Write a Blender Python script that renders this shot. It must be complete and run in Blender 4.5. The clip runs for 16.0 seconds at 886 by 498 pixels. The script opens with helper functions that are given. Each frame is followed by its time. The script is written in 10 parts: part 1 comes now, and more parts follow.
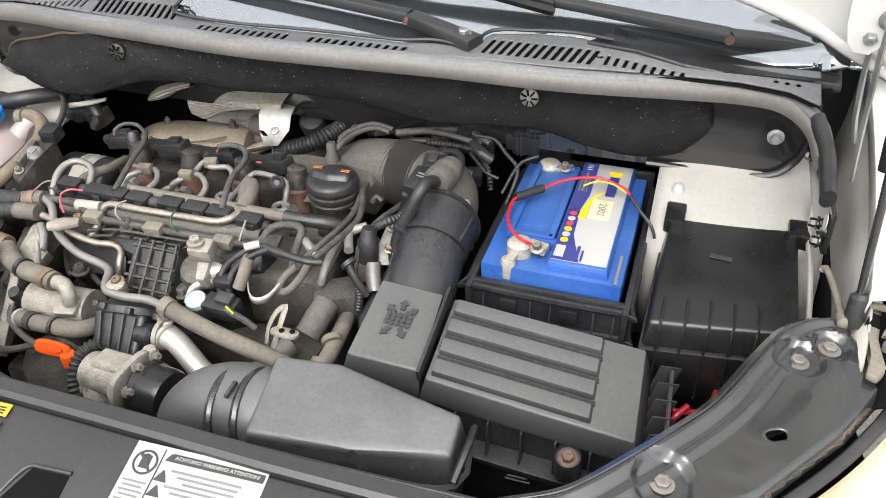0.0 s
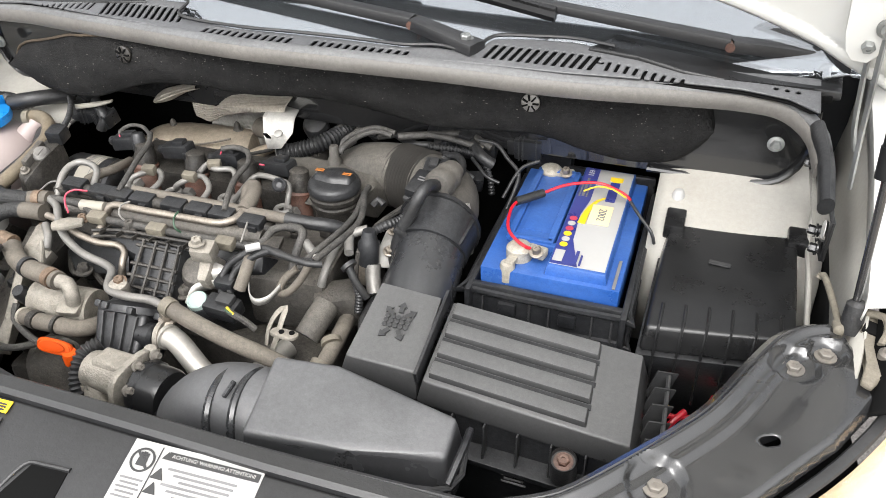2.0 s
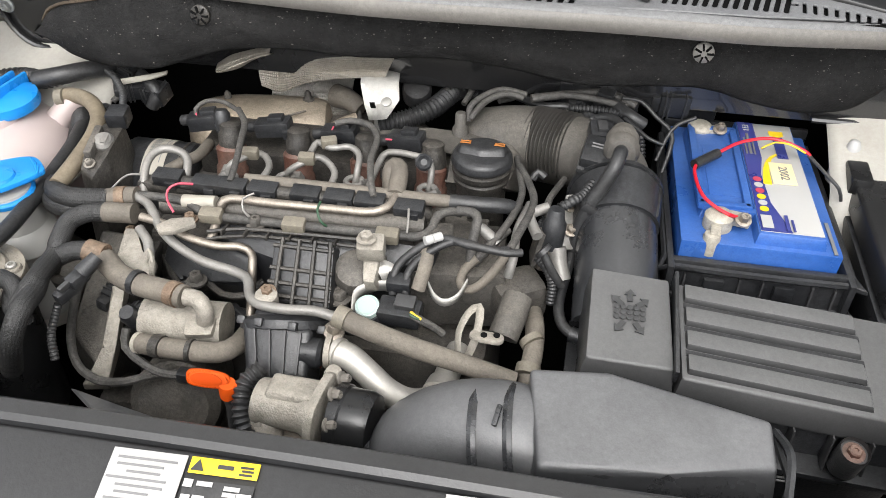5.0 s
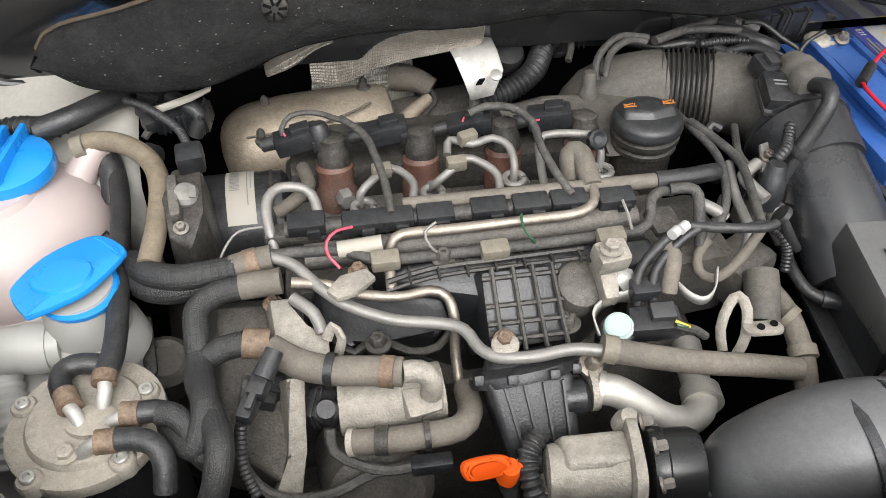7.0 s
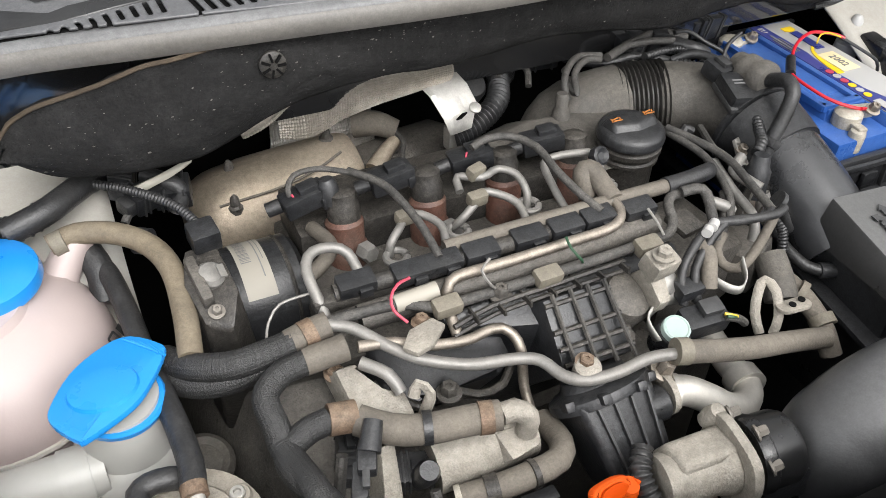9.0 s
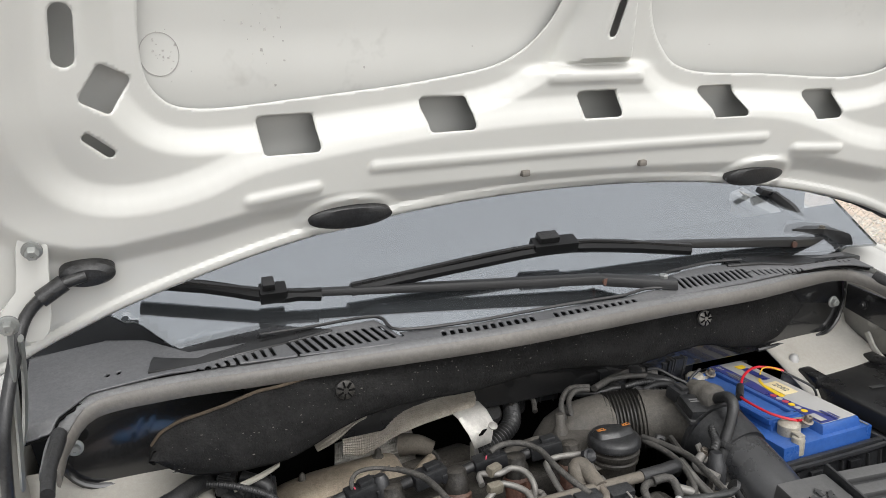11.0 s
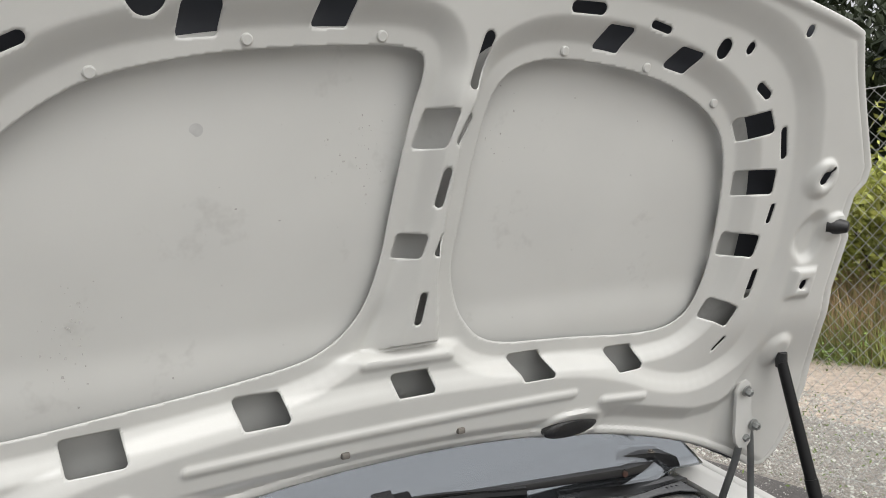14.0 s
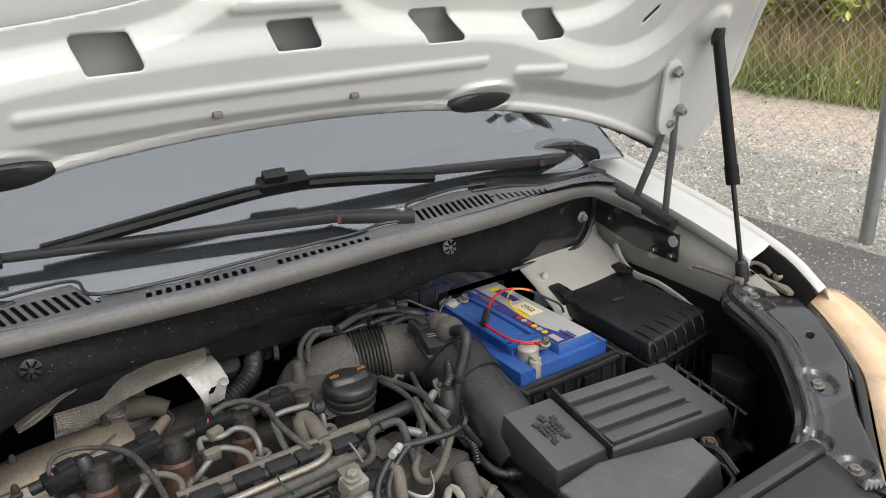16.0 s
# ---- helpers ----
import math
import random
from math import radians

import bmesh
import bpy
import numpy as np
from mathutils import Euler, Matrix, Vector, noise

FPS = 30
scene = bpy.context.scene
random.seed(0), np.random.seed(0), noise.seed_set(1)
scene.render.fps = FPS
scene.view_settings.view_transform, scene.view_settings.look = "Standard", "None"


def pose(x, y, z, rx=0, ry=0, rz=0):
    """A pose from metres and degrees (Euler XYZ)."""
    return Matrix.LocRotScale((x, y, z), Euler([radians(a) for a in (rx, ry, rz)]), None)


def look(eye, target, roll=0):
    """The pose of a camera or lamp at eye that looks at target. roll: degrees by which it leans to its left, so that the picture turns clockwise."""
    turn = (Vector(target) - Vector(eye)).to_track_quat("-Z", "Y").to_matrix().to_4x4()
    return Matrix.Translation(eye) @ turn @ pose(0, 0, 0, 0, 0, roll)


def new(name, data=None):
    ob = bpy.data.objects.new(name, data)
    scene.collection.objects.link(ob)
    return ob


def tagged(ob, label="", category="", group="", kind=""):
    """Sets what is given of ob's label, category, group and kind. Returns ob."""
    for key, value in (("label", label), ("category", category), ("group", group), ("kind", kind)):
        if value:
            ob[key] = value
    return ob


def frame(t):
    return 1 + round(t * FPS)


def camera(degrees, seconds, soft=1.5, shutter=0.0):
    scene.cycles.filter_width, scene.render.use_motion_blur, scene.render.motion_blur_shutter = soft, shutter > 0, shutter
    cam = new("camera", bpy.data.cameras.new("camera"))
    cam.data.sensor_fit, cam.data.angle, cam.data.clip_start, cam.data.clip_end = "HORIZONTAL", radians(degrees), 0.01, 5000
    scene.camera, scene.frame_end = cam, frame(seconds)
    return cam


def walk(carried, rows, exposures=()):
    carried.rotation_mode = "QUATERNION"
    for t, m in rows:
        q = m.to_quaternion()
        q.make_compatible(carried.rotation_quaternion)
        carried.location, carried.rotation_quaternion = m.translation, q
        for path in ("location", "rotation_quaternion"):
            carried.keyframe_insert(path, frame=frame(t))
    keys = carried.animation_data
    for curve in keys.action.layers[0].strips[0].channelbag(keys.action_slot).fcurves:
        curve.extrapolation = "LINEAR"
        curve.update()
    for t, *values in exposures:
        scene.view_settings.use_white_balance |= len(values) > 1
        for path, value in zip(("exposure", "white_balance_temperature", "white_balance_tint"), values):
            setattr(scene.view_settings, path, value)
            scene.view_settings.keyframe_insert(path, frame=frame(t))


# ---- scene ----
cam = camera(58.0, 16.0, soft=0.8)
EXPOSURES = [(0.0, 1.58), (4.2, 1.52), (8.2, 1.38), (10.3, 1.14), (11.0, 0.76), (12.0, 0.50), (14.0, 0.36), (15.0, 0.40), (16.0, 0.56)]
PATH = [
    (0, (0.551, -0.3, 1.398), (0.014, 1.229, 0.227), -1.5),
    (0.5, (0.551, -0.301, 1.399), (0.008, 1.231, 0.232), -1.4),
    (1, (0.553, -0.301, 1.397), (0.004, 1.232, 0.235), -1.3),
    (1.5, (0.56, -0.301, 1.398), (0.006, 1.231, 0.238), -1.3),
    (2, (0.562, -0.302, 1.4), (0.005, 1.228, 0.238), -1.3),
    (2.5, (0.567, -0.3, 1.398), (-0.001, 1.226, 0.236), -1.6),
    (3, (0.565, -0.29, 1.396), (0.019, 1.234, 0.221), -1.4),
    (3.5, (0.508, -0.289, 1.383), (-0.001, 1.24, 0.198), -1.3),
    (4, (0.409, -0.288, 1.373), (-0.049, 1.256, 0.187), -1.5),
    (4.2, (0.355, -0.287, 1.371), (-0.058, 1.255, 0.166), -0.9),
    (6.3, (-0.042, -0.137, 1.306), (-0.03, 1.358, -0.022), 0.2),
    (6.5, (-0.085, -0.11, 1.32), (-0.024, 1.335, -0.061), -0.1),
    (7, (-0.208, -0.113, 1.304), (-0.02, 1.332, -0.066), -0.9),
    (7.5, (-0.277, -0.088, 1.296), (0.052, 1.311, -0.095), -1.4),
    (8, (-0.316, -0.035, 1.285), (0.149, 1.314, -0.116), -1.6),
    (8.2, (-0.333, -0.009, 1.284), (0.182, 1.297, -0.141), -1.1),
    (10.3, (-0.493, -0.212, 1.344), (0.272, 1.457, 0.551), -1.6),
    (11, (-0.508, -0.315, 1.368), (0.224, 1.483, 0.889), -1.8),
    (11.5, (-0.503, -0.34, 1.406), (0.218, 1.5, 1.097), -2.3),
    (12, (-0.499, -0.359, 1.448), (0.236, 1.492, 1.267), -2.5),
    (12.5, (-0.498, -0.366, 1.486), (0.291, 1.471, 1.417), -3.0),
    (13, (-0.483, -0.373, 1.519), (0.37, 1.436, 1.483), -3.3),
    (13.5, (-0.466, -0.374, 1.526), (0.481, 1.388, 1.492), -3.6),
    (14, (-0.426, -0.381, 1.524), (0.59, 1.339, 1.432), -3.8),
    (14.5, (-0.393, -0.369, 1.507), (0.675, 1.309, 1.297), -3.6),
    (15, (-0.369, -0.348, 1.484), (0.716, 1.287, 1.098), -3.0),
    (15.5, (-0.343, -0.335, 1.444), (0.727, 1.261, 0.889), -2.5),
    (16, (-0.317, -0.321, 1.398), (0.707, 1.234, 0.667), -2.1),
]
walk(cam, [(t, look(eye, target, roll)) for t, eye, target, roll in PATH], exposures=EXPOSURES)

# ---- world, sun and exposure ----
world = bpy.data.worlds.new("overcast_sky")
world.use_nodes = True
scene.world = world
wn = world.node_tree
sky = wn.nodes.new("ShaderNodeTexSky")
sky.sky_type, sky.sun_disc = "NISHITA", False
sky.sun_elevation, sky.sun_rotation = radians(51), radians(175)
sky.air_density, sky.dust_density, sky.ozone_density = 1.0, 4.0, 1.0
soft_sky = wn.nodes.new("ShaderNodeHueSaturation")
soft_sky.inputs["Saturation"].default_value = 0.12
wn.links.new(sky.outputs[0], soft_sky.inputs["Color"])
wn.links.new(soft_sky.outputs[0], wn.nodes["Background"].inputs["Color"])
wn.nodes["Background"].inputs["Strength"].default_value = 0.15

sun = new("sun", bpy.data.lights.new("sun", "SUN"))
sun.data.energy, sun.data.angle, sun.data.color = 0.60, radians(140), (1.0, 0.97, 0.93)
sun.matrix_world = look((0.2, -2.4, 3.0), (0, 0, 0))


# ---- materials ----
def mat(name, color, rough=0.5, metal=0.0, var=0.18, scale=40.0, bump=0.15, dust=0.0, dust_color=(0.30, 0.26, 0.21),
        fine=400.0, coat=0.0, alpha=0.0, random_tint=0.0, island=0.0, side=0.35, even=0.25, grit=0.0, spec=0.5, spot=0.0, spot_color=(0.05, 0.04, 0.03)):
    """A surface with broad stains, fine grain, settled dust and relief."""
    m = bpy.data.materials.new(name)
    m.use_nodes = True
    t, n = m.node_tree, m.node_tree.nodes
    b = n["Principled BSDF"]
    co = n.new("ShaderNodeTexCoord").outputs["Object"]

    def noise_at(size, detail=4.0, soft=0.55):
        q = n.new("ShaderNodeTexNoise")
        q.inputs["Scale"].default_value, q.inputs["Detail"].default_value, q.inputs["Roughness"].default_value = size, detail, soft
        t.links.new(co, q.inputs["Vector"])
        return q.outputs["Fac"]

    def span(value, a, z, lo=0.0, hi=1.0):
        q = n.new("ShaderNodeMapRange")
        q.inputs["From Min"].default_value, q.inputs["From Max"].default_value = a, z
        q.inputs["To Min"].default_value, q.inputs["To Max"].default_value = lo, hi
        t.links.new(value, q.inputs["Value"])
        return q.outputs["Result"]

    def times(a, c):
        q = n.new("ShaderNodeMath")
        q.operation = "MULTIPLY"
        t.links.new(a, q.inputs[0])
        if isinstance(c, float):
            q.inputs[1].default_value = c
        else:
            t.links.new(c, q.inputs[1])
        return q.outputs[0]

    def blend(fac, a, c):
        q = n.new("ShaderNodeMix")
        q.data_type = "RGBA"
        t.links.new(fac, q.inputs["Factor"])
        for sock, v in ((q.inputs["A"], a), (q.inputs["B"], c)):
            if isinstance(v, tuple):
                sock.default_value = (*v[:3], 1.0)
            else:
                t.links.new(v, sock)
        return q.outputs["Result"]

    def shade(k):
        return tuple(min(1.0, c * k) for c in color)

    broad, grain = noise_at(scale), noise_at(fine, 2.0)
    col = blend(span(broad, 0.3, 0.7), shade(1 - var), shade(1 + var))
    if random_tint:
        rnd = n.new("ShaderNodeObjectInfo").outputs["Random"]
        col = blend(span(rnd, 0.0, 1.0, 0.0, random_tint), col, shade(0.45))
    if island:
        rnd = n.new("ShaderNodeNewGeometry").outputs["Random Per Island"]
        col = blend(span(rnd, 0.0, 1.0, 0.0, island), col, shade(0.4))
    rough_out = span(broad, 0.3, 0.7, max(0.02, rough - 0.08), min(1.0, rough + 0.08))
    if dust:
        up = n.new("ShaderNodeSeparateXYZ")
        t.links.new(n.new("ShaderNodeNewGeometry").outputs["Normal"], up.inputs[0])
        lie = span(up.outputs["Z"], -0.5 if side > 0.2 else 0.1, 0.9, side, 1.0)
        fac = times(times(span(noise_at(scale * 0.45, 6.0, 0.65), 0.33, 0.62, even, 1.0), lie), float(dust))
        fac = times(fac, span(grain, 0.25, 0.6, 0.6 if even < 0.5 else 0.92, 1.0))
        col = blend(fac, col, dust_color)
        q = n.new("ShaderNodeMath")
        q.operation, q.use_clamp = "ADD", True
        t.links.new(rough_out, q.inputs[0])
        t.links.new(times(fac, 0.45), q.inputs[1])
        rough_out = q.outputs[0]
        if metal:
            t.links.new(span(fac, 0.0, 0.8, metal, 0.0), b.inputs["Metallic"])
    if spot:
        col = blend(times(span(noise_at(scale * 2.2, 5.0, 0.7), 0.60, 0.68), float(spot)), col, spot_color)
    if grit:
        for size, k in ((170.0, 0.55), (700.0, 0.5)):
            q = n.new("ShaderNodeMix")
            q.data_type, q.blend_type = "RGBA", "MULTIPLY"
            q.inputs["Factor"].default_value = 1.0
            t.links.new(col, q.inputs["A"])
            t.links.new(span(noise_at(size, 5.0, 0.6), 0.33, 0.67, 1 - grit * k, 1 + grit * k), q.inputs["B"])
            col = q.outputs["Result"]
    t.links.new(col, b.inputs["Base Color"])
    t.links.new(rough_out, b.inputs["Roughness"])
    if not (dust and metal):
        b.inputs["Metallic"].default_value = metal
    b.inputs["Coat Weight"].default_value = coat
    b.inputs["Specular IOR Level"].default_value = spec
    b.inputs["Coat Roughness"].default_value = 0.08
    if alpha:
        b.inputs["Transmission Weight"].default_value = alpha
    if bump:
        q = n.new("ShaderNodeBump")
        q.inputs["Strength"].default_value, q.inputs["Distance"].default_value = bump, 0.002
        t.links.new(grain, q.inputs["Height"])
        t.links.new(q.outputs[0], b.inputs["Normal"])
    return m


M_PAINT = mat("white_car_paint", (0.68, 0.673, 0.64), 0.32, var=0.03, scale=6, bump=0.0, coat=0.5, dust=0.12, dust_color=(0.45, 0.42, 0.36))
# Darker copy of the white car paint: the bay's shade put in, with dust.
M_BAY = mat("shaded_dusty_body_paint", (0.36, 0.352, 0.325), 0.45, var=0.08, scale=9, bump=0.02, dust=0.45, dust_color=(0.33, 0.30, 0.25), spot=0.15, spot_color=(0.24, 0.21, 0.17), grit=0.08)
M_INNER = mat("bonnet_underside_paint", (0.60, 0.60, 0.573), 0.38, var=0.04, scale=5, bump=0.02, coat=0.2, dust=0.15, dust_color=(0.42, 0.40, 0.36))
M_FLECK = mat("grey_dirt", (0.40, 0.39, 0.37), 0.8, var=0.2, scale=60, bump=0.0)
M_STAIN = mat("faint_stain", (0.50, 0.50, 0.485), 0.6, var=0.1, scale=60, bump=0.0)
# Dark primer colour that also holds the shade behind the bonnet's holes.
M_PRIMER = mat("primer_with_cavity_shade", (0.060, 0.064, 0.074), 0.55, var=0.15, scale=8, bump=0.02, spec=0.3)
M_SKIN = mat("bonnet_skin_underside", (0.57, 0.57, 0.543), 0.5, var=0.05, scale=3, bump=0.02, spot=0.25, spot_color=(0.3, 0.29, 0.27))
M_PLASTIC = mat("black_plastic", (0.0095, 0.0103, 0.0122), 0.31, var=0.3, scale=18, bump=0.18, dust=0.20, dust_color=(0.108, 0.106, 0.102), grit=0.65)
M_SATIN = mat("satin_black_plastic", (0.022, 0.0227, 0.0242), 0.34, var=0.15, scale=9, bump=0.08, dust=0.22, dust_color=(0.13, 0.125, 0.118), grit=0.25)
# Upward faces greyed: sky sheen put into the dust colour, upright faces left black.
M_AIRBOX = mat("dusty_sky_sheen_plastic", (0.018, 0.0183, 0.019), 0.27, var=0.15, scale=11, bump=0.10, dust=0.62, dust_color=(0.150, 0.149, 0.147), side=0.06, even=0.75, grit=0.15)
M_DUSTY = mat("dusty_black_plastic", (0.011, 0.0108, 0.0106), 0.38, spec=0.4, var=0.3, scale=30, bump=0.35, dust=0.36, dust_color=(0.145, 0.13, 0.11), grit=0.80)
M_PANEL = mat("grey_black_panel", (0.017, 0.0173, 0.0185), 0.32, var=0.12, scale=7, bump=0.10, dust=0.28, dust_color=(0.072, 0.071, 0.069), side=0.1, even=0.6, grit=0.20)
M_GLOSS = mat("gloss_black_paint", (0.011, 0.0112, 0.012), 0.20, var=0.2, scale=8, bump=0.02, coat=1.0, dust=0.10, dust_color=(0.13, 0.128, 0.125), even=0.5, grit=0.20)
M_WIPER = mat("wiper_black", (0.009, 0.0092, 0.0098), 0.42, spec=0.25, var=0.2, scale=20, bump=0.05, dust=0.03, dust_color=(0.09, 0.09, 0.088))
M_RUBBER = mat("rubber_hose", (0.0145, 0.0154, 0.0172), 0.38, var=0.2, scale=30, bump=0.25, dust=0.20, dust_color=(0.10, 0.092, 0.08), grit=0.55)
M_SLEEVE = mat("dusty_hose_sleeve", (0.075, 0.065, 0.053), 0.62, var=0.3, scale=35, bump=0.3, dust=0.72, dust_color=(0.225, 0.20, 0.165), spot=0.2, grit=0.2)
M_PIPE = mat("grey_painted_pipe", (0.20, 0.195, 0.185), 0.4, metal=0.5, var=0.2, scale=40, bump=0.1, dust=0.35, dust_color=(0.29, 0.265, 0.23), spot=0.15, grit=0.15)
M_TAB = mat("dull_aluminium_sheet", (0.60, 0.585, 0.55), 0.5, metal=0.35, var=0.12, scale=25, bump=0.08, dust=0.3, dust_color=(0.40, 0.37, 0.32), grit=0.15)
# Dust colour raised on top faces to carry the duct's sky sheen.
M_SNORKEL = mat("dark_duct_plastic", (0.020, 0.0205, 0.022), 0.27, spec=0.8, var=0.2, scale=11, bump=0.10, dust=0.72, dust_color=(0.150, 0.150, 0.153), side=0.06, even=0.5, grit=0.2)
M_EGR = mat("clean_steel_pipe", (0.52, 0.50, 0.46), 0.5, metal=0.7, var=0.12, scale=40, bump=0.05, dust=0.10, grit=0.08)
M_ELBOW = mat("smooth_black_moulding", (0.017, 0.0178, 0.0195), 0.24, spec=0.7, var=0.25, scale=14, bump=0.06, dust=0.16, dust_color=(0.09, 0.09, 0.093), grit=0.25)
M_BELLOWS = mat("dusty_bellows_rubber", (0.030, 0.0285, 0.0265), 0.40, var=0.2, scale=30, bump=0.1, dust=0.35, dust_color=(0.11, 0.10, 0.088), grit=0.2)
M_GLOSSBLACK = mat("glossy_black_plastic", (0.008, 0.0082, 0.0088), 0.28, var=0.2, scale=18, bump=0.06, dust=0.10, dust_color=(0.09, 0.088, 0.084), grit=0.2)
M_STEEL = mat("bare_steel", (0.31, 0.275, 0.235), 0.40, metal=1.0, var=0.2, scale=50, bump=0.10, dust=0.40, dust_color=(0.24, 0.205, 0.165), grit=0.30)
M_BRIGHT = mat("bright_sheet_metal", (0.46, 0.45, 0.425), 0.42, metal=0.85, var=0.12, scale=25, bump=0.08, dust=0.4, dust_color=(0.34, 0.32, 0.28), grit=0.15)
M_ALU = mat("cast_aluminium", (0.26, 0.243, 0.213), 0.52, metal=0.5, var=0.3, scale=60, bump=0.6, dust=0.6, dust_color=(0.36, 0.325, 0.27), spot=0.25, spot_color=(0.14, 0.125, 0.10), grit=0.22)
# Base darkened to hold the shade of gaps between engine parts, under the dust.
M_CAST = mat("dusty_engine_casting", (0.045, 0.043, 0.041), 0.5, metal=0.3, var=0.4, scale=35, bump=0.5, dust=0.45, dust_color=(0.24, 0.215, 0.18), spot=0.6, spot_color=(0.012, 0.011, 0.01), grit=0.35)
M_BRASS = mat("tan_heat_shield", (0.34, 0.285, 0.22), 0.42, metal=0.7, var=0.25, scale=22, bump=0.3, dust=0.6, dust_color=(0.29, 0.245, 0.19), spot=0.5, spot_color=(0.12, 0.10, 0.08), grit=0.25)
M_RUST = mat("rust_brown_sleeve", (0.080, 0.028, 0.018), 0.45, var=0.35, scale=50, bump=0.3, dust=0.3, grit=0.40)
M_COPPER = mat("rusty_bolt", (0.14, 0.090, 0.060), 0.55, metal=0.4, var=0.35, scale=90, bump=0.3, dust=0.5, dust_color=(0.23, 0.185, 0.135), grit=0.45)
M_FOIL = mat("embossed_foil", (0.38, 0.355, 0.315), 0.40, metal=0.75, var=0.2, scale=30, bump=0.1, dust=0.45, dust_color=(0.32, 0.275, 0.215), grit=0.2)
M_DULLFOIL = mat("dull_dark_foil", (0.34, 0.325, 0.30), 0.35, metal=0.6, var=0.3, scale=30, bump=0.1, dust=0.3, dust_color=(0.16, 0.14, 0.11))
M_FRAY = mat("frayed_brown_edge", (0.055, 0.042, 0.030), 0.8, spec=0.2, var=0.4, scale=60, bump=0.6, dust=0.3, dust_color=(0.13, 0.105, 0.08))
M_FELT = mat("black_felt", (0.0105, 0.0104, 0.0104), 0.9, spec=0.2, var=0.5, scale=30, bump=1.0, fine=330, dust=0.28, dust_color=(0.042, 0.041, 0.040), spot=0.0, grit=0.45)
M_SEAL = mat("grey_rubber_seal", (0.118, 0.120, 0.123), 0.42, var=0.2, scale=10, bump=0.08, dust=0.45, dust_color=(0.185, 0.181, 0.175), grit=0.28)
M_LIP = mat("dusty_seal_lip", (0.098, 0.094, 0.088), 0.38, var=0.2, scale=14, bump=0.08, dust=0.5, dust_color=(0.21, 0.19, 0.165), spot=0.15, grit=0.20)
M_COWL = mat("grey_cowl_plastic", (0.066, 0.068, 0.073), 0.32, var=0.1, scale=8, bump=0.08, dust=0.42, dust_color=(0.24, 0.238, 0.234), grit=0.25)
# Near-black stands in for shade in gaps, holes and closed-off depths.
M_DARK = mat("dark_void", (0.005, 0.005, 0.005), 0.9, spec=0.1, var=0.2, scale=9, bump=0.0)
M_BLUE = mat("blue_battery_case", (0.008, 0.062, 0.27), 0.28, var=0.12, scale=14, bump=0.03, dust=0.20, dust_color=(0.22, 0.33, 0.52), grit=0.15)
M_LABELW = mat("white_label", (0.37, 0.368, 0.362), 0.35, var=0.03, scale=30, bump=0.0, dust=0.12, dust_color=(0.55, 0.5, 0.42))
M_CREAMY = mat("aged_label", (0.31, 0.29, 0.25), 0.45, var=0.05, scale=30, bump=0.0, dust=0.2, dust_color=(0.36, 0.32, 0.25))
M_NAVY = mat("navy_label", (0.018, 0.03, 0.19), 0.3, var=0.1, scale=30, bump=0.0, dust=0.1)
M_CREAM = mat("cream_sticker", (0.70, 0.60, 0.36), 0.5, var=0.04, scale=40, bump=0.0)
M_YELLOW = mat("yellow_sticker", (0.72, 0.50, 0.02), 0.4, var=0.04, scale=40, bump=0.0)
M_INK = mat("dark_print", (0.03, 0.03, 0.03), 0.5, var=0.1, scale=40, bump=0.0)
M_GREY = mat("grey_print", (0.16, 0.16, 0.16), 0.5, var=0.1, scale=40, bump=0.0)
M_RED = mat("red_wire", (0.50, 0.012, 0.025), 0.35, var=0.1, scale=60, bump=0.05)
M_YWIRE = mat("yellow_wire", (0.65, 0.45, 0.03), 0.4, var=0.1, scale=60, bump=0.05)
M_GWIRE = mat("green_wire", (0.02, 0.06, 0.03), 0.4, var=0.1, scale=60, bump=0.05)
M_PINK = mat("pink_wire", (0.42, 0.05, 0.085), 0.4, var=0.1, scale=60, bump=0.05)
M_TERM = mat("lead_terminal", (0.36, 0.335, 0.285), 0.5, metal=0.4, var=0.15, scale=60, bump=0.15, dust=0.4, dust_color=(0.36, 0.33, 0.27), grit=0.30)
# Darker copy of the orange: the shade inside the dipstick handle.
M_ORANGE_DARK = mat("orange_plastic_shade", (0.46, 0.05, 0.002), 0.6, spec=0.1, var=0.06, scale=30, bump=0.05)
M_ORANGE = mat("orange_plastic", (0.62, 0.075, 0.003), 0.6, spec=0.1, var=0.06, scale=30, bump=0.05, dust=0.05)
M_CAPBLUE = mat("bright_blue_cap", (0.008, 0.22, 0.62), 0.3, var=0.06, scale=20, bump=0.04, dust=0.05, dust_color=(0.2, 0.4, 0.6))
M_BOTTLE = mat("milky_plastic", (0.50, 0.475, 0.44), 0.35, var=0.05, scale=10, bump=0.04, dust=0.25, dust_color=(0.46, 0.42, 0.35))
M_PINKISH = mat("milky_plastic_with_pink_coolant", (0.40, 0.33, 0.318), 0.35, var=0.10, scale=7, bump=0.04, dust=0.25, dust_color=(0.36, 0.32, 0.285))
M_SPECK = mat("pale_dust_fleck", (0.14, 0.133, 0.12), 0.9, var=0.3, scale=50, bump=0.0)
M_BRAID = mat("braided_hose_cover", (0.015, 0.0154, 0.016), 0.42, var=0.25, scale=30, bump=0.6, fine=900, dust=0.14, dust_color=(0.11, 0.105, 0.095), grit=0.5)
M_TAN = mat("tan_rubber_hose", (0.125, 0.100, 0.066), 0.55, var=0.25, scale=30, bump=0.2, dust=0.6, dust_color=(0.215, 0.183, 0.137), grit=0.25)
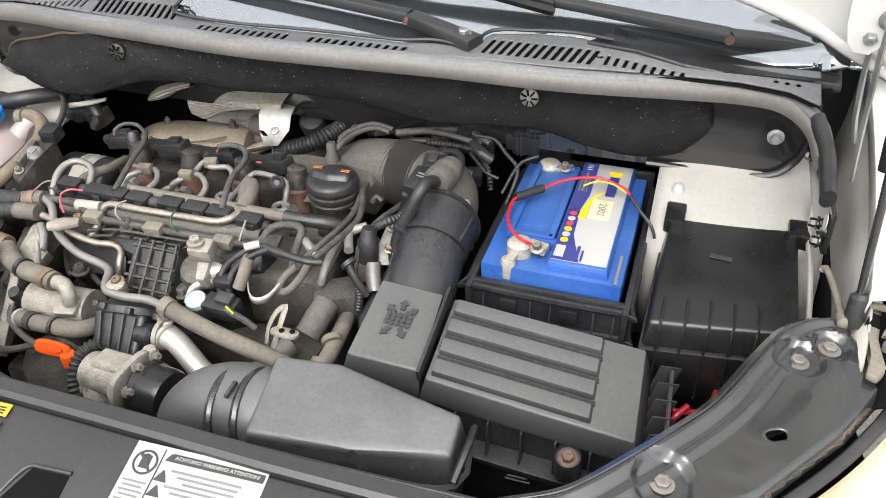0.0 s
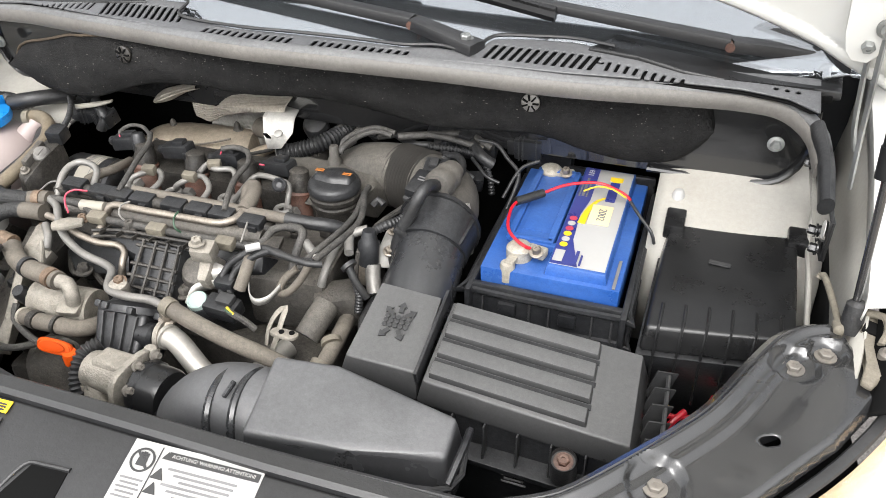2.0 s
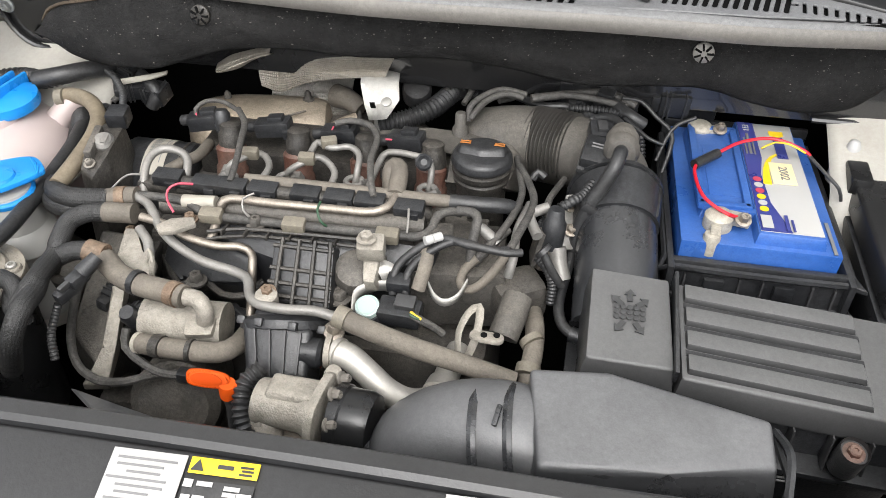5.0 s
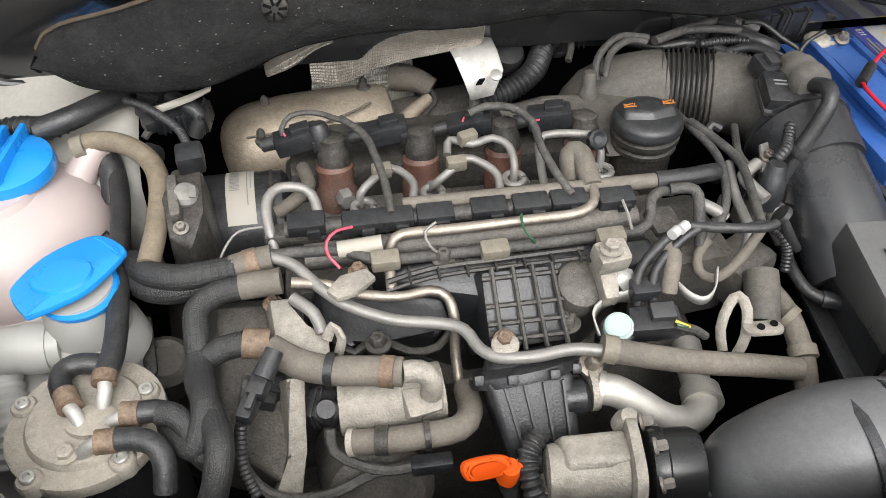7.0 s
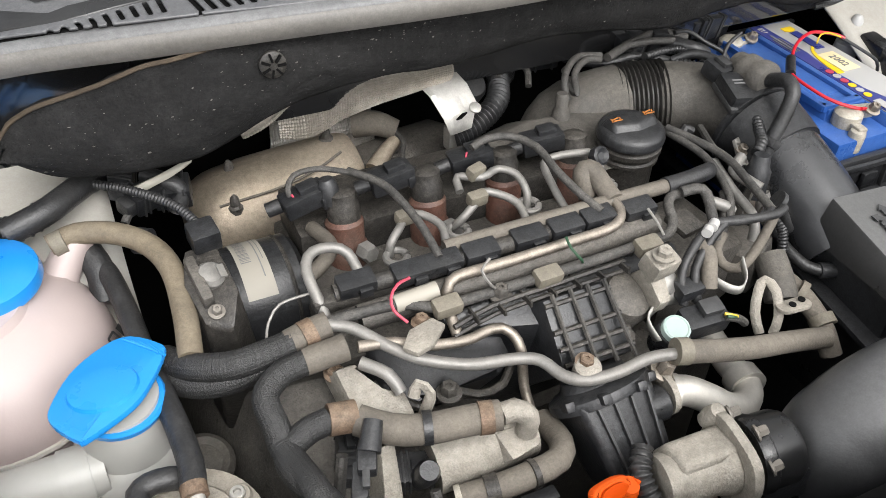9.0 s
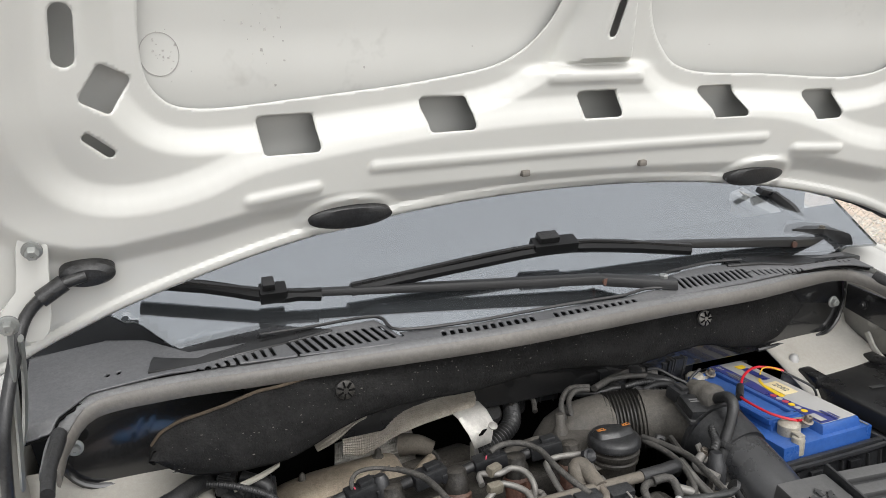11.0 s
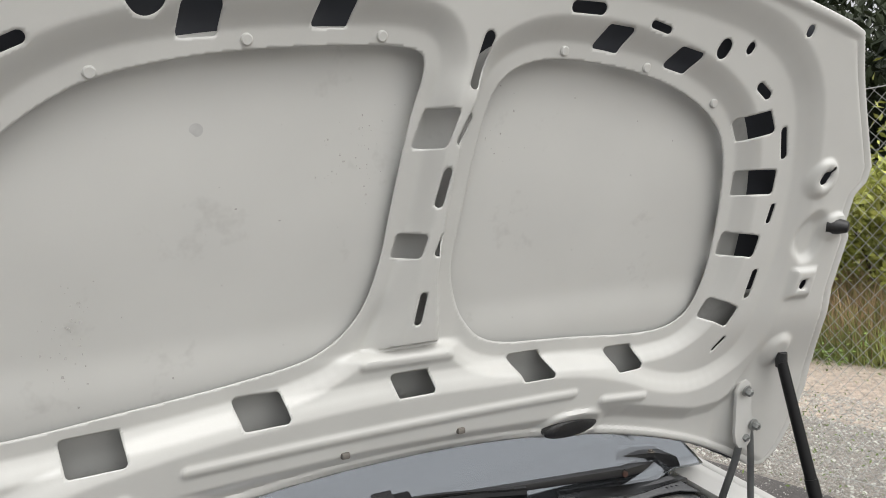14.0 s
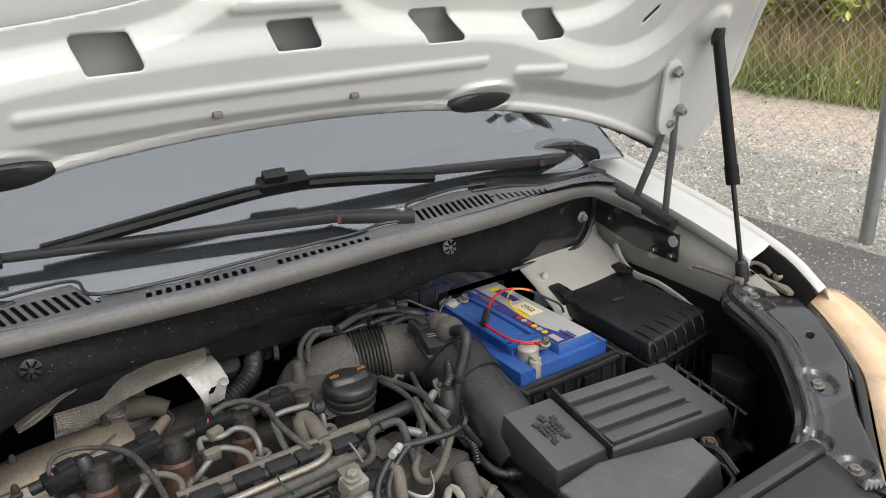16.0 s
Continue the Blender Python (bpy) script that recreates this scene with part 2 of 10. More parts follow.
M_RIB = mat("dusty_painted_rib", (0.36, 0.345, 0.30), 0.5, var=0.1, scale=20, bump=0.05, dust=0.4)
M_WASHER = mat("white_milky_plastic", (0.36, 0.357, 0.335), 0.35, var=0.05, scale=10, bump=0.04, dust=0.15, dust_color=(0.36, 0.34, 0.30))
M_LID = mat("pale_cast_lid", (0.30, 0.274, 0.235), 0.5, metal=0.3, var=0.2, scale=30, bump=0.4, dust=0.5, dust_color=(0.33, 0.295, 0.235), spot=0.3, spot_color=(0.22, 0.14, 0.08), grit=0.2)
M_MINT = mat("pale_mint_cap", (0.34, 0.43, 0.40), 0.4, var=0.04, scale=40, bump=0.04)
M_TAPE = mat("beige_clip", (0.135, 0.122, 0.094), 0.6, var=0.12, scale=60, bump=0.15, dust=0.3, grit=0.25)
M_LOOM = mat("grey_taped_loom", (0.028, 0.0273, 0.0265), 0.58, var=0.35, scale=60, bump=0.5, dust=0.40, dust_color=(0.15, 0.139, 0.122), grit=0.60)
M_COVER = mat("dusty_grey_cover", (0.050, 0.047, 0.043), 0.55, var=0.25, scale=25, bump=0.35, dust=0.6, dust_color=(0.135, 0.122, 0.102), spot=0.3, grit=0.35)
M_CAPSYM = mat("orange_print", (0.42, 0.16, 0.04), 0.5, var=0.05, scale=60, bump=0.0)
M_ASPHALT = mat("asphalt", (0.125, 0.115, 0.110), 0.85, var=0.25, scale=3, bump=0.8, fine=160, dust=0.25, dust_color=(0.20, 0.19, 0.178), grit=1.2)
M_SAND = mat("pale_sand", (0.56, 0.475, 0.395), 0.9, var=0.3, scale=14, bump=1.0, fine=60, grit=0.5)
M_GRAVEL = mat("gravel_bed", (0.33, 0.30, 0.265), 0.9, var=0.35, scale=28, bump=1.0, fine=60, grit=0.8)
M_STONE = mat("gravel_stone", (0.76, 0.72, 0.66), 0.85, var=0.4, scale=9, bump=0.4, fine=120, island=0.8)
M_SANDY = mat("pale_sandy_stone", (0.74, 0.63, 0.53), 0.85, var=0.3, scale=9, bump=0.3, fine=120, island=0.5)
M_SOIL = mat("grassy_soil", (0.13, 0.125, 0.07), 0.95, var=0.4, scale=5, bump=0.6)
M_GRASS = mat("dry_green_grass", (0.36, 0.39, 0.13), 0.7, var=0.5, scale=1.6, bump=0.0, island=0.6)
M_STRAW = mat("straw_and_seed_heads", (0.55, 0.37, 0.21), 0.7, var=0.4, scale=2.0, bump=0.0, island=0.5)
M_HERB = mat("green_herbs", (0.22, 0.31, 0.08), 0.6, var=0.5, scale=2.5, bump=0.0, island=0.6)
M_LEAF = mat("yellow_green_leaves", (0.50, 0.53, 0.13), 0.5, var=0.5, scale=3, bump=0.0, island=0.7)
M_DARKLEAF = mat("dark_leaves", (0.030, 0.042, 0.018), 0.6, var=0.5, scale=2, bump=0.0)
M_BARK = mat("bark", (0.10, 0.08, 0.06), 0.9, var=0.3, scale=12, bump=0.8, fine=90)
M_ZINC = mat("galvanised_steel", (0.34, 0.35, 0.34), 0.5, metal=0.8, var=0.15, scale=20, bump=0.1)
M_GUARD = mat("galvanised_wire", (0.62, 0.62, 0.60), 0.5, metal=0.2, var=0.1, scale=20, bump=0.0)
M_AMBER = mat("amber_reflector", (0.84, 0.60, 0.38), 0.3, var=0.2, scale=14, bump=0.1)


def clear(name, color, rough=0.02, ior=1.45):
    m = bpy.data.materials.new(name)
    m.use_nodes = True
    b = m.node_tree.nodes["Principled BSDF"]
    b.inputs["Base Color"].default_value = (*color, 1)
    b.inputs["Roughness"].default_value, b.inputs["Transmission Weight"].default_value, b.inputs["IOR"].default_value = rough, 1.0, ior
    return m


M_DASH = mat("dashboard_plastic", (0.020, 0.021, 0.023), 0.7, var=0.1, scale=6, bump=0.0, spec=0.2)
M_DULL = mat("dull_bolt", (0.17, 0.16, 0.145), 0.5, metal=0.6, var=0.2, scale=70, bump=0.3, dust=0.4)
# Index and tint set beyond plain glass for a stronger sky reflection.
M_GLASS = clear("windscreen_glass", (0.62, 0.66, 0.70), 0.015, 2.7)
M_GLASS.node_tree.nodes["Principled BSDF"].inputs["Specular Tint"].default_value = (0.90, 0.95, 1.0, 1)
M_GLASS.node_tree.nodes["Principled BSDF"].inputs["Transmission Weight"].default_value = 0.97  # a trace of pale haze, reflected sky put into the colour
M_LENS = clear("lamp_lens", (0.95, 0.93, 0.9))
M_LENS.node_tree.nodes["Principled BSDF"].inputs["Alpha"].default_value = 0.25


# ---- mesh helpers ----
def V(*a):
    return Vector(a)


def thing(name, at, label, category, group="", kind=""):
    """The Empty that holds the parts of a thing; parts keep world places."""
    e = new(name)
    e.empty_display_size = 0.02
    e.location = at
    return tagged(e, label, category, group, kind)


def part(name, bm, material, parent=None, label="", smooth=True):
    """One bmesh as one mesh object, under a thing or a part."""
    me = bpy.data.meshes.new(name)
    if isinstance(bm, bmesh.types.BMesh):
        bmesh.ops.recalc_face_normals(bm, faces=bm.faces[:])
        bm.to_mesh(me)
        bm.free()
    else:
        me.from_pydata(*bm)
    me.materials.append(material)
    if smooth:
        me.shade_smooth()
        try:
            me.set_sharp_from_angle(angle=radians(38))
        except (AttributeError, RuntimeError):
            pass
    ob = new(name, me)
    if parent:
        ob.parent = parent
        if not parent.parent:
            ob.matrix_parent_inverse = Matrix.Translation(parent.location).inverted()
    if label:
        ob["label"] = label
    return ob


def solo(name, bm, material, label, category, group="", kind="", smooth=True):
    """A thing that is a single mesh."""
    return tagged(part(name, bm, material, None, "", smooth), label, category, group, kind)


def bm_new():
    return bmesh.new()


def box(c, s, rot=(0, 0, 0), bevel=0.002, bm=None, seg=2):
    """A bevelled box of size s about c."""
    bm = bm or bmesh.new()
    q = bmesh.new()
    bmesh.ops.create_cube(q, size=1.0)
    bmesh.ops.scale(q, vec=s, verts=q.verts)
    if bevel:
        bmesh.ops.bevel(q, geom=q.edges[:], offset=min(bevel, 0.45 * min(s)), segments=seg, affect="EDGES", profile=0.6)
    bmesh.ops.transform(q, matrix=pose(*c, *rot), verts=q.verts)
    return join(bm, q)


def join(bm, q):
    me = bpy.data.meshes.new("tmp")
    q.to_mesh(me)
    q.free()
    bm.from_mesh(me)
    bpy.data.meshes.remove(me)
    return bm


def smooth_line(pts, step=0.008):
    """A Catmull-Rom line through pts, resampled."""
    p = [Vector(a) for a in pts]
    if len(p) == 2:
        n = max(1, int((p[1] - p[0]).length / max(step, 0.02)))
        return [p[0].lerp(p[1], i / n) for i in range(n + 1)]
    p = [2 * p[0] - p[1], *p, 2 * p[-1] - p[-2]]
    out = []
    for a, b, c, d in zip(p, p[1:], p[2:], p[3:]):
        n = max(2, int((c - b).length / step))
        for i in range(n):
            t = i / n
            out.append(0.5 * (2 * b + (c - a) * t + (2 * a - 5 * b + 4 * c - d) * t * t + (3 * b - a - 3 * c + d) * t ** 3))
    out.append(p[-2])
    return out


def tube(pts, r, n=10, step=0.008, wave=None, bm=None, flat=1.0, ends=None, up=None, flute=0.0):
    """A round pipe along a line. wave: (pitch, depth) of rings; ends: radii at both ends; flat: height over width; flute: depth of a braid."""
    bm = bm or bmesh.new()
    if wave:
        step = min(step, wave[0] / 6)
    line = smooth_line(pts, step)
    length, rings, far = [0.0], [], 0.0
    for a, b in zip(line, line[1:]):
        far += (b - a).length
        length.append(far)
    nrm = None
    for i, p in enumerate(line):
        d = (line[min(i + 1, len(line) - 1)] - line[max(i - 1, 0)]).normalized()
        if nrm is None:
            nrm = d.orthogonal().normalized() if up is None else (Vector(up) - d * d.dot(Vector(up))).normalized()
        nrm = (nrm - d * nrm.dot(d)).normalized()
        side = d.cross(nrm)
        f = length[i] / max(far, 1e-6)
        rr = r if not ends else ends[0] + (ends[1] - ends[0]) * f
        if wave:
            rr += wave[1] * math.cos(2 * math.pi * length[i] / wave[0])
        rings.append([bm.verts.new(p + (nrm * math.cos(a) * flat + side * math.sin(a)) * rr * (1 + (flute * math.sin(9 * a + 1150 * length[i]) * math.sin(9 * a - 1150 * length[i]) if flute else 0.0))) for a in (2 * math.pi * k / n for k in range(n))])
    for a, b in zip(rings, rings[1:]):
        for k in range(n):
            bm.faces.new((a[k], a[(k + 1) % n], b[(k + 1) % n], b[k]))
    bm.faces.new(rings[0][::-1])
    bm.faces.new(rings[-1])
    return bm


def lathe(prof, at, axis=(0, 0, 1), n=24, bm=None, squash=1.0):
    """A turned body: prof is rows of (radius, height along the axis from at)."""
    bm = bm or bmesh.new()
    m = Matrix.Translation(at) @ Vector(axis).to_track_quat("Z", "Y").to_matrix().to_4x4()
    rings = [[bm.verts.new(m @ Vector((r * math.cos(a), squash * r * math.sin(a), h))) for a in (2 * math.pi * k / n for k in range(n))] for r, h in prof]
    for a, b in zip(rings, rings[1:]):
        for k in range(n):
            bm.faces.new((a[k], a[(k + 1) % n], b[(k + 1) % n], b[k]))
    bm.faces.new(rings[0][::-1])
    bm.faces.new(rings[-1])
    return bm


def prism(poly, m=None, depth=0.01, bevel=0.0015, bm=None, seg=2):
    """A flat outline (x, y) thickened by depth below z = 0, then moved by m."""
    bm = bm or bmesh.new()
    q = bmesh.new()
    top = [q.verts.new((x, y, 0)) for x, y in poly]
    f = q.faces.new(top)
    ext = bmesh.ops.extrude_face_region(q, geom=[f])
    bmesh.ops.translate(q, vec=(0, 0, -depth), verts=[v for v in ext["geom"] if isinstance(v, bmesh.types.BMVert)])
    if bevel:
        bmesh.ops.bevel(q, geom=q.edges[:], offset=bevel, segments=seg, affect="EDGES", profile=0.6)
    bmesh.ops.transform(q, matrix=m or Matrix(), verts=q.verts)
    return join(bm, q)


def frustum(top, bottom, bevel=0.003, bm=None, seg=2):
    """A solid between two outlines with as many corners, rounded."""
    bm = bm or bmesh.new()
    q = bmesh.new()
    a, b = [q.verts.new(p) for p in top], [q.verts.new(p) for p in bottom]
    n = len(a)
    q.faces.new(a)
    q.faces.new(b[::-1])
    for k in range(n):
        q.faces.new((a[k], b[k], b[(k + 1) % n], a[(k + 1) % n]))
    if bevel:
        bmesh.ops.bevel(q, geom=q.edges[:], offset=bevel, segments=seg, affect="EDGES", profile=0.6)
    return join(bm, q)


def rounded(w, h, r, n=5, cx=0.0, cy=0.0):
    """The outline of a rounded rectangle."""
    out = []
    for sx, sy, a0 in ((1, 1, 0), (-1, 1, 90), (-1, -1, 180), (1, -1, 270)):
        for k in range(n + 1):
            a = radians(a0 + 90 * k / n)
            out.append((cx + sx * (w / 2 - r) + r * math.cos(a), cy + sy * (h / 2 - r) + r * math.sin(a)))
    return out


def bolt(at, r=0.006, h=0.006, axis=(0, 0, 1), bm=None):
    """A flanged hexagon bolt head."""
    bm = lathe([(r * 1.5, 0), (r * 1.5, h * 0.25), (r * 1.1, h * 0.35)], at, axis, 16, bm)
    m = Vector(axis).normalized() * h * 0.3
    return lathe([(r, 0), (r, h * 0.8), (r * 0.8, h), (r * 0.35, h), (r * 0.3, h * 0.8)], Vector(at) + m, axis, 6, bm)


def sd_poly(P, poly):
    """Signed distance of points P (n, 2) to an outline; negative inside."""
    v = np.array(poly, float)
    d = np.full(len(P), 1e9)
    s = np.ones(len(P))
    for a, b in zip(v, np.roll(v, 1, 0)):
        e, w = b - a, P - a
        q = w - np.outer(np.clip(w @ e / (e @ e), 0, 1), e)
        d = np.minimum(d, (q ** 2).sum(1))
        c = np.stack([P[:, 1] >= a[1], P[:, 1] < b[1], e[0] * w[:, 1] > e[1] * w[:, 0]])
        s = np.where(c.all(0) | (~c).all(0), -s, s)
    return s * np.sqrt(d)


def sheet(us, vs, place, holes=(), keep=None):
    """A pressed sheet over a grid (u, v), with holes cut out of it: holes are functions of (n, 2) that are negative inside.
    place turns (n, 2) into (n, 3). Corners near a hole's rim are laid on it."""
    U, W = np.meshgrid(us, vs, indexing="ij")
    P = np.stack([U.ravel(), W.ravel()], 1)
    cell = max(us[1] - us[0], vs[1] - vs[0])
    D = np.full(len(P), 1e9)
    for h in list(holes) + ([keep] if keep else []):
        d = h(P)
        near = np.abs(d) < 0.62 * cell
        if near.any():
            Q, e = P[near], 1e-5
            g = np.stack([(h(Q + (e, 0)) - h(Q - (e, 0))), (h(Q + (0, e)) - h(Q - (0, e)))], 1) / (2 * e)
            g /= np.maximum(np.linalg.norm(g, axis=1, keepdims=True), 1e-3)
            P[near] = Q - g * d[near][:, None]
            d = np.where(near, 0.0, d)
        D = np.minimum(D, d)
    X = place(P)
    nu, nv = len(us), len(vs)
    idx = np.arange(nu * nv).reshape(nu, nv)
    F = np.stack([idx[:-1, :-1], idx[1:, :-1], idx[1:, 1:], idx[:-1, 1:]], -1).reshape(-1, 4)
    dd = D[F]
    one = ((dd < -1e-9).sum(1) == 1) & (dd.max(1) > 1e-9)
    corner = [[int(i) for i, d in zip(c, e) if d > -1e-9] for c, e in zip(F[one], dd[one])]
    F = F[(dd.min(1) > -1e-9) & (dd.max(1) > 1e-9)]
    used = np.unique(np.concatenate([F.ravel(), np.array(corner, int).ravel()]))
    back = np.full(nu * nv, -1)
    back[used] = np.arange(len(used))
    return X[used].tolist(), [], back[F].tolist() + [[int(back[i]) for i in c] for c in corner]


def thick(ob, t, offset=-1.0):
    s = ob.modifiers.new("thickness", "SOLIDIFY")
    s.thickness, s.offset = t, offset
    return ob


def words(text, size, m, material, parent, name="lettering", depth=0.0003, spacing=1.0):
    """Raised lettering in the built-in font."""
    c = bpy.data.curves.new(name, "FONT")
    c.body, c.size, c.extrude, c.align_x, c.align_y, c.resolution_u = text, size, depth, "CENTER", "CENTER", 2
    c.space_character = spacing
    o = bpy.data.objects.new(name, c)
    scene.collection.objects.link(o)
    bpy.context.view_layer.update()
    me = bpy.data.meshes.new_from_object(o)
    bpy.data.objects.remove(o)
    me.transform(m)
    bm = bmesh.new()
    bm.from_mesh(me)
    bpy.data.meshes.remove(me)
    return part(name, bm, material, parent, smooth=False)


def bars(rows, m, material, parent, name="print", thickness=0.0006):
    """Flat printed bars: rows of (x, y, width, height) on the plane of m."""
    bm = bmesh.new()
    for x, y, w, h in rows:
        box((x, y, thickness / 2), (w, h, thickness), bevel=0, bm=bm)
    bmesh.ops.transform(bm, matrix=m, verts=bm.verts)
    return part(name, bm, material, parent, smooth=False)



# ---- the bonnet: one curved face, y as a function of x and z ----
HX = 0.048


def hood_y(x, z):
    flat = 0.568 - 0.397 * (z - 1.317) - 0.168 * (x - 0.07) ** 2 - 0.039 * (x - 0.07)
    return flat + 0.022 * step_up(np.abs(x - HX), 0.45, 0.66) * step_up(1.33 - z, 0.0, 0.12)  # the rear corners lie deeper


def blob(poly, r=0.004):
    """A hole with rounded corners."""
    return lambda q: sd_poly(q, poly) - r


def slot(a, b, r):
    a, b = np.array(a), np.array(b)

    def d(q):
        e, w = b - a, q - a
        k = np.clip(w @ e / (e @ e), 0, 1)
        return np.linalg.norm(w - np.outer(k, e), axis=1) - r
    return d


def ring_line(pts, n=6):
    """A closed smooth outline through a few corners."""
    p = [np.array(a) for a in pts]
    out, k = [], len(p)
    for i in range(k):
        a, b, c, d = p[i - 1], p[i], p[(i + 1) % k], p[(i + 2) % k]
        for j in range(n):
            t = j / n
            out.append(tuple(0.5 * (2 * b + (c - a) * t + (2 * a - 5 * b + 4 * c - d) * t * t + (3 * b - a - 3 * c + d) * t ** 3)))
    return out


OPEN_L = ring_line([(-0.474, 1.385), (-0.465, 1.47), (-0.447, 1.56), (-0.40, 1.615), (-0.32, 1.667), (-0.20, 1.697), (-0.06, 1.711), (0.025, 1.711),
                    (0.043, 1.69), (0.033, 1.63), (0.022, 1.545), (0.012, 1.46), (-0.012, 1.395), (-0.065, 1.354), (-0.16, 1.336), (-0.30, 1.324), (-0.42, 1.318), (-0.463, 1.337)])
OPEN_R = ring_line([(0.120, 1.44), (0.121, 1.50), (0.130, 1.60), (0.146, 1.672), (0.185, 1.70), (0.25, 1.705), (0.35, 1.692), (0.44, 1.664), (0.505, 1.622),
                    (0.537, 1.565), (0.553, 1.47), (0.554, 1.39), (0.532, 1.335), (0.47, 1.316), (0.33, 1.325), (0.205, 1.335), (0.150, 1.373)])


def quad(cx, cz, w, h, lean=0.0, turn=0.0):
    c, s = math.cos(radians(turn)), math.sin(radians(turn))
    return [(cx + c * (x + lean * y) - s * y, cz + s * (x + lean * y) + c * y) for x, y in ((-w / 2, h / 2), (w / 2, h / 2), (w / 2, -h / 2), (-w / 2, -h / 2))]


hood_holes = [blob(OPEN_L, 0.0), blob(OPEN_R, 0.0)]
# square holes along the rear band, the sides, the front and the middle rib
for cx, cz, w, h, lean, turn in ((-0.328, 1.285, 0.058, 0.036, -0.12, 0), (-0.136, 1.296, 0.054, 0.034, -0.25, 0), (0.070, 1.297, 0.050, 0.028, -0.35, 0),
                                 (0.264, 1.291, 0.048, 0.036, -0.5, 0), (0.432, 1.279, 0.043, 0.034, -0.55, 0),
                                 (-0.509, 1.343, 0.026, 0.036, 0.1, -28), (-0.499, 1.459, 0.030, 0.036, 0.1, 14), (-0.481, 1.557, 0.036, 0.032, 0.35, 4), (-0.425, 1.645, 0.040, 0.036, 0.0, 42),
                                 (0.564, 1.618, 0.044, 0.028, -0.35, 12), (0.591, 1.537, 0.054, 0.03, -0.15, -2), (0.594, 1.443, 0.050, 0.028, -0.1, -10), (0.590, 1.336, 0.046, 0.028, 0.0, -24),
                                 (-0.218, 1.726, 0.036, 0.024, 0.2, 6), (-0.076, 1.743, 0.036, 0.024, 0.3, 3), (0.301, 1.730, 0.036, 0.022, 0.35, -6), (0.418, 1.706, 0.034, 0.020, 0.4, -14),
                                 (0.064, 1.624, 0.031, 0.040, 0.22, -4), (0.103, 1.623, 0.012, 0.036, 0.30, -6), (0.047, 1.484, 0.027, 0.025, 0.10, -8), (0.088, 1.483, 0.009, 0.024, 0.3, 0)):
    hood_holes.append(blob(quad(cx, cz, w - 0.004, h - 0.004, lean, turn), 0.005))
for a, b, r in (((-0.504, 1.597), (-0.470, 1.638), 0.009), ((-0.517, 1.521), (-0.519, 1.494), 0.0075), ((-0.537, 1.41), (-0.540, 1.374), 0.010),
                ((-0.530, 1.297), (-0.511, 1.280), 0.005), ((-0.402, 1.684), (-0.376, 1.697), 0.006), ((0.612, 1.61), (0.624, 1.574), 0.005), ((0.631, 1.5), (0.630, 1.477), 0.004),
                ((0.633, 1.397), (0.630, 1.36), 0.005), ((0.613, 1.29), (0.599, 1.272), 0.003), ((0.116, 1.724), (0.104, 1.674), 0.0075), ((0.081, 1.571), (0.075, 1.535), 0.006),
                ((0.070, 1.417), (0.066, 1.384), 0.0055), ((-0.15, 1.760), (-0.122, 1.761), 0.006), ((-0.026, 1.770), (0.022, 1.772), 0.006), ((-0.271, 1.741), (-0.269, 1.742), 0.0185),
                ((-0.328, 1.747), (-0.318, 1.748), 0.009), ((0.23, 1.762), (0.268, 1.761), 0.007), ((0.352, 1.746), (0.376, 1.740), 0.005), ((0.471, 1.716), (0.474, 1.722), 0.010),
                ((0.515, 1.718), (0.517, 1.722), 0.006), ((0.550, 1.67), (0.566, 1.659), 0.006), ((0.689, 1.533), (0.692, 1.540), 0.006), ((0.698, 1.549), (0.699, 1.550), 0.003), ((0.708, 1.369), (0.709, 1.374), 0.005), ((0.592, 1.737), (0.593, 1.741), 0.006)):
    hood_holes.append(slot(a, b, r))


def hood_keep(q):
    """Positive inside the bonnet's outline."""
    dx = np.abs(q[:, 0] - HX)
    low = q[:, 1] - (1.184 - 0.20 * dx ** 2 - 0.22 * dx ** 4)
    high = 1.855 - 0.28 * dx ** 2 - q[:, 1]
    side = np.interp(q[:, 1], [1.02, 1.04, 1.055, 1.075, 1.107, 1.176, 1.232, 1.295, 1.358], [0.730, 0.743, 0.754, 0.762, 0.768, 0.772, 0.766, 0.747, 0.735]) - 0.014 * step_up(-np.abs(q[:, 1] - 1.485), -0.045, -0.02) - np.maximum(0, q[:, 1] - 1.55) * 0.50 - dx
    return np.minimum(np.minimum(low, high), side)


def step_up(d, a, b):
    k = np.clip((d - a) / (b - a), 0, 1)
    return k * k * (3 - 2 * k)


# the shoulder round both windows and the drop towards the rear hem
SHOULDER = ring_line([(-0.531, 1.60), (-0.540, 1.551), (-0.553, 1.449), (-0.563, 1.373), (-0.565, 1.31), (-0.553, 1.268), (-0.522, 1.247), (-0.475, 1.246), (-0.425, 1.257), (-0.36, 1.279),
                      (-0.2, 1.299), (0.0, 1.310), (0.2, 1.306), (0.35, 1.296), (0.44, 1.272), (0.495, 1.250), (0.56, 1.238), (0.615, 1.250), (0.645, 1.282), (0.657, 1.358), (0.659, 1.457),
                      (0.641, 1.576), (0.609, 1.663), (0.544, 1.722), (0.454, 1.753), (0.36, 1.769), (0.2, 1.785), (0.0, 1.79), (-0.2, 1.778), (-0.33, 1.763), (-0.42, 1.722), (-0.49, 1.665)], 4)
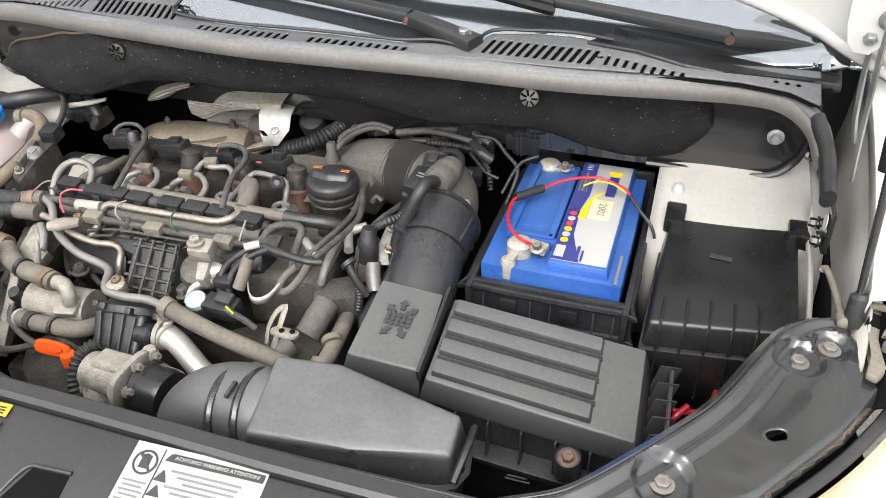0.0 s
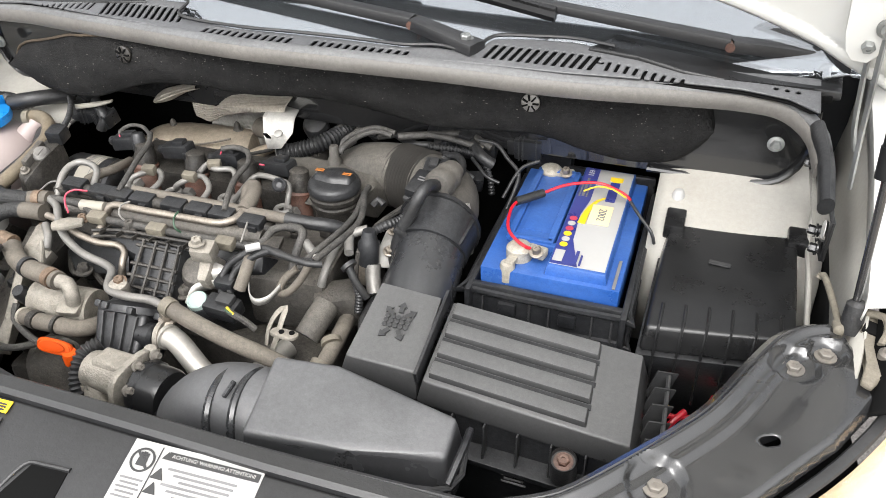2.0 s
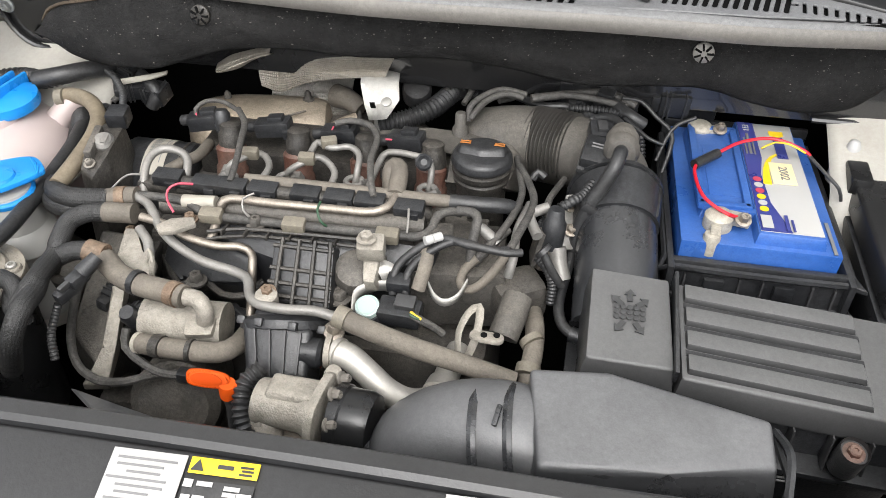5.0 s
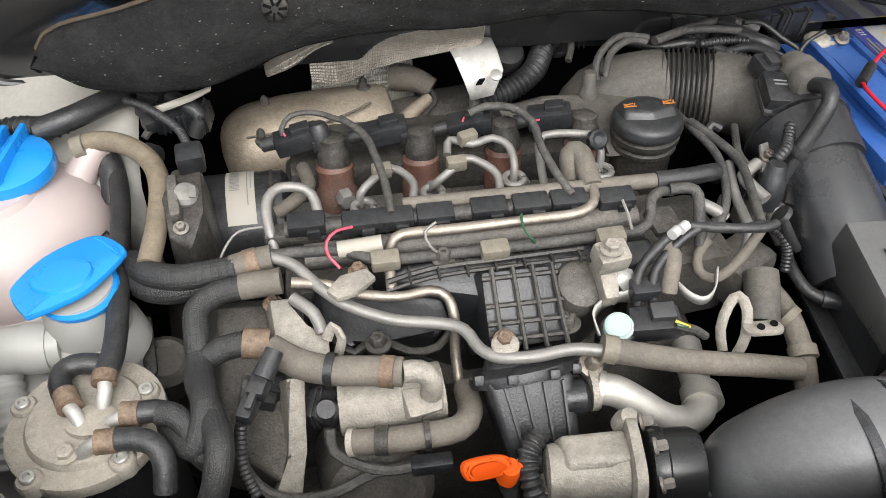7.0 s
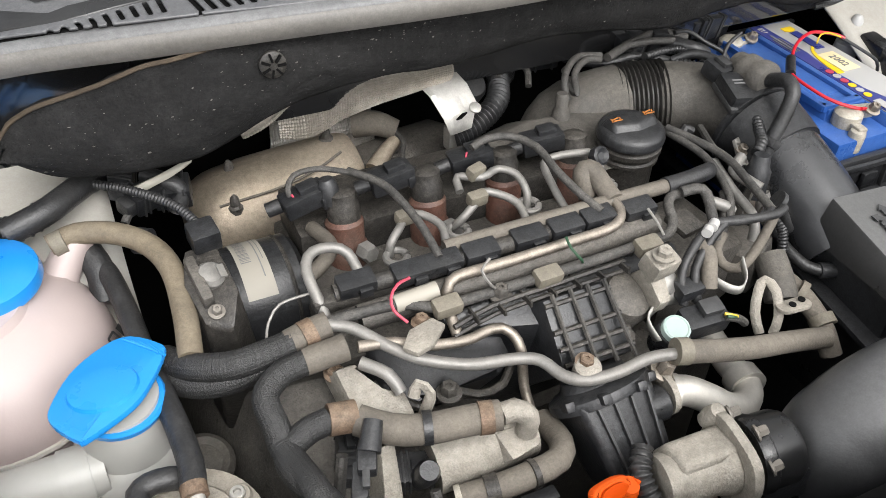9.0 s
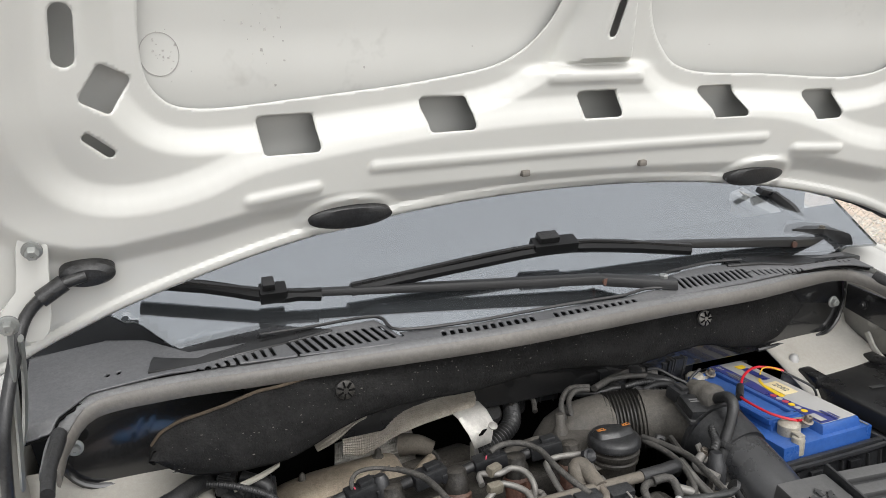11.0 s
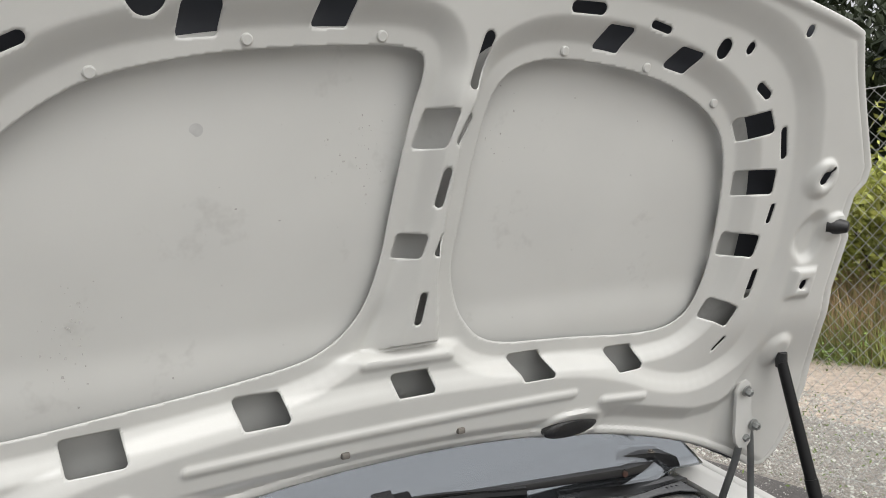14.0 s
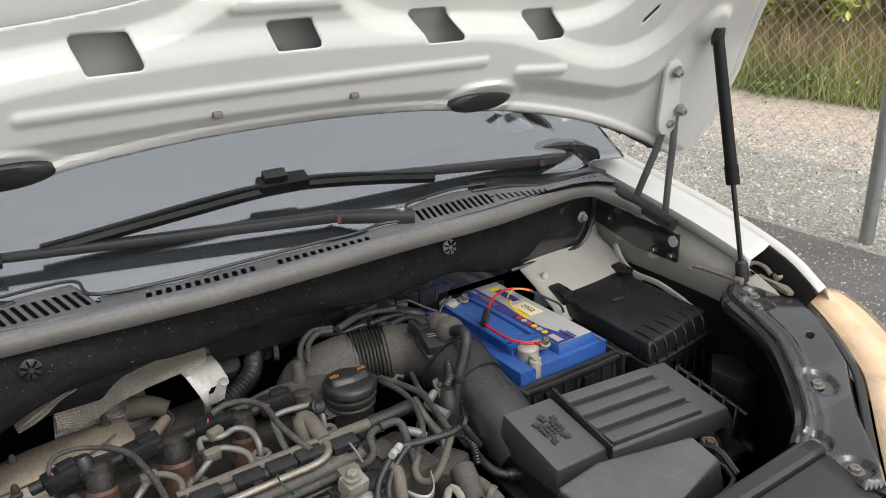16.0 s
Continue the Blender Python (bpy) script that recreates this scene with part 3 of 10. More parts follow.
REAR_DROP = [(-0.95, 1.34), (-0.70, 1.33), (-0.638, 1.272), (-0.615, 1.219), (-0.591, 1.194), (-0.555, 1.182), (-0.52, 1.180), (-0.434, 1.192), (-0.36, 1.206), (-0.28, 1.212), (-0.141, 1.212), (0.0, 1.213), (0.135, 1.210),
             (0.296, 1.204), (0.40, 1.207), (0.446, 1.204), (0.491, 1.193), (0.582, 1.174), (0.635, 1.176), (0.655, 1.188), (0.672, 1.222), (0.690, 1.29), (0.80, 1.33), (0.95, 1.34), (0.95, 2.0), (-0.95, 2.0)]


def ramp(d, a, b, soft=0.15):
    """A straight slope with slightly rounded ends."""
    k = np.clip((d - a) / (b - a), 0, 1)
    return (1 - soft) * k + soft * k * k * (3 - 2 * k) + 0.05 * (np.tanh(8 * (k - 0.5)) / np.tanh(4) * 0.5 + 0.5 - k)


def hood_relief(q):
    """How far the inner panel stands out towards the engine."""
    x, z = q[:, 0], q[:, 1]
    out = np.minimum(sd_poly(q, OPEN_L), sd_poly(q, OPEN_R))
    dx = np.abs(x - HX)
    step_1 = ramp(out, 0.021, 0.048)
    # middle rib: a long slope on one side, a short one on the other, a square foot
    zs = [1.345, 1.362, 1.403, 1.439, 1.481, 1.512, 1.556, 1.613, 1.647, 1.70]
    l0, l1 = np.interp(z, zs, [0.000, 0.003, 0.016, 0.026, 0.037, 0.043, 0.047, 0.049, 0.053, 0.057]), np.interp(z, zs, [0.047, 0.048, 0.055, 0.060, 0.066, 0.071, 0.076, 0.081, 0.085, 0.088])
    r0 = np.interp(z, zs, [0.101, 0.099, 0.092, 0.086, 0.086, 0.087, 0.089, 0.094, 0.103, 0.120])
    rib = np.minimum(np.minimum((x - l0) / (l1 - l0), (r0 + 0.016 - x) / 0.016), (z - 1.346) / 0.009)
    w = step_up(x, -0.080, -0.020) * step_up(0.165 - x, 0.0, 0.030) * step_up(z, 1.338, 1.352) * step_up(1.70 - z, 0.0, 0.05)
    step_1 = step_1 * (1 - w) + ramp(rib, 0.0, 1.0, 0.8) * w
    r = -0.008 + 0.017 * step_1
    r += (0.008 * (ramp(rib, 0.0, 1.0, 0.8) - 0.4) - 0.010 * np.maximum(0, rib * (1 - rib)) * (rib < 1)) * w
    r -= 0.006 * np.exp(-((x - l0 - 0.006) / 0.012) ** 2) * w * (1 - step_up(z, 1.385, 1.43))
    r += 0.016 * ramp(sd_poly(q, SHOULDER), 0.0, 0.032)
    r -= 0.017 * ramp(sd_poly(q, REAR_DROP), 0.0, 0.024) * (1 - step_up(x, 0.655, 0.70))
    # long thin bead and its two short ones near the rear edge
    for a, b, h in (((-0.23, 1.240), (0.335, 1.238), 0.0036), ((-0.375, 1.214), (-0.300, 1.222), 0.0042), ((0.393, 1.218), (0.465, 1.214), 0.0042)):
        r += h * (1 - step_up(slot(a, b, 0.0)(q), 0.002, 0.010))
    # short ledge below the rib's foot
    r += 0.004 * (1 - step_up(slot((0.000, 1.332), (0.125, 1.330), 0.0)(q), 0.003, 0.010))
    # pads round the two rubber plugs
    for px in (0.348, -0.255):
        r += 0.008 * (1 - step_up(np.hypot((x - px) * 0.42, z - 1.182), 0.020, 0.030))
    edge = hood_keep(q)
    r -= 0.011 * (1 - ramp(edge, 0.014, 0.022)) * step_up(dx, 0.60, 0.68)
    r += 0.0055 * (1 - step_up(np.abs(edge - 0.007), 0.003, 0.010))
    # raised seats on the side rails, the dished corner under the strut
    r += 0.009 * (1 - step_up(np.hypot(x - 0.690, (z - 1.536) * 0.8), 0.016, 0.026)) - 0.005 * (1 - step_up(np.hypot(x - 0.690, (z - 1.536) * 0.8), 0.008, 0.012))
    r += 0.008 * (1 - step_up(np.hypot(x - 0.738, z - 1.462), 0.014, 0.024))
    r += 0.009 * (1 - step_up(np.maximum(np.abs(x - 0.709), np.abs(z - 1.373) * 0.85), 0.014, 0.024)) - 0.003 * (1 - step_up(np.maximum(np.abs(x - 0.708), np.abs(z - 1.371)), 0.007, 0.010))
    r -= 0.012 * (1 - step_up(np.hypot((x - 0.705) * 1.5, z - 1.447), 0.022, 0.045)) * step_up(0.728 - x, 0.0, 0.012)
    r += 0.010 * (1 - step_up(np.hypot((x - 0.715) * 1.2, z - 1.258), 0.014, 0.034))
    return r


def hood_place(q):
    x, z = q[:, 0], q[:, 1]
    y = hood_y(x, z) - hood_relief(q)
    return np.stack([x, y, z], 1)


bonnet = thing("bonnet", (HX, 0.62, 1.07), "open white bonnet, pressed inner frame with two large windows", "car bonnet")
inner_panel = thick(part("inner_panel", sheet(np.arange(-0.740, 0.835, 0.0029), np.arange(1.03, 1.87, 0.0029), hood_place, hood_holes, hood_keep), M_INNER, bonnet, "light grey pressed inner frame"), 0.0016)


inner_panel.data.materials.append(M_PRIMER)
inner_panel.modifiers["thickness"].material_offset = 1


def windows_out(q):
    return np.minimum(sd_poly(q, OPEN_L), sd_poly(q, OPEN_R))


def skin_place(q):
    x, z = q[:, 0], q[:, 1]
    gap = 0.011 + 0.006 * step_up(z, 1.34, 1.40) + 0.010 * step_up(z, 1.50, 1.70) + 0.004 * step_up(np.minimum(0.06 - np.abs(x + 0.02), 0.06 - np.abs(x - 0.53)), 0.0, 0.05)
    return np.stack([x, hood_y(x, z) + 0.008 + gap * step_up(hood_keep(q), 0.0, 0.05) + 0.012 * step_up(windows_out(q), 0.01, 0.05) * step_up(hood_keep(q), 0.02, 0.06), z], 1)


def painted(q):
    """Where the skin stays light: the windows and a margin, wider at the rear band and one side. Beyond it the dark
    primer carries the holes' shade.
    """
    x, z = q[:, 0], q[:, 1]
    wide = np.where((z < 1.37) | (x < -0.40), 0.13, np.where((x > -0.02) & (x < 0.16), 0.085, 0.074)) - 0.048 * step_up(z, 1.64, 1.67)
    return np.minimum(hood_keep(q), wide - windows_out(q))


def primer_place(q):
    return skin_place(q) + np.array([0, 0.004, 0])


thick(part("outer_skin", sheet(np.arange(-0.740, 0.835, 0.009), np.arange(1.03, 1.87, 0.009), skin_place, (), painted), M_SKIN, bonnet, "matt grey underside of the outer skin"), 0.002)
thick(part("primed_cavity", sheet(np.arange(-0.740, 0.835, 0.018), np.arange(1.03, 1.87, 0.018), primer_place, (), hood_keep), M_PRIMER, bonnet, "dark primer carrying the shade inside the bonnet cavity"), 0.002)


def on_hood(x, z, out=0.0):
    return V(x, hood_y(x, z) - out, z)


HN = V(0, -1, -0.397).normalized()


def on_skin(x, z, out=0.0006):
    p = skin_place(np.array([[x, z]]))[0]
    return V(p[0], p[1] - out, p[2])


rs = random.Random(21)
kv, kf = [], []
for cx, cz, sx, sz, n in ((-0.02, 1.60, 0.035, 0.028, 46), (-0.34, 1.41, 0.012, 0.035, 40), (-0.2, 1.52, 0.20, 0.13, 26), (0.33, 1.53, 0.14, 0.11, 22), (0.17, 1.62, 0.02, 0.03, 14), (-0.455, 1.374, 0.012, 0.012, 34)):
    for _ in range(n):
        x, z = rs.gauss(cx, sx), rs.gauss(cz, sz)
        if windows_out(np.array([[x, z]]))[0] > -0.012:
            continue
        c0, r, k = on_skin(x, z), 0.0004 + 0.0011 * rs.random() ** 3, len(kv)
        for a in (20, 110, 200, 290):
            g = radians(a + 50 * rs.random())
            kv.append((c0.x + r * (1 + rs.random()) * math.cos(g), c0.y, c0.z + r * (1 + rs.random()) * math.sin(g)))
        kf.append((k, k + 1, k + 2, k + 3))
tagged(part("dirt_flecks", (kv, [], kf), M_FLECK, bonnet, "grey dirt flecks on the skin", smooth=False), kind="stuff")
part("stamp_ring", tube([on_skin(-0.455 + 0.019 * math.cos(a), 1.374 + 0.021 * math.sin(a), 0.0002) for a in np.linspace(0, 2 * math.pi, 30)], 0.0006, 4, 0.004), M_FLECK, bonnet, "faint round ink stamp")
part("round_stain", lathe([(0.0075, 0.0), (0.0075, 0.0002)], on_skin(-0.212, 1.627, 0.0003), HN, 18), M_STAIN, bonnet, "faint round stain")
for x, z in ((-0.318, 1.675), (-0.168, 1.712), (-0.015, 1.723), (0.235, 1.716), (0.367, 1.698), (0.492, 1.652), (-0.40, 1.63)):
    part("rivet", lathe([(0.0065, -0.002), (0.0065, 0.0015), (0.005, 0.003)], on_hood(x, z, -0.008), HN, 14), M_INNER, bonnet)
for x, z in ((0.346, 1.181), (-0.255, 1.181)):
    part("rubber_plug", lathe([(0.052, -0.012), (0.052, 0.004), (0.045, 0.007), (0.03, 0.008)], on_hood(x, z, 0.019), HN, 28, squash=0.30), M_RUBBER, bonnet, "black oval rubber plug")
part("buffer", lathe([(0.014, -0.012), (0.013, 0.004), (0.009, 0.018), (0.004, 0.02)], on_hood(0.738, 1.462, 0.028), V(0.6, -1, -0.2), 16), M_RUBBER, bonnet, "black rubber buffer")
for x, z in ((-0.025, 1.214), (0.150, 1.214)):
    part("edge_clip", box(on_hood(x, z, 0.026), (0.012, 0.010, 0.009), bevel=0.003), M_DULL, bonnet, "small grey edge clip")


# ---- windscreen, cowl and wipers ----
GX = 0.045
wind = thing("windscreen", (GX, 0.70, 1.0), "tinted windscreen reflecting the grey sky, lower part above the cowl", "windscreen")


def cowl_top(x):
    """Where the cowl ends against the glass; the vent fields reach further up."""
    return np.interp(x, [-0.64, -0.50, -0.45, -0.36, -0.202, -0.184, -0.09, 0.06, 0.17, 0.215, 0.262, 0.281, 0.33, 0.385, 0.44, 0.52, 0.60, 0.72], [0.83, 0.76, 0.702, 0.694, 0.694, 0.650, 0.638, 0.641, 0.640, 0.648, 0.644, 0.684, 0.695, 0.700, 0.692, 0.680, 0.692, 0.72])


def glass_place(q):
    x, z = q[:, 0], q[:, 1]
    return np.stack([x, 0.745 + (z - 1.03) * 1.5 + 0.05 * (x - GX) ** 2, z], 1)


def glass_keep(q):
    """The pane starts behind the cowl's upper edge."""
    return glass_place(q)[:, 1] - cowl_top(q[:, 0]) - 0.002


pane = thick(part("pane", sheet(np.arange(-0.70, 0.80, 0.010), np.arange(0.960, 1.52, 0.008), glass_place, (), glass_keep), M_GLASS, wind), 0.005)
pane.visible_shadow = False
# Dark sheet added under the pane so its lower edge stays dark.
thick(part("frit_band", sheet(np.arange(-0.70, 0.80, 0.010), np.arange(0.960, 1.06, 0.008), lambda q: glass_place(q) + np.array([0, 0.012, -0.004]), (), glass_keep), M_DARK, wind, "dark sheet added under the glass against bright patches"), 0.002)
part("sticker", box((0.585, 0.842, 1.088), (0.05, 0.010, 0.002), (34, 18, 22), 0.0), M_LABELW, wind, "pale sticker on the glass")

# Cabin added behind the glass; near-black shell and dark dashboard hold its shade.
cabin = thing("cabin_interior", (0.045, 1.5, 0.4), "car cabin and dashboard added behind the windscreen, shade in its dark walls", "car cabin", kind="structure")
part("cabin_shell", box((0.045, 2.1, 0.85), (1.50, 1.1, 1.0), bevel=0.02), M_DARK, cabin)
for sx in (-1, 1):
    part("door_trim", box((0.045 + sx * 0.735, 1.30, 0.92), (0.03, 0.80, 0.36), bevel=0.01), M_DASH, cabin)
part("dashboard", frustum([(-0.66, 0.80, 0.985), (0.75, 0.80, 0.985), (0.75, 1.55, 1.03), (-0.66, 1.55, 1.03)], [(-0.66, 0.80, 0.80), (0.75, 0.80, 0.80), (0.75, 1.55, 0.80), (-0.66, 1.55, 0.80)], 0.01), M_DASH, cabin, "grey dashboard top")

cowl_holes = []
for k in range(13):
    x = 0.285 + 0.0112 * k
    cowl_holes.append(slot((x - 0.003, 0.638), (x + 0.004, 0.668), 0.0030))
for k in range(9):
    x = 0.437 + 0.0115 * k
    cowl_holes.append(slot((x, 0.641 - 0.0007 * k), (x + 0.002, 0.643 + max(0.0, 0.016 - 0.0022 * k)), 0.0024))
for k in range(12):
    for x0 in (-0.128, 0.044):
        cowl_holes.append(slot((x0 + 0.0121 * k, 0.6195), (x0 + 0.0121 * k + 0.002, 0.6290), 0.0034))
for k in range(13):
    x = -0.187 - 0.0115 * k
    cowl_holes.append(slot((x + 0.005, 0.638), (x - 0.004, 0.672), 0.0030))
for k in range(9):
    x = -0.350 - 0.0115 * k
    cowl_holes.append(slot((x, 0.645), (x - 0.002, 0.647 + max(0.0, 0.018 - 0.0024 * k)), 0.0024))
for x in (0.4235, 0.4300):
    cowl_holes.append(slot((x, 0.655), (x, 0.657), 0.0022))
for x in (0.638, 0.651, 0.664):
    cowl_holes.append(slot((x, 0.655), (x + 0.001, 0.657), 0.0028))
for x in (-0.535, -0.548):
    cowl_holes.append(slot((x, 0.676), (x + 0.001, 0.678), 0.0028))


def cowl_line(x):
    return 0.600 + 0.030 * np.abs((x - 0.045) / 0.6) ** 2.2


def cowl_place(q):
    x, v = q[:, 0], q[:, 1]
    bow = cowl_line(x) - 0.600
    z = 1.000 + 0.16 * (v - 0.62) - 0.02 * ((x - 0.045) / 0.65) ** 4
    return np.stack([x, v + 0.5 * bow, z - 0.012 * step_up(-(v - 0.614), 0, 0.012)], 1)


def cowl_keep(q):
    """The cowl ends under the seal's rear edge."""
    x = q[:, 0]
    line = np.interp(x, [-0.612, -0.568, -0.48, -0.38, -0.268, -0.06, 0.12, 0.24, 0.387, 0.52, 0.60, 0.655, 0.69, 0.705], [0.62, 0.662, 0.662, 0.645, 0.630, 0.608, 0.612, 0.621, 0.628, 0.645, 0.655, 0.655, 0.640, 0.60])
    y = q[:, 1] + 0.5 * (cowl_line(x) - 0.600)
    return np.minimum(np.minimum(y - line, cowl_top(x) - y), 0.690 - x)


cowl = thing("windscreen_cowl", (0.045, 0.66, 0.98), "grey plastic windscreen cowl with slotted air vents", "windscreen cowl")
thick(part("grille", sheet(np.arange(-0.64, 0.74, 0.0017), np.arange(0.600, 0.768, 0.0024), cowl_place, cowl_holes, cowl_keep), M_COWL, cowl), 0.0025)
part("upper_lip", tube([(x, float(cowl_top(x)) + 0.001, 1.0035 + 0.16 * (float(cowl_top(x)) - 0.62)) for x in (-0.36, -0.30, -0.202, -0.184, -0.09, 0.0, 0.06, 0.12, 0.17, 0.215, 0.262, 0.281, 0.33, 0.385, 0.44)], 0.0024, 6, 0.006), M_RUBBER, cowl, "thin black upper lip")
# Near-black sheet added under the slots so that they read as shaded.
thick(part("vent_tray", sheet(np.arange(-0.64, 0.74, 0.010), np.arange(0.600, 0.768, 0.006), lambda q: cowl_place(q) - np.array([0, 0, 0.005]), (), cowl_keep), M_DARK, cowl, "dark sheet added below the vents as shade in the slots"), 0.002)


def slab(rows, depth, name, material, parent, label="", bevel=0.003):
    """A flat moulding: an outline with its own heights, thickened downwards."""
    return part(name, frustum(rows, [(x, y, z - depth) for x, y, z in rows], bevel), material, parent, label)


slab([(0.406, 0.686, 1.012), (0.472, 0.679, 1.010), (0.529, 0.665, 1.003), (0.578, 0.668, 0.998), (0.682, 0.684, 0.992), (0.714, 0.690, 0.988), (0.724, 0.832, 0.984), (0.684, 0.825, 0.990), (0.576, 0.787, 1.000), (0.497, 0.761, 1.008), (0.437, 0.740, 1.012)], 0.012, "wiper_cover", M_GLOSSBLACK, cowl, "smooth black raised wiper cover")
slab([(-0.502, 0.671, 1.000), (-0.431, 0.665, 1.000), (-0.328, 0.673, 1.008), (-0.264, 0.683, 1.012), (-0.339, 0.737, 1.014), (-0.406, 0.748, 1.012), (-0.488, 0.748, 1.006)], 0.012, "wiper_cover", M_GLOSSBLACK, cowl, "smooth black raised wiper cover")
slab([(-0.622, 0.726, 0.984), (-0.504, 0.695, 0.992), (-0.494, 0.764, 0.998), (-0.589, 0.825, 0.992), (-0.653, 0.835, 0.986)], 0.010, "corner_cover", M_PANEL, cowl, "grey corner cover")

seal = thing("cowl_seal", (0.045, 0.60, 0.93), "dusty grey rubber weather seal along the bulkhead edge", "rubber seal")
SEAL = [(-0.612, 0.50, 0.926), (-0.612, 0.56, 0.946), (-0.602, 0.62, 0.960), (-0.568, 0.660, 0.979), (-0.48, 0.660, 0.986), (-0.38, 0.643, 0.990), (-0.268, 0.628, 0.993), (-0.06, 0.606, 0.996), (0.12, 0.610, 0.996),
        (0.24, 0.619, 0.994), (0.387, 0.626, 0.991), (0.52, 0.650, 0.987), (0.60, 0.668, 0.982), (0.655, 0.670, 0.975), (0.690, 0.640, 0.962), (0.702, 0.585, 0.945), (0.704, 0.520, 0.928)]


def band(line, prof, name, material, parent, label=""):
    """A section (share of the half width towards the engine, height) drawn along a line in plan."""
    pts = smooth_line(line, 0.012)
    v, f, k = [], [], len(prof)
    for i, p in enumerate(pts):
        d = pts[min(i + 1, len(pts) - 1)] - pts[max(i - 1, 0)]
        n = V(d.y, -d.x, 0).normalized()
        w = 0.0105 + 0.0042 * min(1.0, 8 * min(i, len(pts) - 1 - i) / len(pts))
        v += [tuple(p + n * (w * s) + V(0, 0, z)) for s, z in prof]
    for i in range(len(pts) - 1):
        for j in range(k):
            f.append((i * k + j, i * k + (j + 1) % k, (i + 1) * k + (j + 1) % k, (i + 1) * k + j))
    f += [tuple(range(k)), tuple((len(pts) - 1) * k + j for j in reversed(range(k)))]
    return part(name, (v, [], f), material, parent, label)


band(SEAL[1:-1], [(-1.0, -0.003), (-0.9, 0.002), (-0.4, 0.0055), (0.1, 0.0055), (0.45, 0.003), (0.62, -0.001), (0.62, -0.010), (-1.0, -0.008)], "bead", M_SEAL, seal)
band(SEAL[1:-1], [(0.60, 0.000), (0.78, 0.0015), (0.95, -0.001), (1.06, -0.007), (1.04, -0.014), (0.86, -0.019), (0.60, -0.018), (0.5, -0.008)], "lip", M_LIP, seal, "tan-dusted rounded lip")
part("end_cap", tube([SEAL[-3], SEAL[-2], SEAL[-1]], 0.0088, 12, 0.01, flat=1.5, ends=(0.009, 0.0088), up=(0, 0, 1)), M_RUBBER, seal, "black rubber end")
part("end_cap", tube([SEAL[2], SEAL[1], (-0.613, 0.530, 0.936)], 0.0078, 12, 0.01, flat=1.3, ends=(0.009, 0.0075), up=(0, 0, 1)), M_RUBBER, seal, "black rubber end")


def wiper(pivot, elbow, joint, tip, heel, label):
    w = thing("windscreen_wiper", pivot, label, "windscreen wiper", "windscreen wipers")
    P, E_, J, T, H = (Vector(a) for a in (pivot, elbow, joint, tip, heel))
    d = (E_ - P).normalized()

    def flat_bar(a, b, wa, wb, ha, hb):
        """A tapered bar with a slightly domed top, from a to b."""
        n = V(-(b - a).y, (b - a).x, 0).normalized()
        return frustum([a - n * wa + V(0, 0, ha), b - n * wb + V(0, 0, hb), b + V(0, 0, hb + 0.002), b + n * wb + V(0, 0, hb), a + n * wa + V(0, 0, ha), a + V(0, 0, ha + 0.003)],
                       [a - n * wa * 1.1 - V(0, 0, 0.004), b - n * wb * 1.1 - V(0, 0, 0.003), b - V(0, 0, 0.003), b + n * wb * 1.1 - V(0, 0, 0.003), a + n * wa * 1.1 - V(0, 0, 0.004), a - V(0, 0, 0.004)], 0.0025)
    part("arm_head", flat_bar(P - d * 0.02, E_, 0.015, 0.012, 0.010, 0.012), M_PANEL, w, "grey arm head")
    part("arm_hinge", tube([E_ + V(0, 0.014, 0.004), E_ + V(0, -0.014, 0.004)], 0.006, 10), M_RUST, w, "rusty arm joint")
    part("arm", flat_bar(E_ + V(0, 0, 0.003), J + V(0, 0, 0.006), 0.011, 0.006, 0.010, 0.006), M_PANEL, w, "grey tapered arm")
    part("blade", tube([H, H.lerp(J, 0.5) + V(0, 0, 0.006), J + V(0, 0, 0.004), J.lerp(T, 0.5) + V(0, 0, 0.004), T], 0.0095, 8, 0.03, flat=1.0, up=(0, 0, 1)), M_WIPER, w, "black rubber blade")
    part("spoiler", tube([H + V(0, -0.003, 0.009), J + V(0, -0.003, 0.014), T + V(0, -0.003, 0.009)], 0.0055, 6, 0.03, flat=0.6, up=(0, 0, 1)), M_GLOSSBLACK, w, "slim spoiler strip")
    js = 1.0 if (T - H).length > 0.4 else 0.5
    part("joint", box(J + V(0, 0, 0.010), (0.075 * js, 0.026, 0.020), (25, 0, -4), 0.004), M_WIPER, w)
    part("joint_cap", box(J + V(-0.012 * js, -0.002, 0.024), (0.034 * js, 0.020, 0.012), (25, 0, -4), 0.003), M_GLOSSBLACK, w)
    part("nut", bolt(P + V(0, 0, 0.008), 0.0072, 0.007, (0, -0.15, 1)), M_ZINC, w, "bare steel nut")
    return w


wiper((0.252, 0.655, 1.008), (0.165, 0.692, 1.014), (-0.33, 0.742, 1.046), (-0.266, 0.733, 1.046), (-0.50, 0.790, 1.082), "black windscreen wiper resting on the glass, shorter blade")
wiper((0.694, 0.760, 1.002), (0.578, 0.726, 1.016), (0.105, 0.735, 1.062), (-0.222, 0.735, 1.046), (0.355, 0.722, 1.036), "long black windscreen wiper resting on the glass")

pil = thing("pillar_trim", (0.66, 0.80, 1.0), "black plastic trim at the foot of the windscreen pillar", "pillar trim")
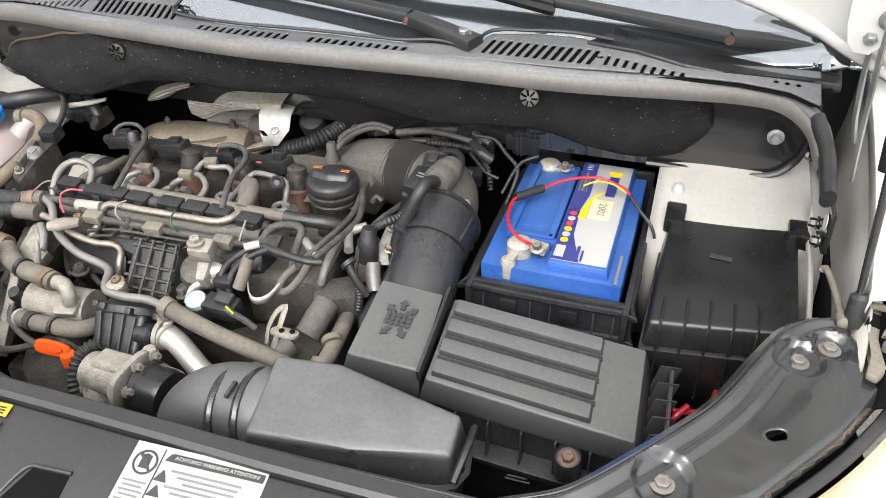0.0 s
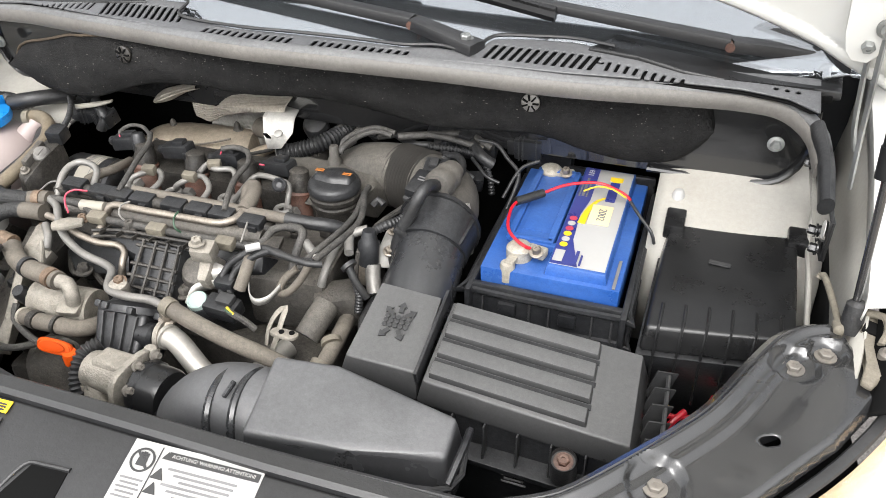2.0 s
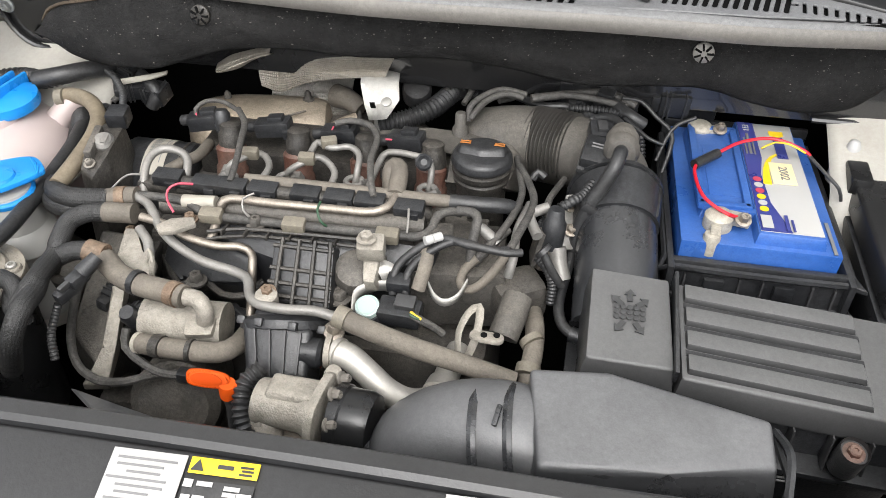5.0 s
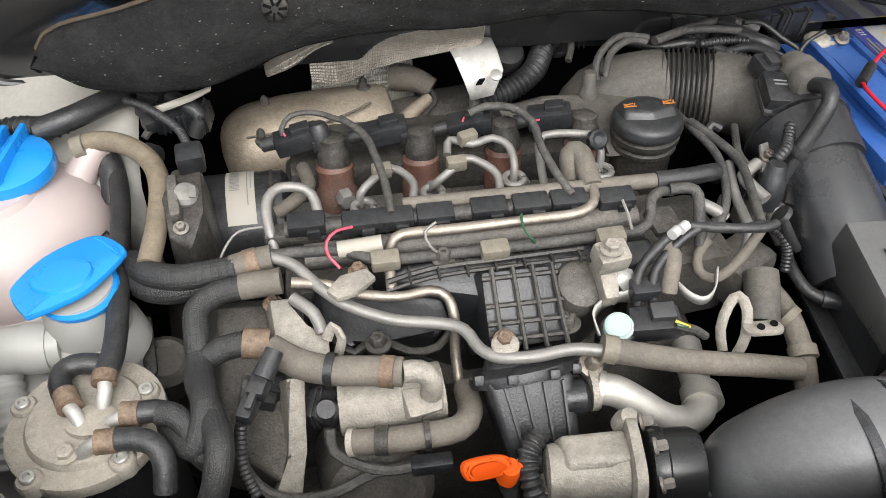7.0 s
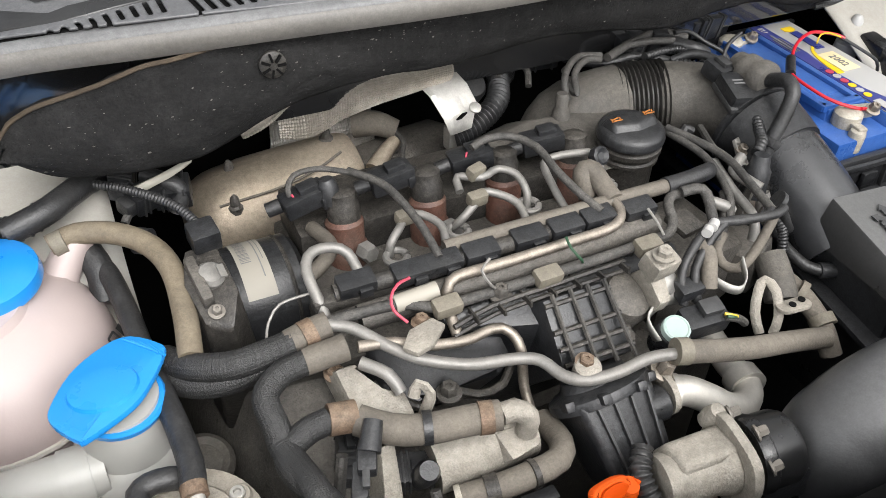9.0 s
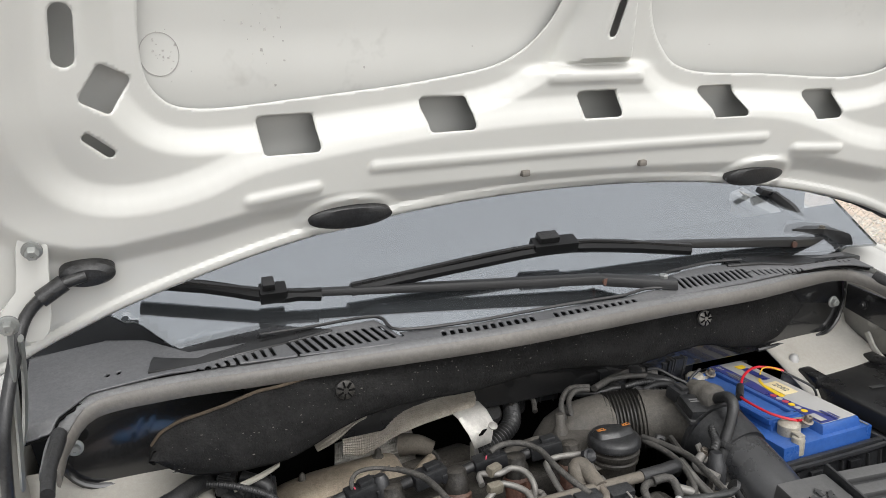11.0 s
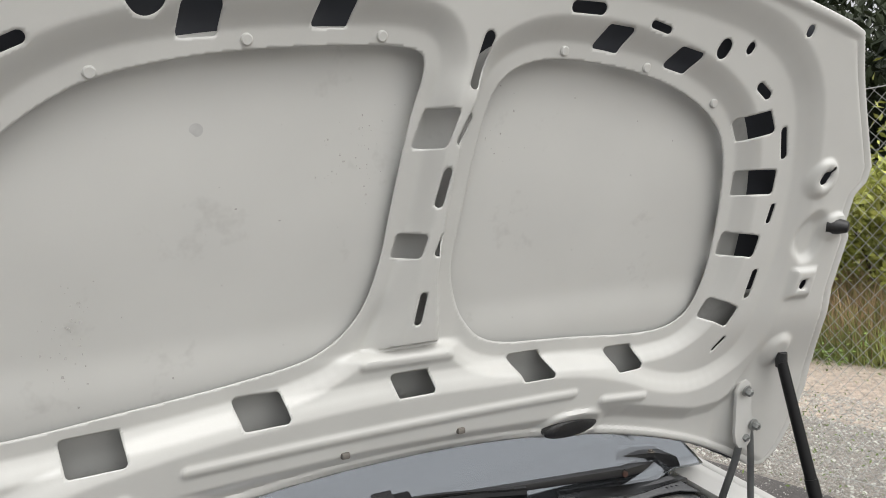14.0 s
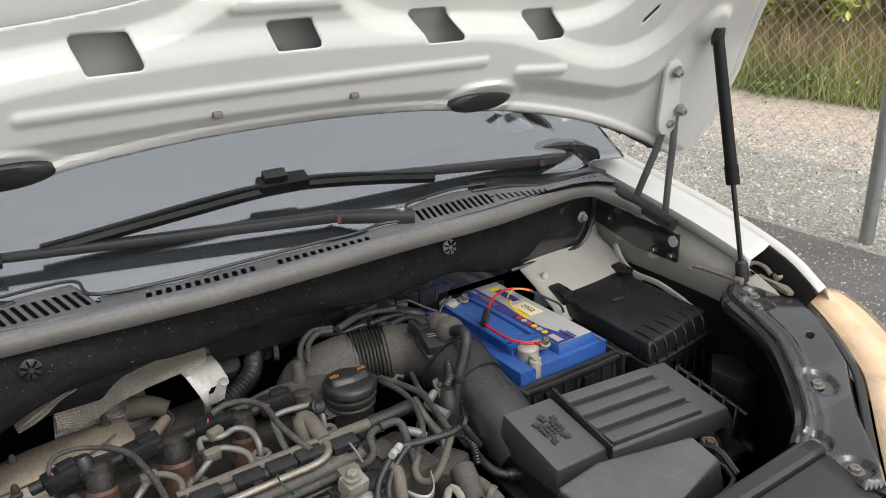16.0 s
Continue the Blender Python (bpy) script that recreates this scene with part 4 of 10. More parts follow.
part("foot", frustum([(0.600, 0.765, 1.032), (0.690, 0.752, 1.030), (0.716, 0.715, 1.024), (0.716, 0.80, 1.030), (0.68, 0.83, 1.040), (0.64, 0.80, 1.040)], [(0.600, 0.765, 1.012), (0.690, 0.745, 1.005), (0.722, 0.71, 1.000), (0.722, 0.80, 1.000), (0.68, 0.83, 1.010), (0.64, 0.80, 1.012)], 0.005), M_PLASTIC, pil)
part("stem", tube([(0.672, 0.805, 1.030), (0.664, 0.815, 1.055), (0.650, 0.825, 1.072), (0.640, 0.835, 1.085)], 0.012, 8, 0.01, ends=(0.020, 0.010), flat=0.6), M_PLASTIC, pil)
part("head", box((0.628, 0.838, 1.090), (0.045, 0.016, 0.012), (20, 15, 10), 0.003), M_PLASTIC, pil)
part("screw", bolt((0.683, 0.752, 1.030), 0.005, 0.004), M_DULL, pil)

# ---- bulkhead ----
bulk = thing("bulkhead", (0.045, 0.80, 0.40), "white and black bulkhead between engine bay and cabin", "bulkhead", kind="structure")
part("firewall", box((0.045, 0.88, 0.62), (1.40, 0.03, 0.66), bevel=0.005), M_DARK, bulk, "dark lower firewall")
part("plenum_panel", prism(rounded(1.318, 0.150, 0.062, 8, 0.039, 0.910), Matrix.Translation((0, 0.708, 0)) @ pose(0, 0, 0, 90), 0.02, 0.004), M_GLOSS, bulk, "black plenum panel with rounded ends")
for sd in (((-0.618, 0.96), (-0.620, 0.91), (-0.602, 0.866), (-0.558, 0.847), (-0.43, 0.846)), ((0.50, 0.846), (0.636, 0.847), (0.680, 0.866), (0.698, 0.91), (0.696, 0.96))):
    part("panel_rim", tube([(x, 0.705, z - 0.006) for x, z in sd], 0.0048, 8, 0.012), M_GLOSS, bulk, "shiny black rolled rim")
part("scuttle_edge", box((0.045, 0.725, 0.978), (1.32, 0.08, 0.010), bevel=0.003), M_DARK, bulk)
for x in (0.655, -0.595):
    part("panel_bolt", bolt((x, 0.690, 0.910), 0.007, 0.008, (0, -1, 0)), M_ZINC, bulk, "steel panel bolt")


def tower(x0, x1, c, name):
    """White strut tower: a shelf that rolls down from the plenum panel towards the engine."""
    rows = [(0.740, 0.865), (0.733, 0.852), (0.712, 0.840), (0.68, 0.826), (0.65, 0.811), (0.62, 0.796), (0.60, 0.775), (0.592, 0.74), (0.59, 0.64)]
    xs = np.linspace(x0, x1, 15)
    v, f = [], []
    for y, z in rows:
        for x in xs:
            k = (x - c) / 0.14
            v.append((x, y - 0.012 * max(0.0, 1 - k * k), z - 0.030 * max(0.0, abs(k) - 0.45) ** 1.6 * (1 if z < 0.86 else 0.2)))
    n = len(xs)
    for i in range(len(rows) - 1):
        for j in range(n - 1):
            f.append((i * n + j, i * n + j + 1, (i + 1) * n + j + 1, (i + 1) * n + j))
    return thick(part(name, (v, [], f), M_BAY, bulk, "white painted strut tower, shade put into its dusty paint"), 0.003)


tower(0.520, 0.735, 0.62, "strut_tower")
tower(-0.660, -0.440, -0.55, "strut_tower")

# stamped outline on the right tower's shelf
part("press_line", tube([(0.575, 0.700, 0.8365), (0.600, 0.705, 0.8385), (0.604, 0.719, 0.845), (0.650, 0.719, 0.845), (0.660, 0.710, 0.840), (0.660, 0.672, 0.822)], 0.0012, 6, 0.006), M_RIB, bulk)
felt = thing("bulkhead_insulation", (0.045, 0.66, 0.86), "dusty black felt insulation mat hanging on the bulkhead", "insulation mat")
us = np.linspace(-0.512, 0.578, 190)
low = np.interp(us, [-0.512, -0.481, -0.418, -0.342, -0.263, -0.205, -0.146, -0.096, 0.027, 0.115, 0.20, 0.302, 0.355, 0.408, 0.475, 0.517, 0.55, 0.57, 0.578], [0.890, 0.874, 0.866, 0.873, 0.902, 0.909, 0.909, 0.905, 0.908, 0.898, 0.883, 0.886, 0.887, 0.870, 0.855, 0.858, 0.868, 0.878, 0.885])
low = np.convolve(np.pad(low, 4, mode="edge"), np.ones(9) / 9, mode="valid")
top = np.interp(us, [-0.512, -0.50, -0.44, -0.377, -0.25, 0.0, 0.53, 0.56, 0.578], [0.928, 0.938, 0.950, 0.967, 0.978, 0.981, 0.977, 0.966, 0.955])
for i, x in enumerate(us):
    e = max((-0.464 - x) / 0.048, (x - 0.528) / 0.050, 0.0)
    if e > 0:  # rounded ends
        m, k = 0.5 * (low[i] + top[i]), math.sqrt(max(0.0, 1.0 - min(1.0, e) ** 2))
        low[i], top[i] = m - (m - low[i]) * max(k, 0.03), m + (top[i] - m) * max(k, 0.03)


def felt_y(x, k):
    """The mat's face: k from its lower to its upper edge."""
    y = float(np.interp(x, [-0.5, -0.35, -0.2, 0.1, 0.3, 0.58], [0.628, 0.614, 0.625, 0.648, 0.664, 0.694]))
    y += 0.012 * k * k - 0.010 * math.sin(math.pi * min(1.0, k * 1.1)) + 0.012 * max(0.0, 0.18 - k)
    return y + 0.006 * noise.noise(V(x * 7, k * 1.6, 0)) + 0.0022 * noise.noise(V(x * 30, k * 5, 2)) + 0.0008 * noise.noise(V(x * 120, k * 14, 5))


fv, ff, nv = [], [], 26
for i, x in enumerate(us):
    for j in range(nv):
        k = j / (nv - 1)
        fv.append((x, felt_y(x, k), low[i] + (top[i] - low[i]) * k))
for i in range(len(us) - 1):
    for j in range(nv - 1):
        ff.append((i * nv + j, (i + 1) * nv + j, (i + 1) * nv + j + 1, i * nv + j + 1))
thick(part("felt_sheet", (fv, [], ff), M_FELT, felt), 0.012)


def on_felt(x, z, out=0.0):
    a, b = np.interp(x, us, low), np.interp(x, us, top)
    return V(x, felt_y(x, (z - a) / (b - a)) - out, z)


part("torn_edge", tube([V(x, felt_y(x, 1.0) - 0.001, np.interp(x, us, top)) for x in np.linspace(-0.508, -0.25, 24)], 0.0022, 6, 0.008), M_FRAY, felt, "brown frayed upper edge")
# pale flecks of dust and lint caught in the felt
rf = random.Random(5)
lv, lf = [], []
for k in range(800):
    x = rf.uniform(-0.49, 0.56)
    a, b = float(np.interp(x, us, low)), float(np.interp(x, us, top))
    z = a + (b - a) * rf.betavariate(2.2, 1.6)
    p = on_felt(x, z, 0.0006)
    r = 0.0003 + 0.0009 * rf.random() ** 5
    n = len(lv)
    for a in (0, 90, 180, 270):
        g = radians(a + 60 * rf.random())
        lv.append((p.x + r * (1 + rf.random()) * math.cos(g), p.y - 0.0006 * (a == 90), p.z + r * math.sin(g)))
    lf.append((n, n + 1, n + 2, n + 3))
tagged(part("lint_and_dust", (lv, [], lf), M_SPECK, felt, "pale dust flecks", smooth=False), kind="stuff")
for x, z in ((0.341, 0.938), (-0.271, 0.953)):
    c0 = on_felt(x, z, 0.0065)
    clip = part("push_clip", lathe([(0.0125, -0.004), (0.0125, 0.0), (0.009, 0.002), (0.004, 0.002)], c0, (0, -1, 0.15), 20), M_PIPE if x > 0 else M_DUSTY, felt, "star-slotted steel push clip")
    for k in range(7):
        a = 2 * math.pi * k / 7
        part("clip_slot", box((x + 0.0075 * math.cos(a), c0.y - 0.0022, z + 0.0078 * math.sin(a)), (0.0080, 0.003, 0.002), (0, -math.degrees(a), 0), 0), M_DARK, clip, smooth=False)


# ---- wings, inner wings and the front panel ----
def strip(rows, name, material, parent, label="", t=0.002, step=0.012):
    """A sheet between smooth lines."""
    lines = [smooth_line(r, step) for r in rows]
    n = 40
    v, f = [], []
    for l in lines:
        for k in range(n):
            q = k / (n - 1) * (len(l) - 1)
            i = min(int(q), len(l) - 2)
            v.append(tuple(l[i].lerp(l[i + 1], q - i)))
    for i in range(len(lines) - 1):
        for k in range(n - 1):
            f.append((i * n + k, i * n + k + 1, (i + 1) * n + k + 1, (i + 1) * n + k))
    return thick(part(name, (v, [], f), material, parent, label), t)


def wing(s, name):
    c = 0.045
    w = thing(name, (c + s * 0.78, 0.4, 0.3), "white front wing with its folded inner flange", "car wing", "front wings")

    def L(*rows):
        return [(c + s * x, y, z) for x, y, z in rows]
    edge = L((0.735, 1.05, 1.06), (0.748, 0.90, 1.022), (0.757, 0.736, 0.982), (0.757, 0.595, 0.955), (0.752, 0.471, 0.930), (0.742, 0.36, 0.900), (0.728, 0.29, 0.868))
    crown = [(x + s * 0.018, y, z + 0.004) for x, y, z in edge]
    side = [(x + s * 0.055, y, z - 0.05) for x, y, z in edge]
    low_ = [(x + s * 0.075, y, 0.62) for x, y, z in edge]
    strip([edge, crown, side, low_], "outer_skin", M_PAINT, w)
    rear = [p for p in edge if p[1] > 0.40] + L((0.747, 0.395, 0.911))
    g1 = [(x - s * 0.012, y, z - 0.007) for x, y, z in rear]
    g2 = [(x - s * 0.046, y, z - 0.016) for x, y, z in rear]
    lip = [(x - s * 0.048, y, z - 0.032) for x, y, z in rear]
    strip([rear, g1, g2, lip], "flange", M_PAINT, w, "white gutter flange")
    front = [p for p in edge if p[1] < 0.48]
    # Near-black filler strip: the gap's shade put into the wing's front.
    strip([[(x - s * 0.003, y, z - 0.004) for x, y, z in front], [(x - s * 0.030, y + 0.01, z - 0.030) for x, y, z in front]], "lamp_gap", M_DARK, w, "dark strip added as the shade of the gap behind the headlamp", 0.002)
    g2 = [(x - s * 0.040, y, z - 0.034) for x, y, z in edge]
    g3 = [(x - s * 0.062, y, 0.29) for x, y, z in edge]
    g4 = [(x, y, 0.812) for x, y, z in g3]
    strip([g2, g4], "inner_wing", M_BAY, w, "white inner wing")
    # Below this height the wing turns near-black: the deep gap's shade put in.
    strip([[(x, y, 0.811) for x, y, z in g4], g3], "wheel_liner", M_DARK, w, "black wheel-arch liner, near-black for the deep shade below the wing")
    return w


wing(1, "front_wing")
wing(-1, "front_wing")


# ---- hinges, gas strut and their fittings ----
def hinge(s):
    c = 0.045

    def q(x, y, z):
        return V(c + s * x, y, z)
    outline = [(0.638, 1.092), (0.634, 1.110), (0.626, 1.188), (0.631, 1.202), (0.642, 1.207), (0.652, 1.200), (0.656, 1.188), (0.662, 1.140), (0.672, 1.128), (0.680, 1.122), (0.678, 1.104), (0.660, 1.082), (0.646, 1.082)]
    back = [float(hood_place(np.array([[c + s * x, z]]))[0, 1]) for x, z in outline]
    back = [0.5 * y + 0.5 * (max(back) + min(back)) / 2 - 0.007 for y in back]
    plate = frustum([q(x, y - 0.006, z) for (x, z), y in zip(outline, back)], [q(x, y, z) for (x, z), y in zip(outline, back)], 0.0012)
    h = part("hinge", plate, M_INNER, bonnet, "painted hinge plate with bare steel links")
    for x, z in ((0.657, 1.102), (0.640, 1.188)):
        part("bolt", bolt(q(x, float(hood_place(np.array([[c + s * x, z]]))[0, 1]) - 0.011, z), 0.0068, 0.009, (0, -1, -0.4)), M_ZINC, h)
    part("link", tube([q(0.668, 0.541, 1.122), q(0.672, 0.545, 1.065), q(0.677, 0.553, 1.000), q(0.683, 0.560, 0.935)], 0.0075, 8, 0.03, flat=0.40, up=(1, 0, 0)), M_ZINC, h, "bare steel link")
    part("link", tube([q(0.662, 0.556, 1.100), q(0.666, 0.572, 1.055), q(0.678, 0.610, 0.985), q(0.688, 0.632, 0.948)], 0.0075, 8, 0.03, flat=0.40, up=(1, 0, 0)), M_ZINC, h, "bare steel link")
    part("pin", bolt(q(0.668, 0.534, 1.122), 0.0070, 0.010, (0, -1, -0.2)), M_ZINC, h)
    return h


hinge(1)
hinge(-1)
strut = thing("gas_strut", (0.736, 0.40, 0.865), "black gas strut holding the bonnet open", "gas strut")
SA, SB = V(0.722, 0.478, 1.240), V(0.738, 0.402, 0.868)
part("cylinder", tube([SA, SA.lerp(SB, 0.57)], 0.0094, 16, ends=(0.0090, 0.0098)), M_WIPER, strut)
part("end_collar", tube([SA.lerp(SB, 0.52), SA.lerp(SB, 0.60)], 0.0110, 16), M_WIPER, strut)
part("rod", tube([SA.lerp(SB, 0.56), SB], 0.0042, 10), M_GLOSS, strut, "thin polished rod")
part("socket", lathe([(0.009, -0.010), (0.011, 0.0), (0.010, 0.022), (0.006, 0.026)], SB, (0, 0.2, 1), 14), M_RUBBER, strut)
part("socket", lathe([(0.008, -0.012), (0.010, 0.0), (0.008, 0.014)], SA, (0, -0.2, 1), 14), M_RUBBER, strut)
wash = thing("washer_hose", (-0.55, 0.58, 1.15), "black washer hose with rubber grommet under the bonnet", "washer hose")
part("grommet", lathe([(0.028, -0.016), (0.028, 0.003), (0.020, 0.009), (0.008, 0.010)], on_hood(-0.549, 1.150, 0.020), HN, 26, squash=0.55), M_RUBBER, wash)
part("hose", tube([on_hood(-0.551, 1.150, 0.028), on_hood(-0.580, 1.142, 0.034), on_hood(-0.612, 1.115, 0.040), (-0.628, 0.55, 1.07), (-0.640, 0.52, 1.02), (-0.646, 0.52, 0.96), (-0.65, 0.54, 0.92)], 0.0065, 10, 0.01), M_RUBBER, wash)
part("elbow", tube([on_hood(-0.572, 1.146, 0.032), on_hood(-0.596, 1.132, 0.038)], 0.0095, 10), M_RUBBER, wash)

# brackets beside the fuse box
side = thing("wing_bracket", (0.72, 0.52, 0.82), "black side bracket with bolts on the inner wing", "bracket")
part("plate", frustum([(0.700, 0.70, 0.935), (0.712, 0.515, 0.912), (0.712, 0.515, 0.86), (0.705, 0.60, 0.865), (0.698, 0.70, 0.89)], [(0.706, 0.70, 0.935), (0.718, 0.515, 0.912), (0.718, 0.515, 0.86), (0.711, 0.60, 0.865), (0.704, 0.70, 0.89)], 0.001), M_GLOSS, side)
for y, z in ((0.56, 0.872), (0.522, 0.872), (0.66, 0.905)):
    part("bolt", bolt((0.699 if y > 0.6 else 0.708, y, z), 0.0055, 0.007, (-1, 0, 0.1)), M_GLOSS, side)
part("white_mark", lathe([(0.010, 0), (0.010, 0.001)], (0.7095, 0.523, 0.898), (-1, 0, 0.05), 16), M_LABELW, side)
tri_b = thing("wing_gusset", (0.70, 0.45, 0.80), "white pressed seam and pin on the inner wing", "gusset")
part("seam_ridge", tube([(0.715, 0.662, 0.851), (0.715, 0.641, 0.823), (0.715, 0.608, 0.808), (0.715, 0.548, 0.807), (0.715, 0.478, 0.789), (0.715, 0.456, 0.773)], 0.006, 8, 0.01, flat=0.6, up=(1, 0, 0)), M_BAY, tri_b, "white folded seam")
part("pin", tube([(0.712, 0.486, 0.858), (0.716, 0.484, 0.864), (0.722, 0.450, 0.864), (0.728, 0.405, 0.862)], 0.0036, 10, 0.006), M_TAPE, tri_b, "dusty painted pin")
part("pin_head", lathe([(0.004, -0.010), (0.007, -0.008), (0.007, 0.003), (0.004, 0.005)], (0.729, 0.398, 0.862), (0.1, -1, 0), 14), M_TAPE, tri_b)
for p in ((0.716, 0.650, 0.873), (0.716, 0.570, 0.860)):
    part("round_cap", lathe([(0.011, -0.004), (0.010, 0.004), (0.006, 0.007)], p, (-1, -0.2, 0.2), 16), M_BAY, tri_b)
clipb = thing("lamp_latch", (0.76, 0.375, 0.85), "pale moulded headlamp latch beside the strut", "latch")
latch = [(0.750, 0.410), (0.774, 0.420), (0.790, 0.404), (0.782, 0.376), (0.766, 0.340), (0.752, 0.316), (0.742, 0.322), (0.748, 0.346), (0.751, 0.372), (0.745, 0.392)]
part("body", frustum([(x, y, 0.876 - 0.10 * (0.42 - y)) for x, y in latch], [(x, y, 0.858) for x, y in latch], 0.004), M_TAPE, clipb)
part("hook", tube([(0.750, 0.408, 0.880), (0.764, 0.400, 0.884), (0.766, 0.382, 0.882), (0.760, 0.366, 0.876)], 0.0040, 8, 0.006), M_TAPE, clipb)
# Near-black patch laid on the latch: a recess's shade as colour.
part("recess", box((0.754, 0.392, 0.8745), (0.014, 0.016, 0.003), (8, 0, -20), 0.001), M_DARK, clipb, "dark patch as the shade of a recess")
part("screw", lathe([(0.009, -0.004), (0.009, 0.004), (0.006, 0.007), (0.003, 0.005)], (0.766, 0.356, 0.872), n=16), M_DULL, clipb)

# ---- front panel with its stickers ----
front = thing("radiator_crossmember", (0.0, 0.0, 0.78), "black plastic front cross panel with warning stickers", "crossmember")


def cross(x0, x1, n, rows):
    """A panel swept across the car: rows of (y, z) at each x."""
    xs = np.linspace(x0, x1, n)
    v = [(x, y + 0.05 * max(0.0, x - 0.25) ** 1.2, z - 0.02 * (x / 0.6) ** 2) for x in xs for y, z in rows]
    k = len(rows)
    f = [(i * k + j, i * k + j + 1, (i + 1) * k + j + 1, (i + 1) * k + j) for i in range(n - 1) for j in range(k - 1)]
    return v, [], f


thick(part("panel", cross(-0.62, 0.452, 40, [(-0.22, 0.762), (-0.17, 0.781), (-0.02, 0.8218), (0.0640, 0.8444), (0.0670, 0.8440), (0.0690, 0.8440), (0.0698, 0.8515), (0.0725, 0.8540), (0.084, 0.8535), (0.088, 0.849), (0.091, 0.815), (0.093, 0.70)]), M_PANEL, front), 0.003)
part("rear_lip", tube([(-0.61, 0.083, 0.832), (-0.3, 0.084, 0.846), (0.0, 0.084, 0.8512), (0.24, 0.085, 0.848), (0.44, 0.097, 0.839)], 0.0045, 8, 0.03), M_SATIN, front)
part("bumper_edge", box((0.0, -0.26, 0.60), (1.3, 0.06, 0.42), bevel=0.02), M_PAINT, front, "white bumper front")

slab_rows = [(0.050, 0.0170, 0.8322), (0.088, 0.0190, 0.8326), (0.092, -0.020, 0.8222), (0.036, -0.020, 0.8228)]
# Proud near-black tile instead of a recess; its colour is the pocket's shade.
part("latch_pocket", frustum([Vector(p) + V(0, 0, 0.0034) for p in slab_rows], [Vector(p) - V(0, 0, 0.004) for p in slab_rows], 0.001), M_DARK, front, "dark tile standing for the shaded latch pocket")
part("pocket_lip", tube([(0.030, -0.020, 0.823), (0.040, 0.008, 0.8325), (0.047, 0.0180, 0.8350), (0.058, 0.0195, 0.8354), (0.089, 0.0215, 0.8358)], 0.0024, 8, 0.006), M_PANEL, front)
PLATE = Matrix.Translation((0.198, 0.0130, 0.8326)) @ pose(0, 0, 0, 15, 1.2, 3.0)
sticker = part("warning_sticker", prism([(-0.064, 0.056), (0.064, 0.056), (0.064, -0.06), (-0.064, -0.06)], PLATE, 0.0012, 0.0004), M_LABELW, front, "white warning sticker with black print")
UP1 = PLATE @ Matrix.Translation((0, 0, 0.0004))
ring = tube([(0.0105 * math.cos(a), 0.0105 * math.sin(a), 0.0003) for a in np.linspace(0, 2 * math.pi, 26)], 0.0011, 6, 0.003, flat=0.4, up=(0, 0, 1))
for hx, hy, hw, hh in ((0.0, -0.002, 0.009, 0.007), (-0.0032, 0.004, 0.0018, 0.006), (-0.001, 0.0048, 0.0018, 0.006), (0.0012, 0.0045, 0.0018, 0.006), (0.0034, 0.0038, 0.0018, 0.006)):
    box((hx, hy, 0.0002), (hw, hh, 0.0004), bevel=0, bm=ring)
box((0, 0, 0.0003), (0.0024, 0.021, 0.0006), (0, 0, 45), 0, ring)
bmesh.ops.transform(ring, matrix=UP1 @ Matrix.Translation((-0.048, 0.038, 0)), verts=ring.verts)
part("prohibition_mark", ring, M_INK, sticker)
bars([(0.018, 0.047, 0.088, 0.0075), (-0.0345, 0.0, 0.0008, 0.106)], UP1, M_INK, sticker, "header_bar")
words("ACHTUNG! WARNING! ATTENTION!", 0.0048, UP1 @ Matrix.Translation((0.018, 0.047, 0.0012)), M_LABELW, sticker)
bars([(0.012 + 0.003 * (k % 3), 0.036 - 0.0047 * k, 0.066 - 0.009 * (k % 3), 0.0019) for k in range(16)], UP1, M_GREY, sticker, "small_print")
bars([(-0.049, 0.020 - 0.0042 * k, 0.022 - 0.004 * (k % 2), 0.0016) for k in range(9)], UP1, M_GREY, sticker, "small_print")
for dy in (0.030, 0.0165, -0.004):
    part("pictogram", prism([(0, 0.0052), (0.006, -0.0052), (-0.006, -0.0052)], UP1 @ Matrix.Translation((-0.0275, dy, 0.0008)), 0.0008, 0), M_INK, sticker, smooth=False)
part("pictogram", prism([(0, 0.0036), (0.0042, -0.0036), (-0.0042, -0.0036)], UP1 @ Matrix.Translation((-0.027, 0.047, 0.0008)), 0.0008, 0), M_INK, sticker, smooth=False)

PLATE2 = Matrix.Translation((-0.074, 0.0240, 0.8400)) @ pose(0, 0, 0, 15, 0, 2.0)
st2 = part("white_sticker", prism([(-0.046, 0.038), (0.012, 0.038), (0.012, -0.040), (-0.046, -0.040)], PLATE2, 0.0012, 0.0004), M_LABELW, front, "white sticker with small print")
bars([(-0.017 - 0.004 * (k % 2), 0.031 - 0.0052 * k, 0.046 - 0.010 * (k % 3), 0.0016) for k in range(13)], PLATE2 @ Matrix.Translation((0, 0, 0.0004)), M_GREY, st2, "small_print")
st3 = part("yellow_sticker", prism([(0.015, 0.038), (0.068, 0.038), (0.068, 0.0255), (0.015, 0.0255)], PLATE2, 0.0012, 0.0004), M_YELLOW, front, "yellow warning strip")
part("pictogram", prism([(0.022, 0.036), (0.027, 0.0275), (0.017, 0.0275)], PLATE2 @ Matrix.Translation((0, 0, 0.0012)), 0.0008, 0), M_INK, st3, smooth=False)
bars([(0.059, 0.0335, 0.010, 0.0015), (0.060, 0.0308, 0.009, 0.0015), (0.059, 0.028, 0.010, 0.0015), (0.043, 0.032, 0.012, 0.003)], PLATE2 @ Matrix.Translation((0, 0, 0.0004)), M_INK, st3, "print")
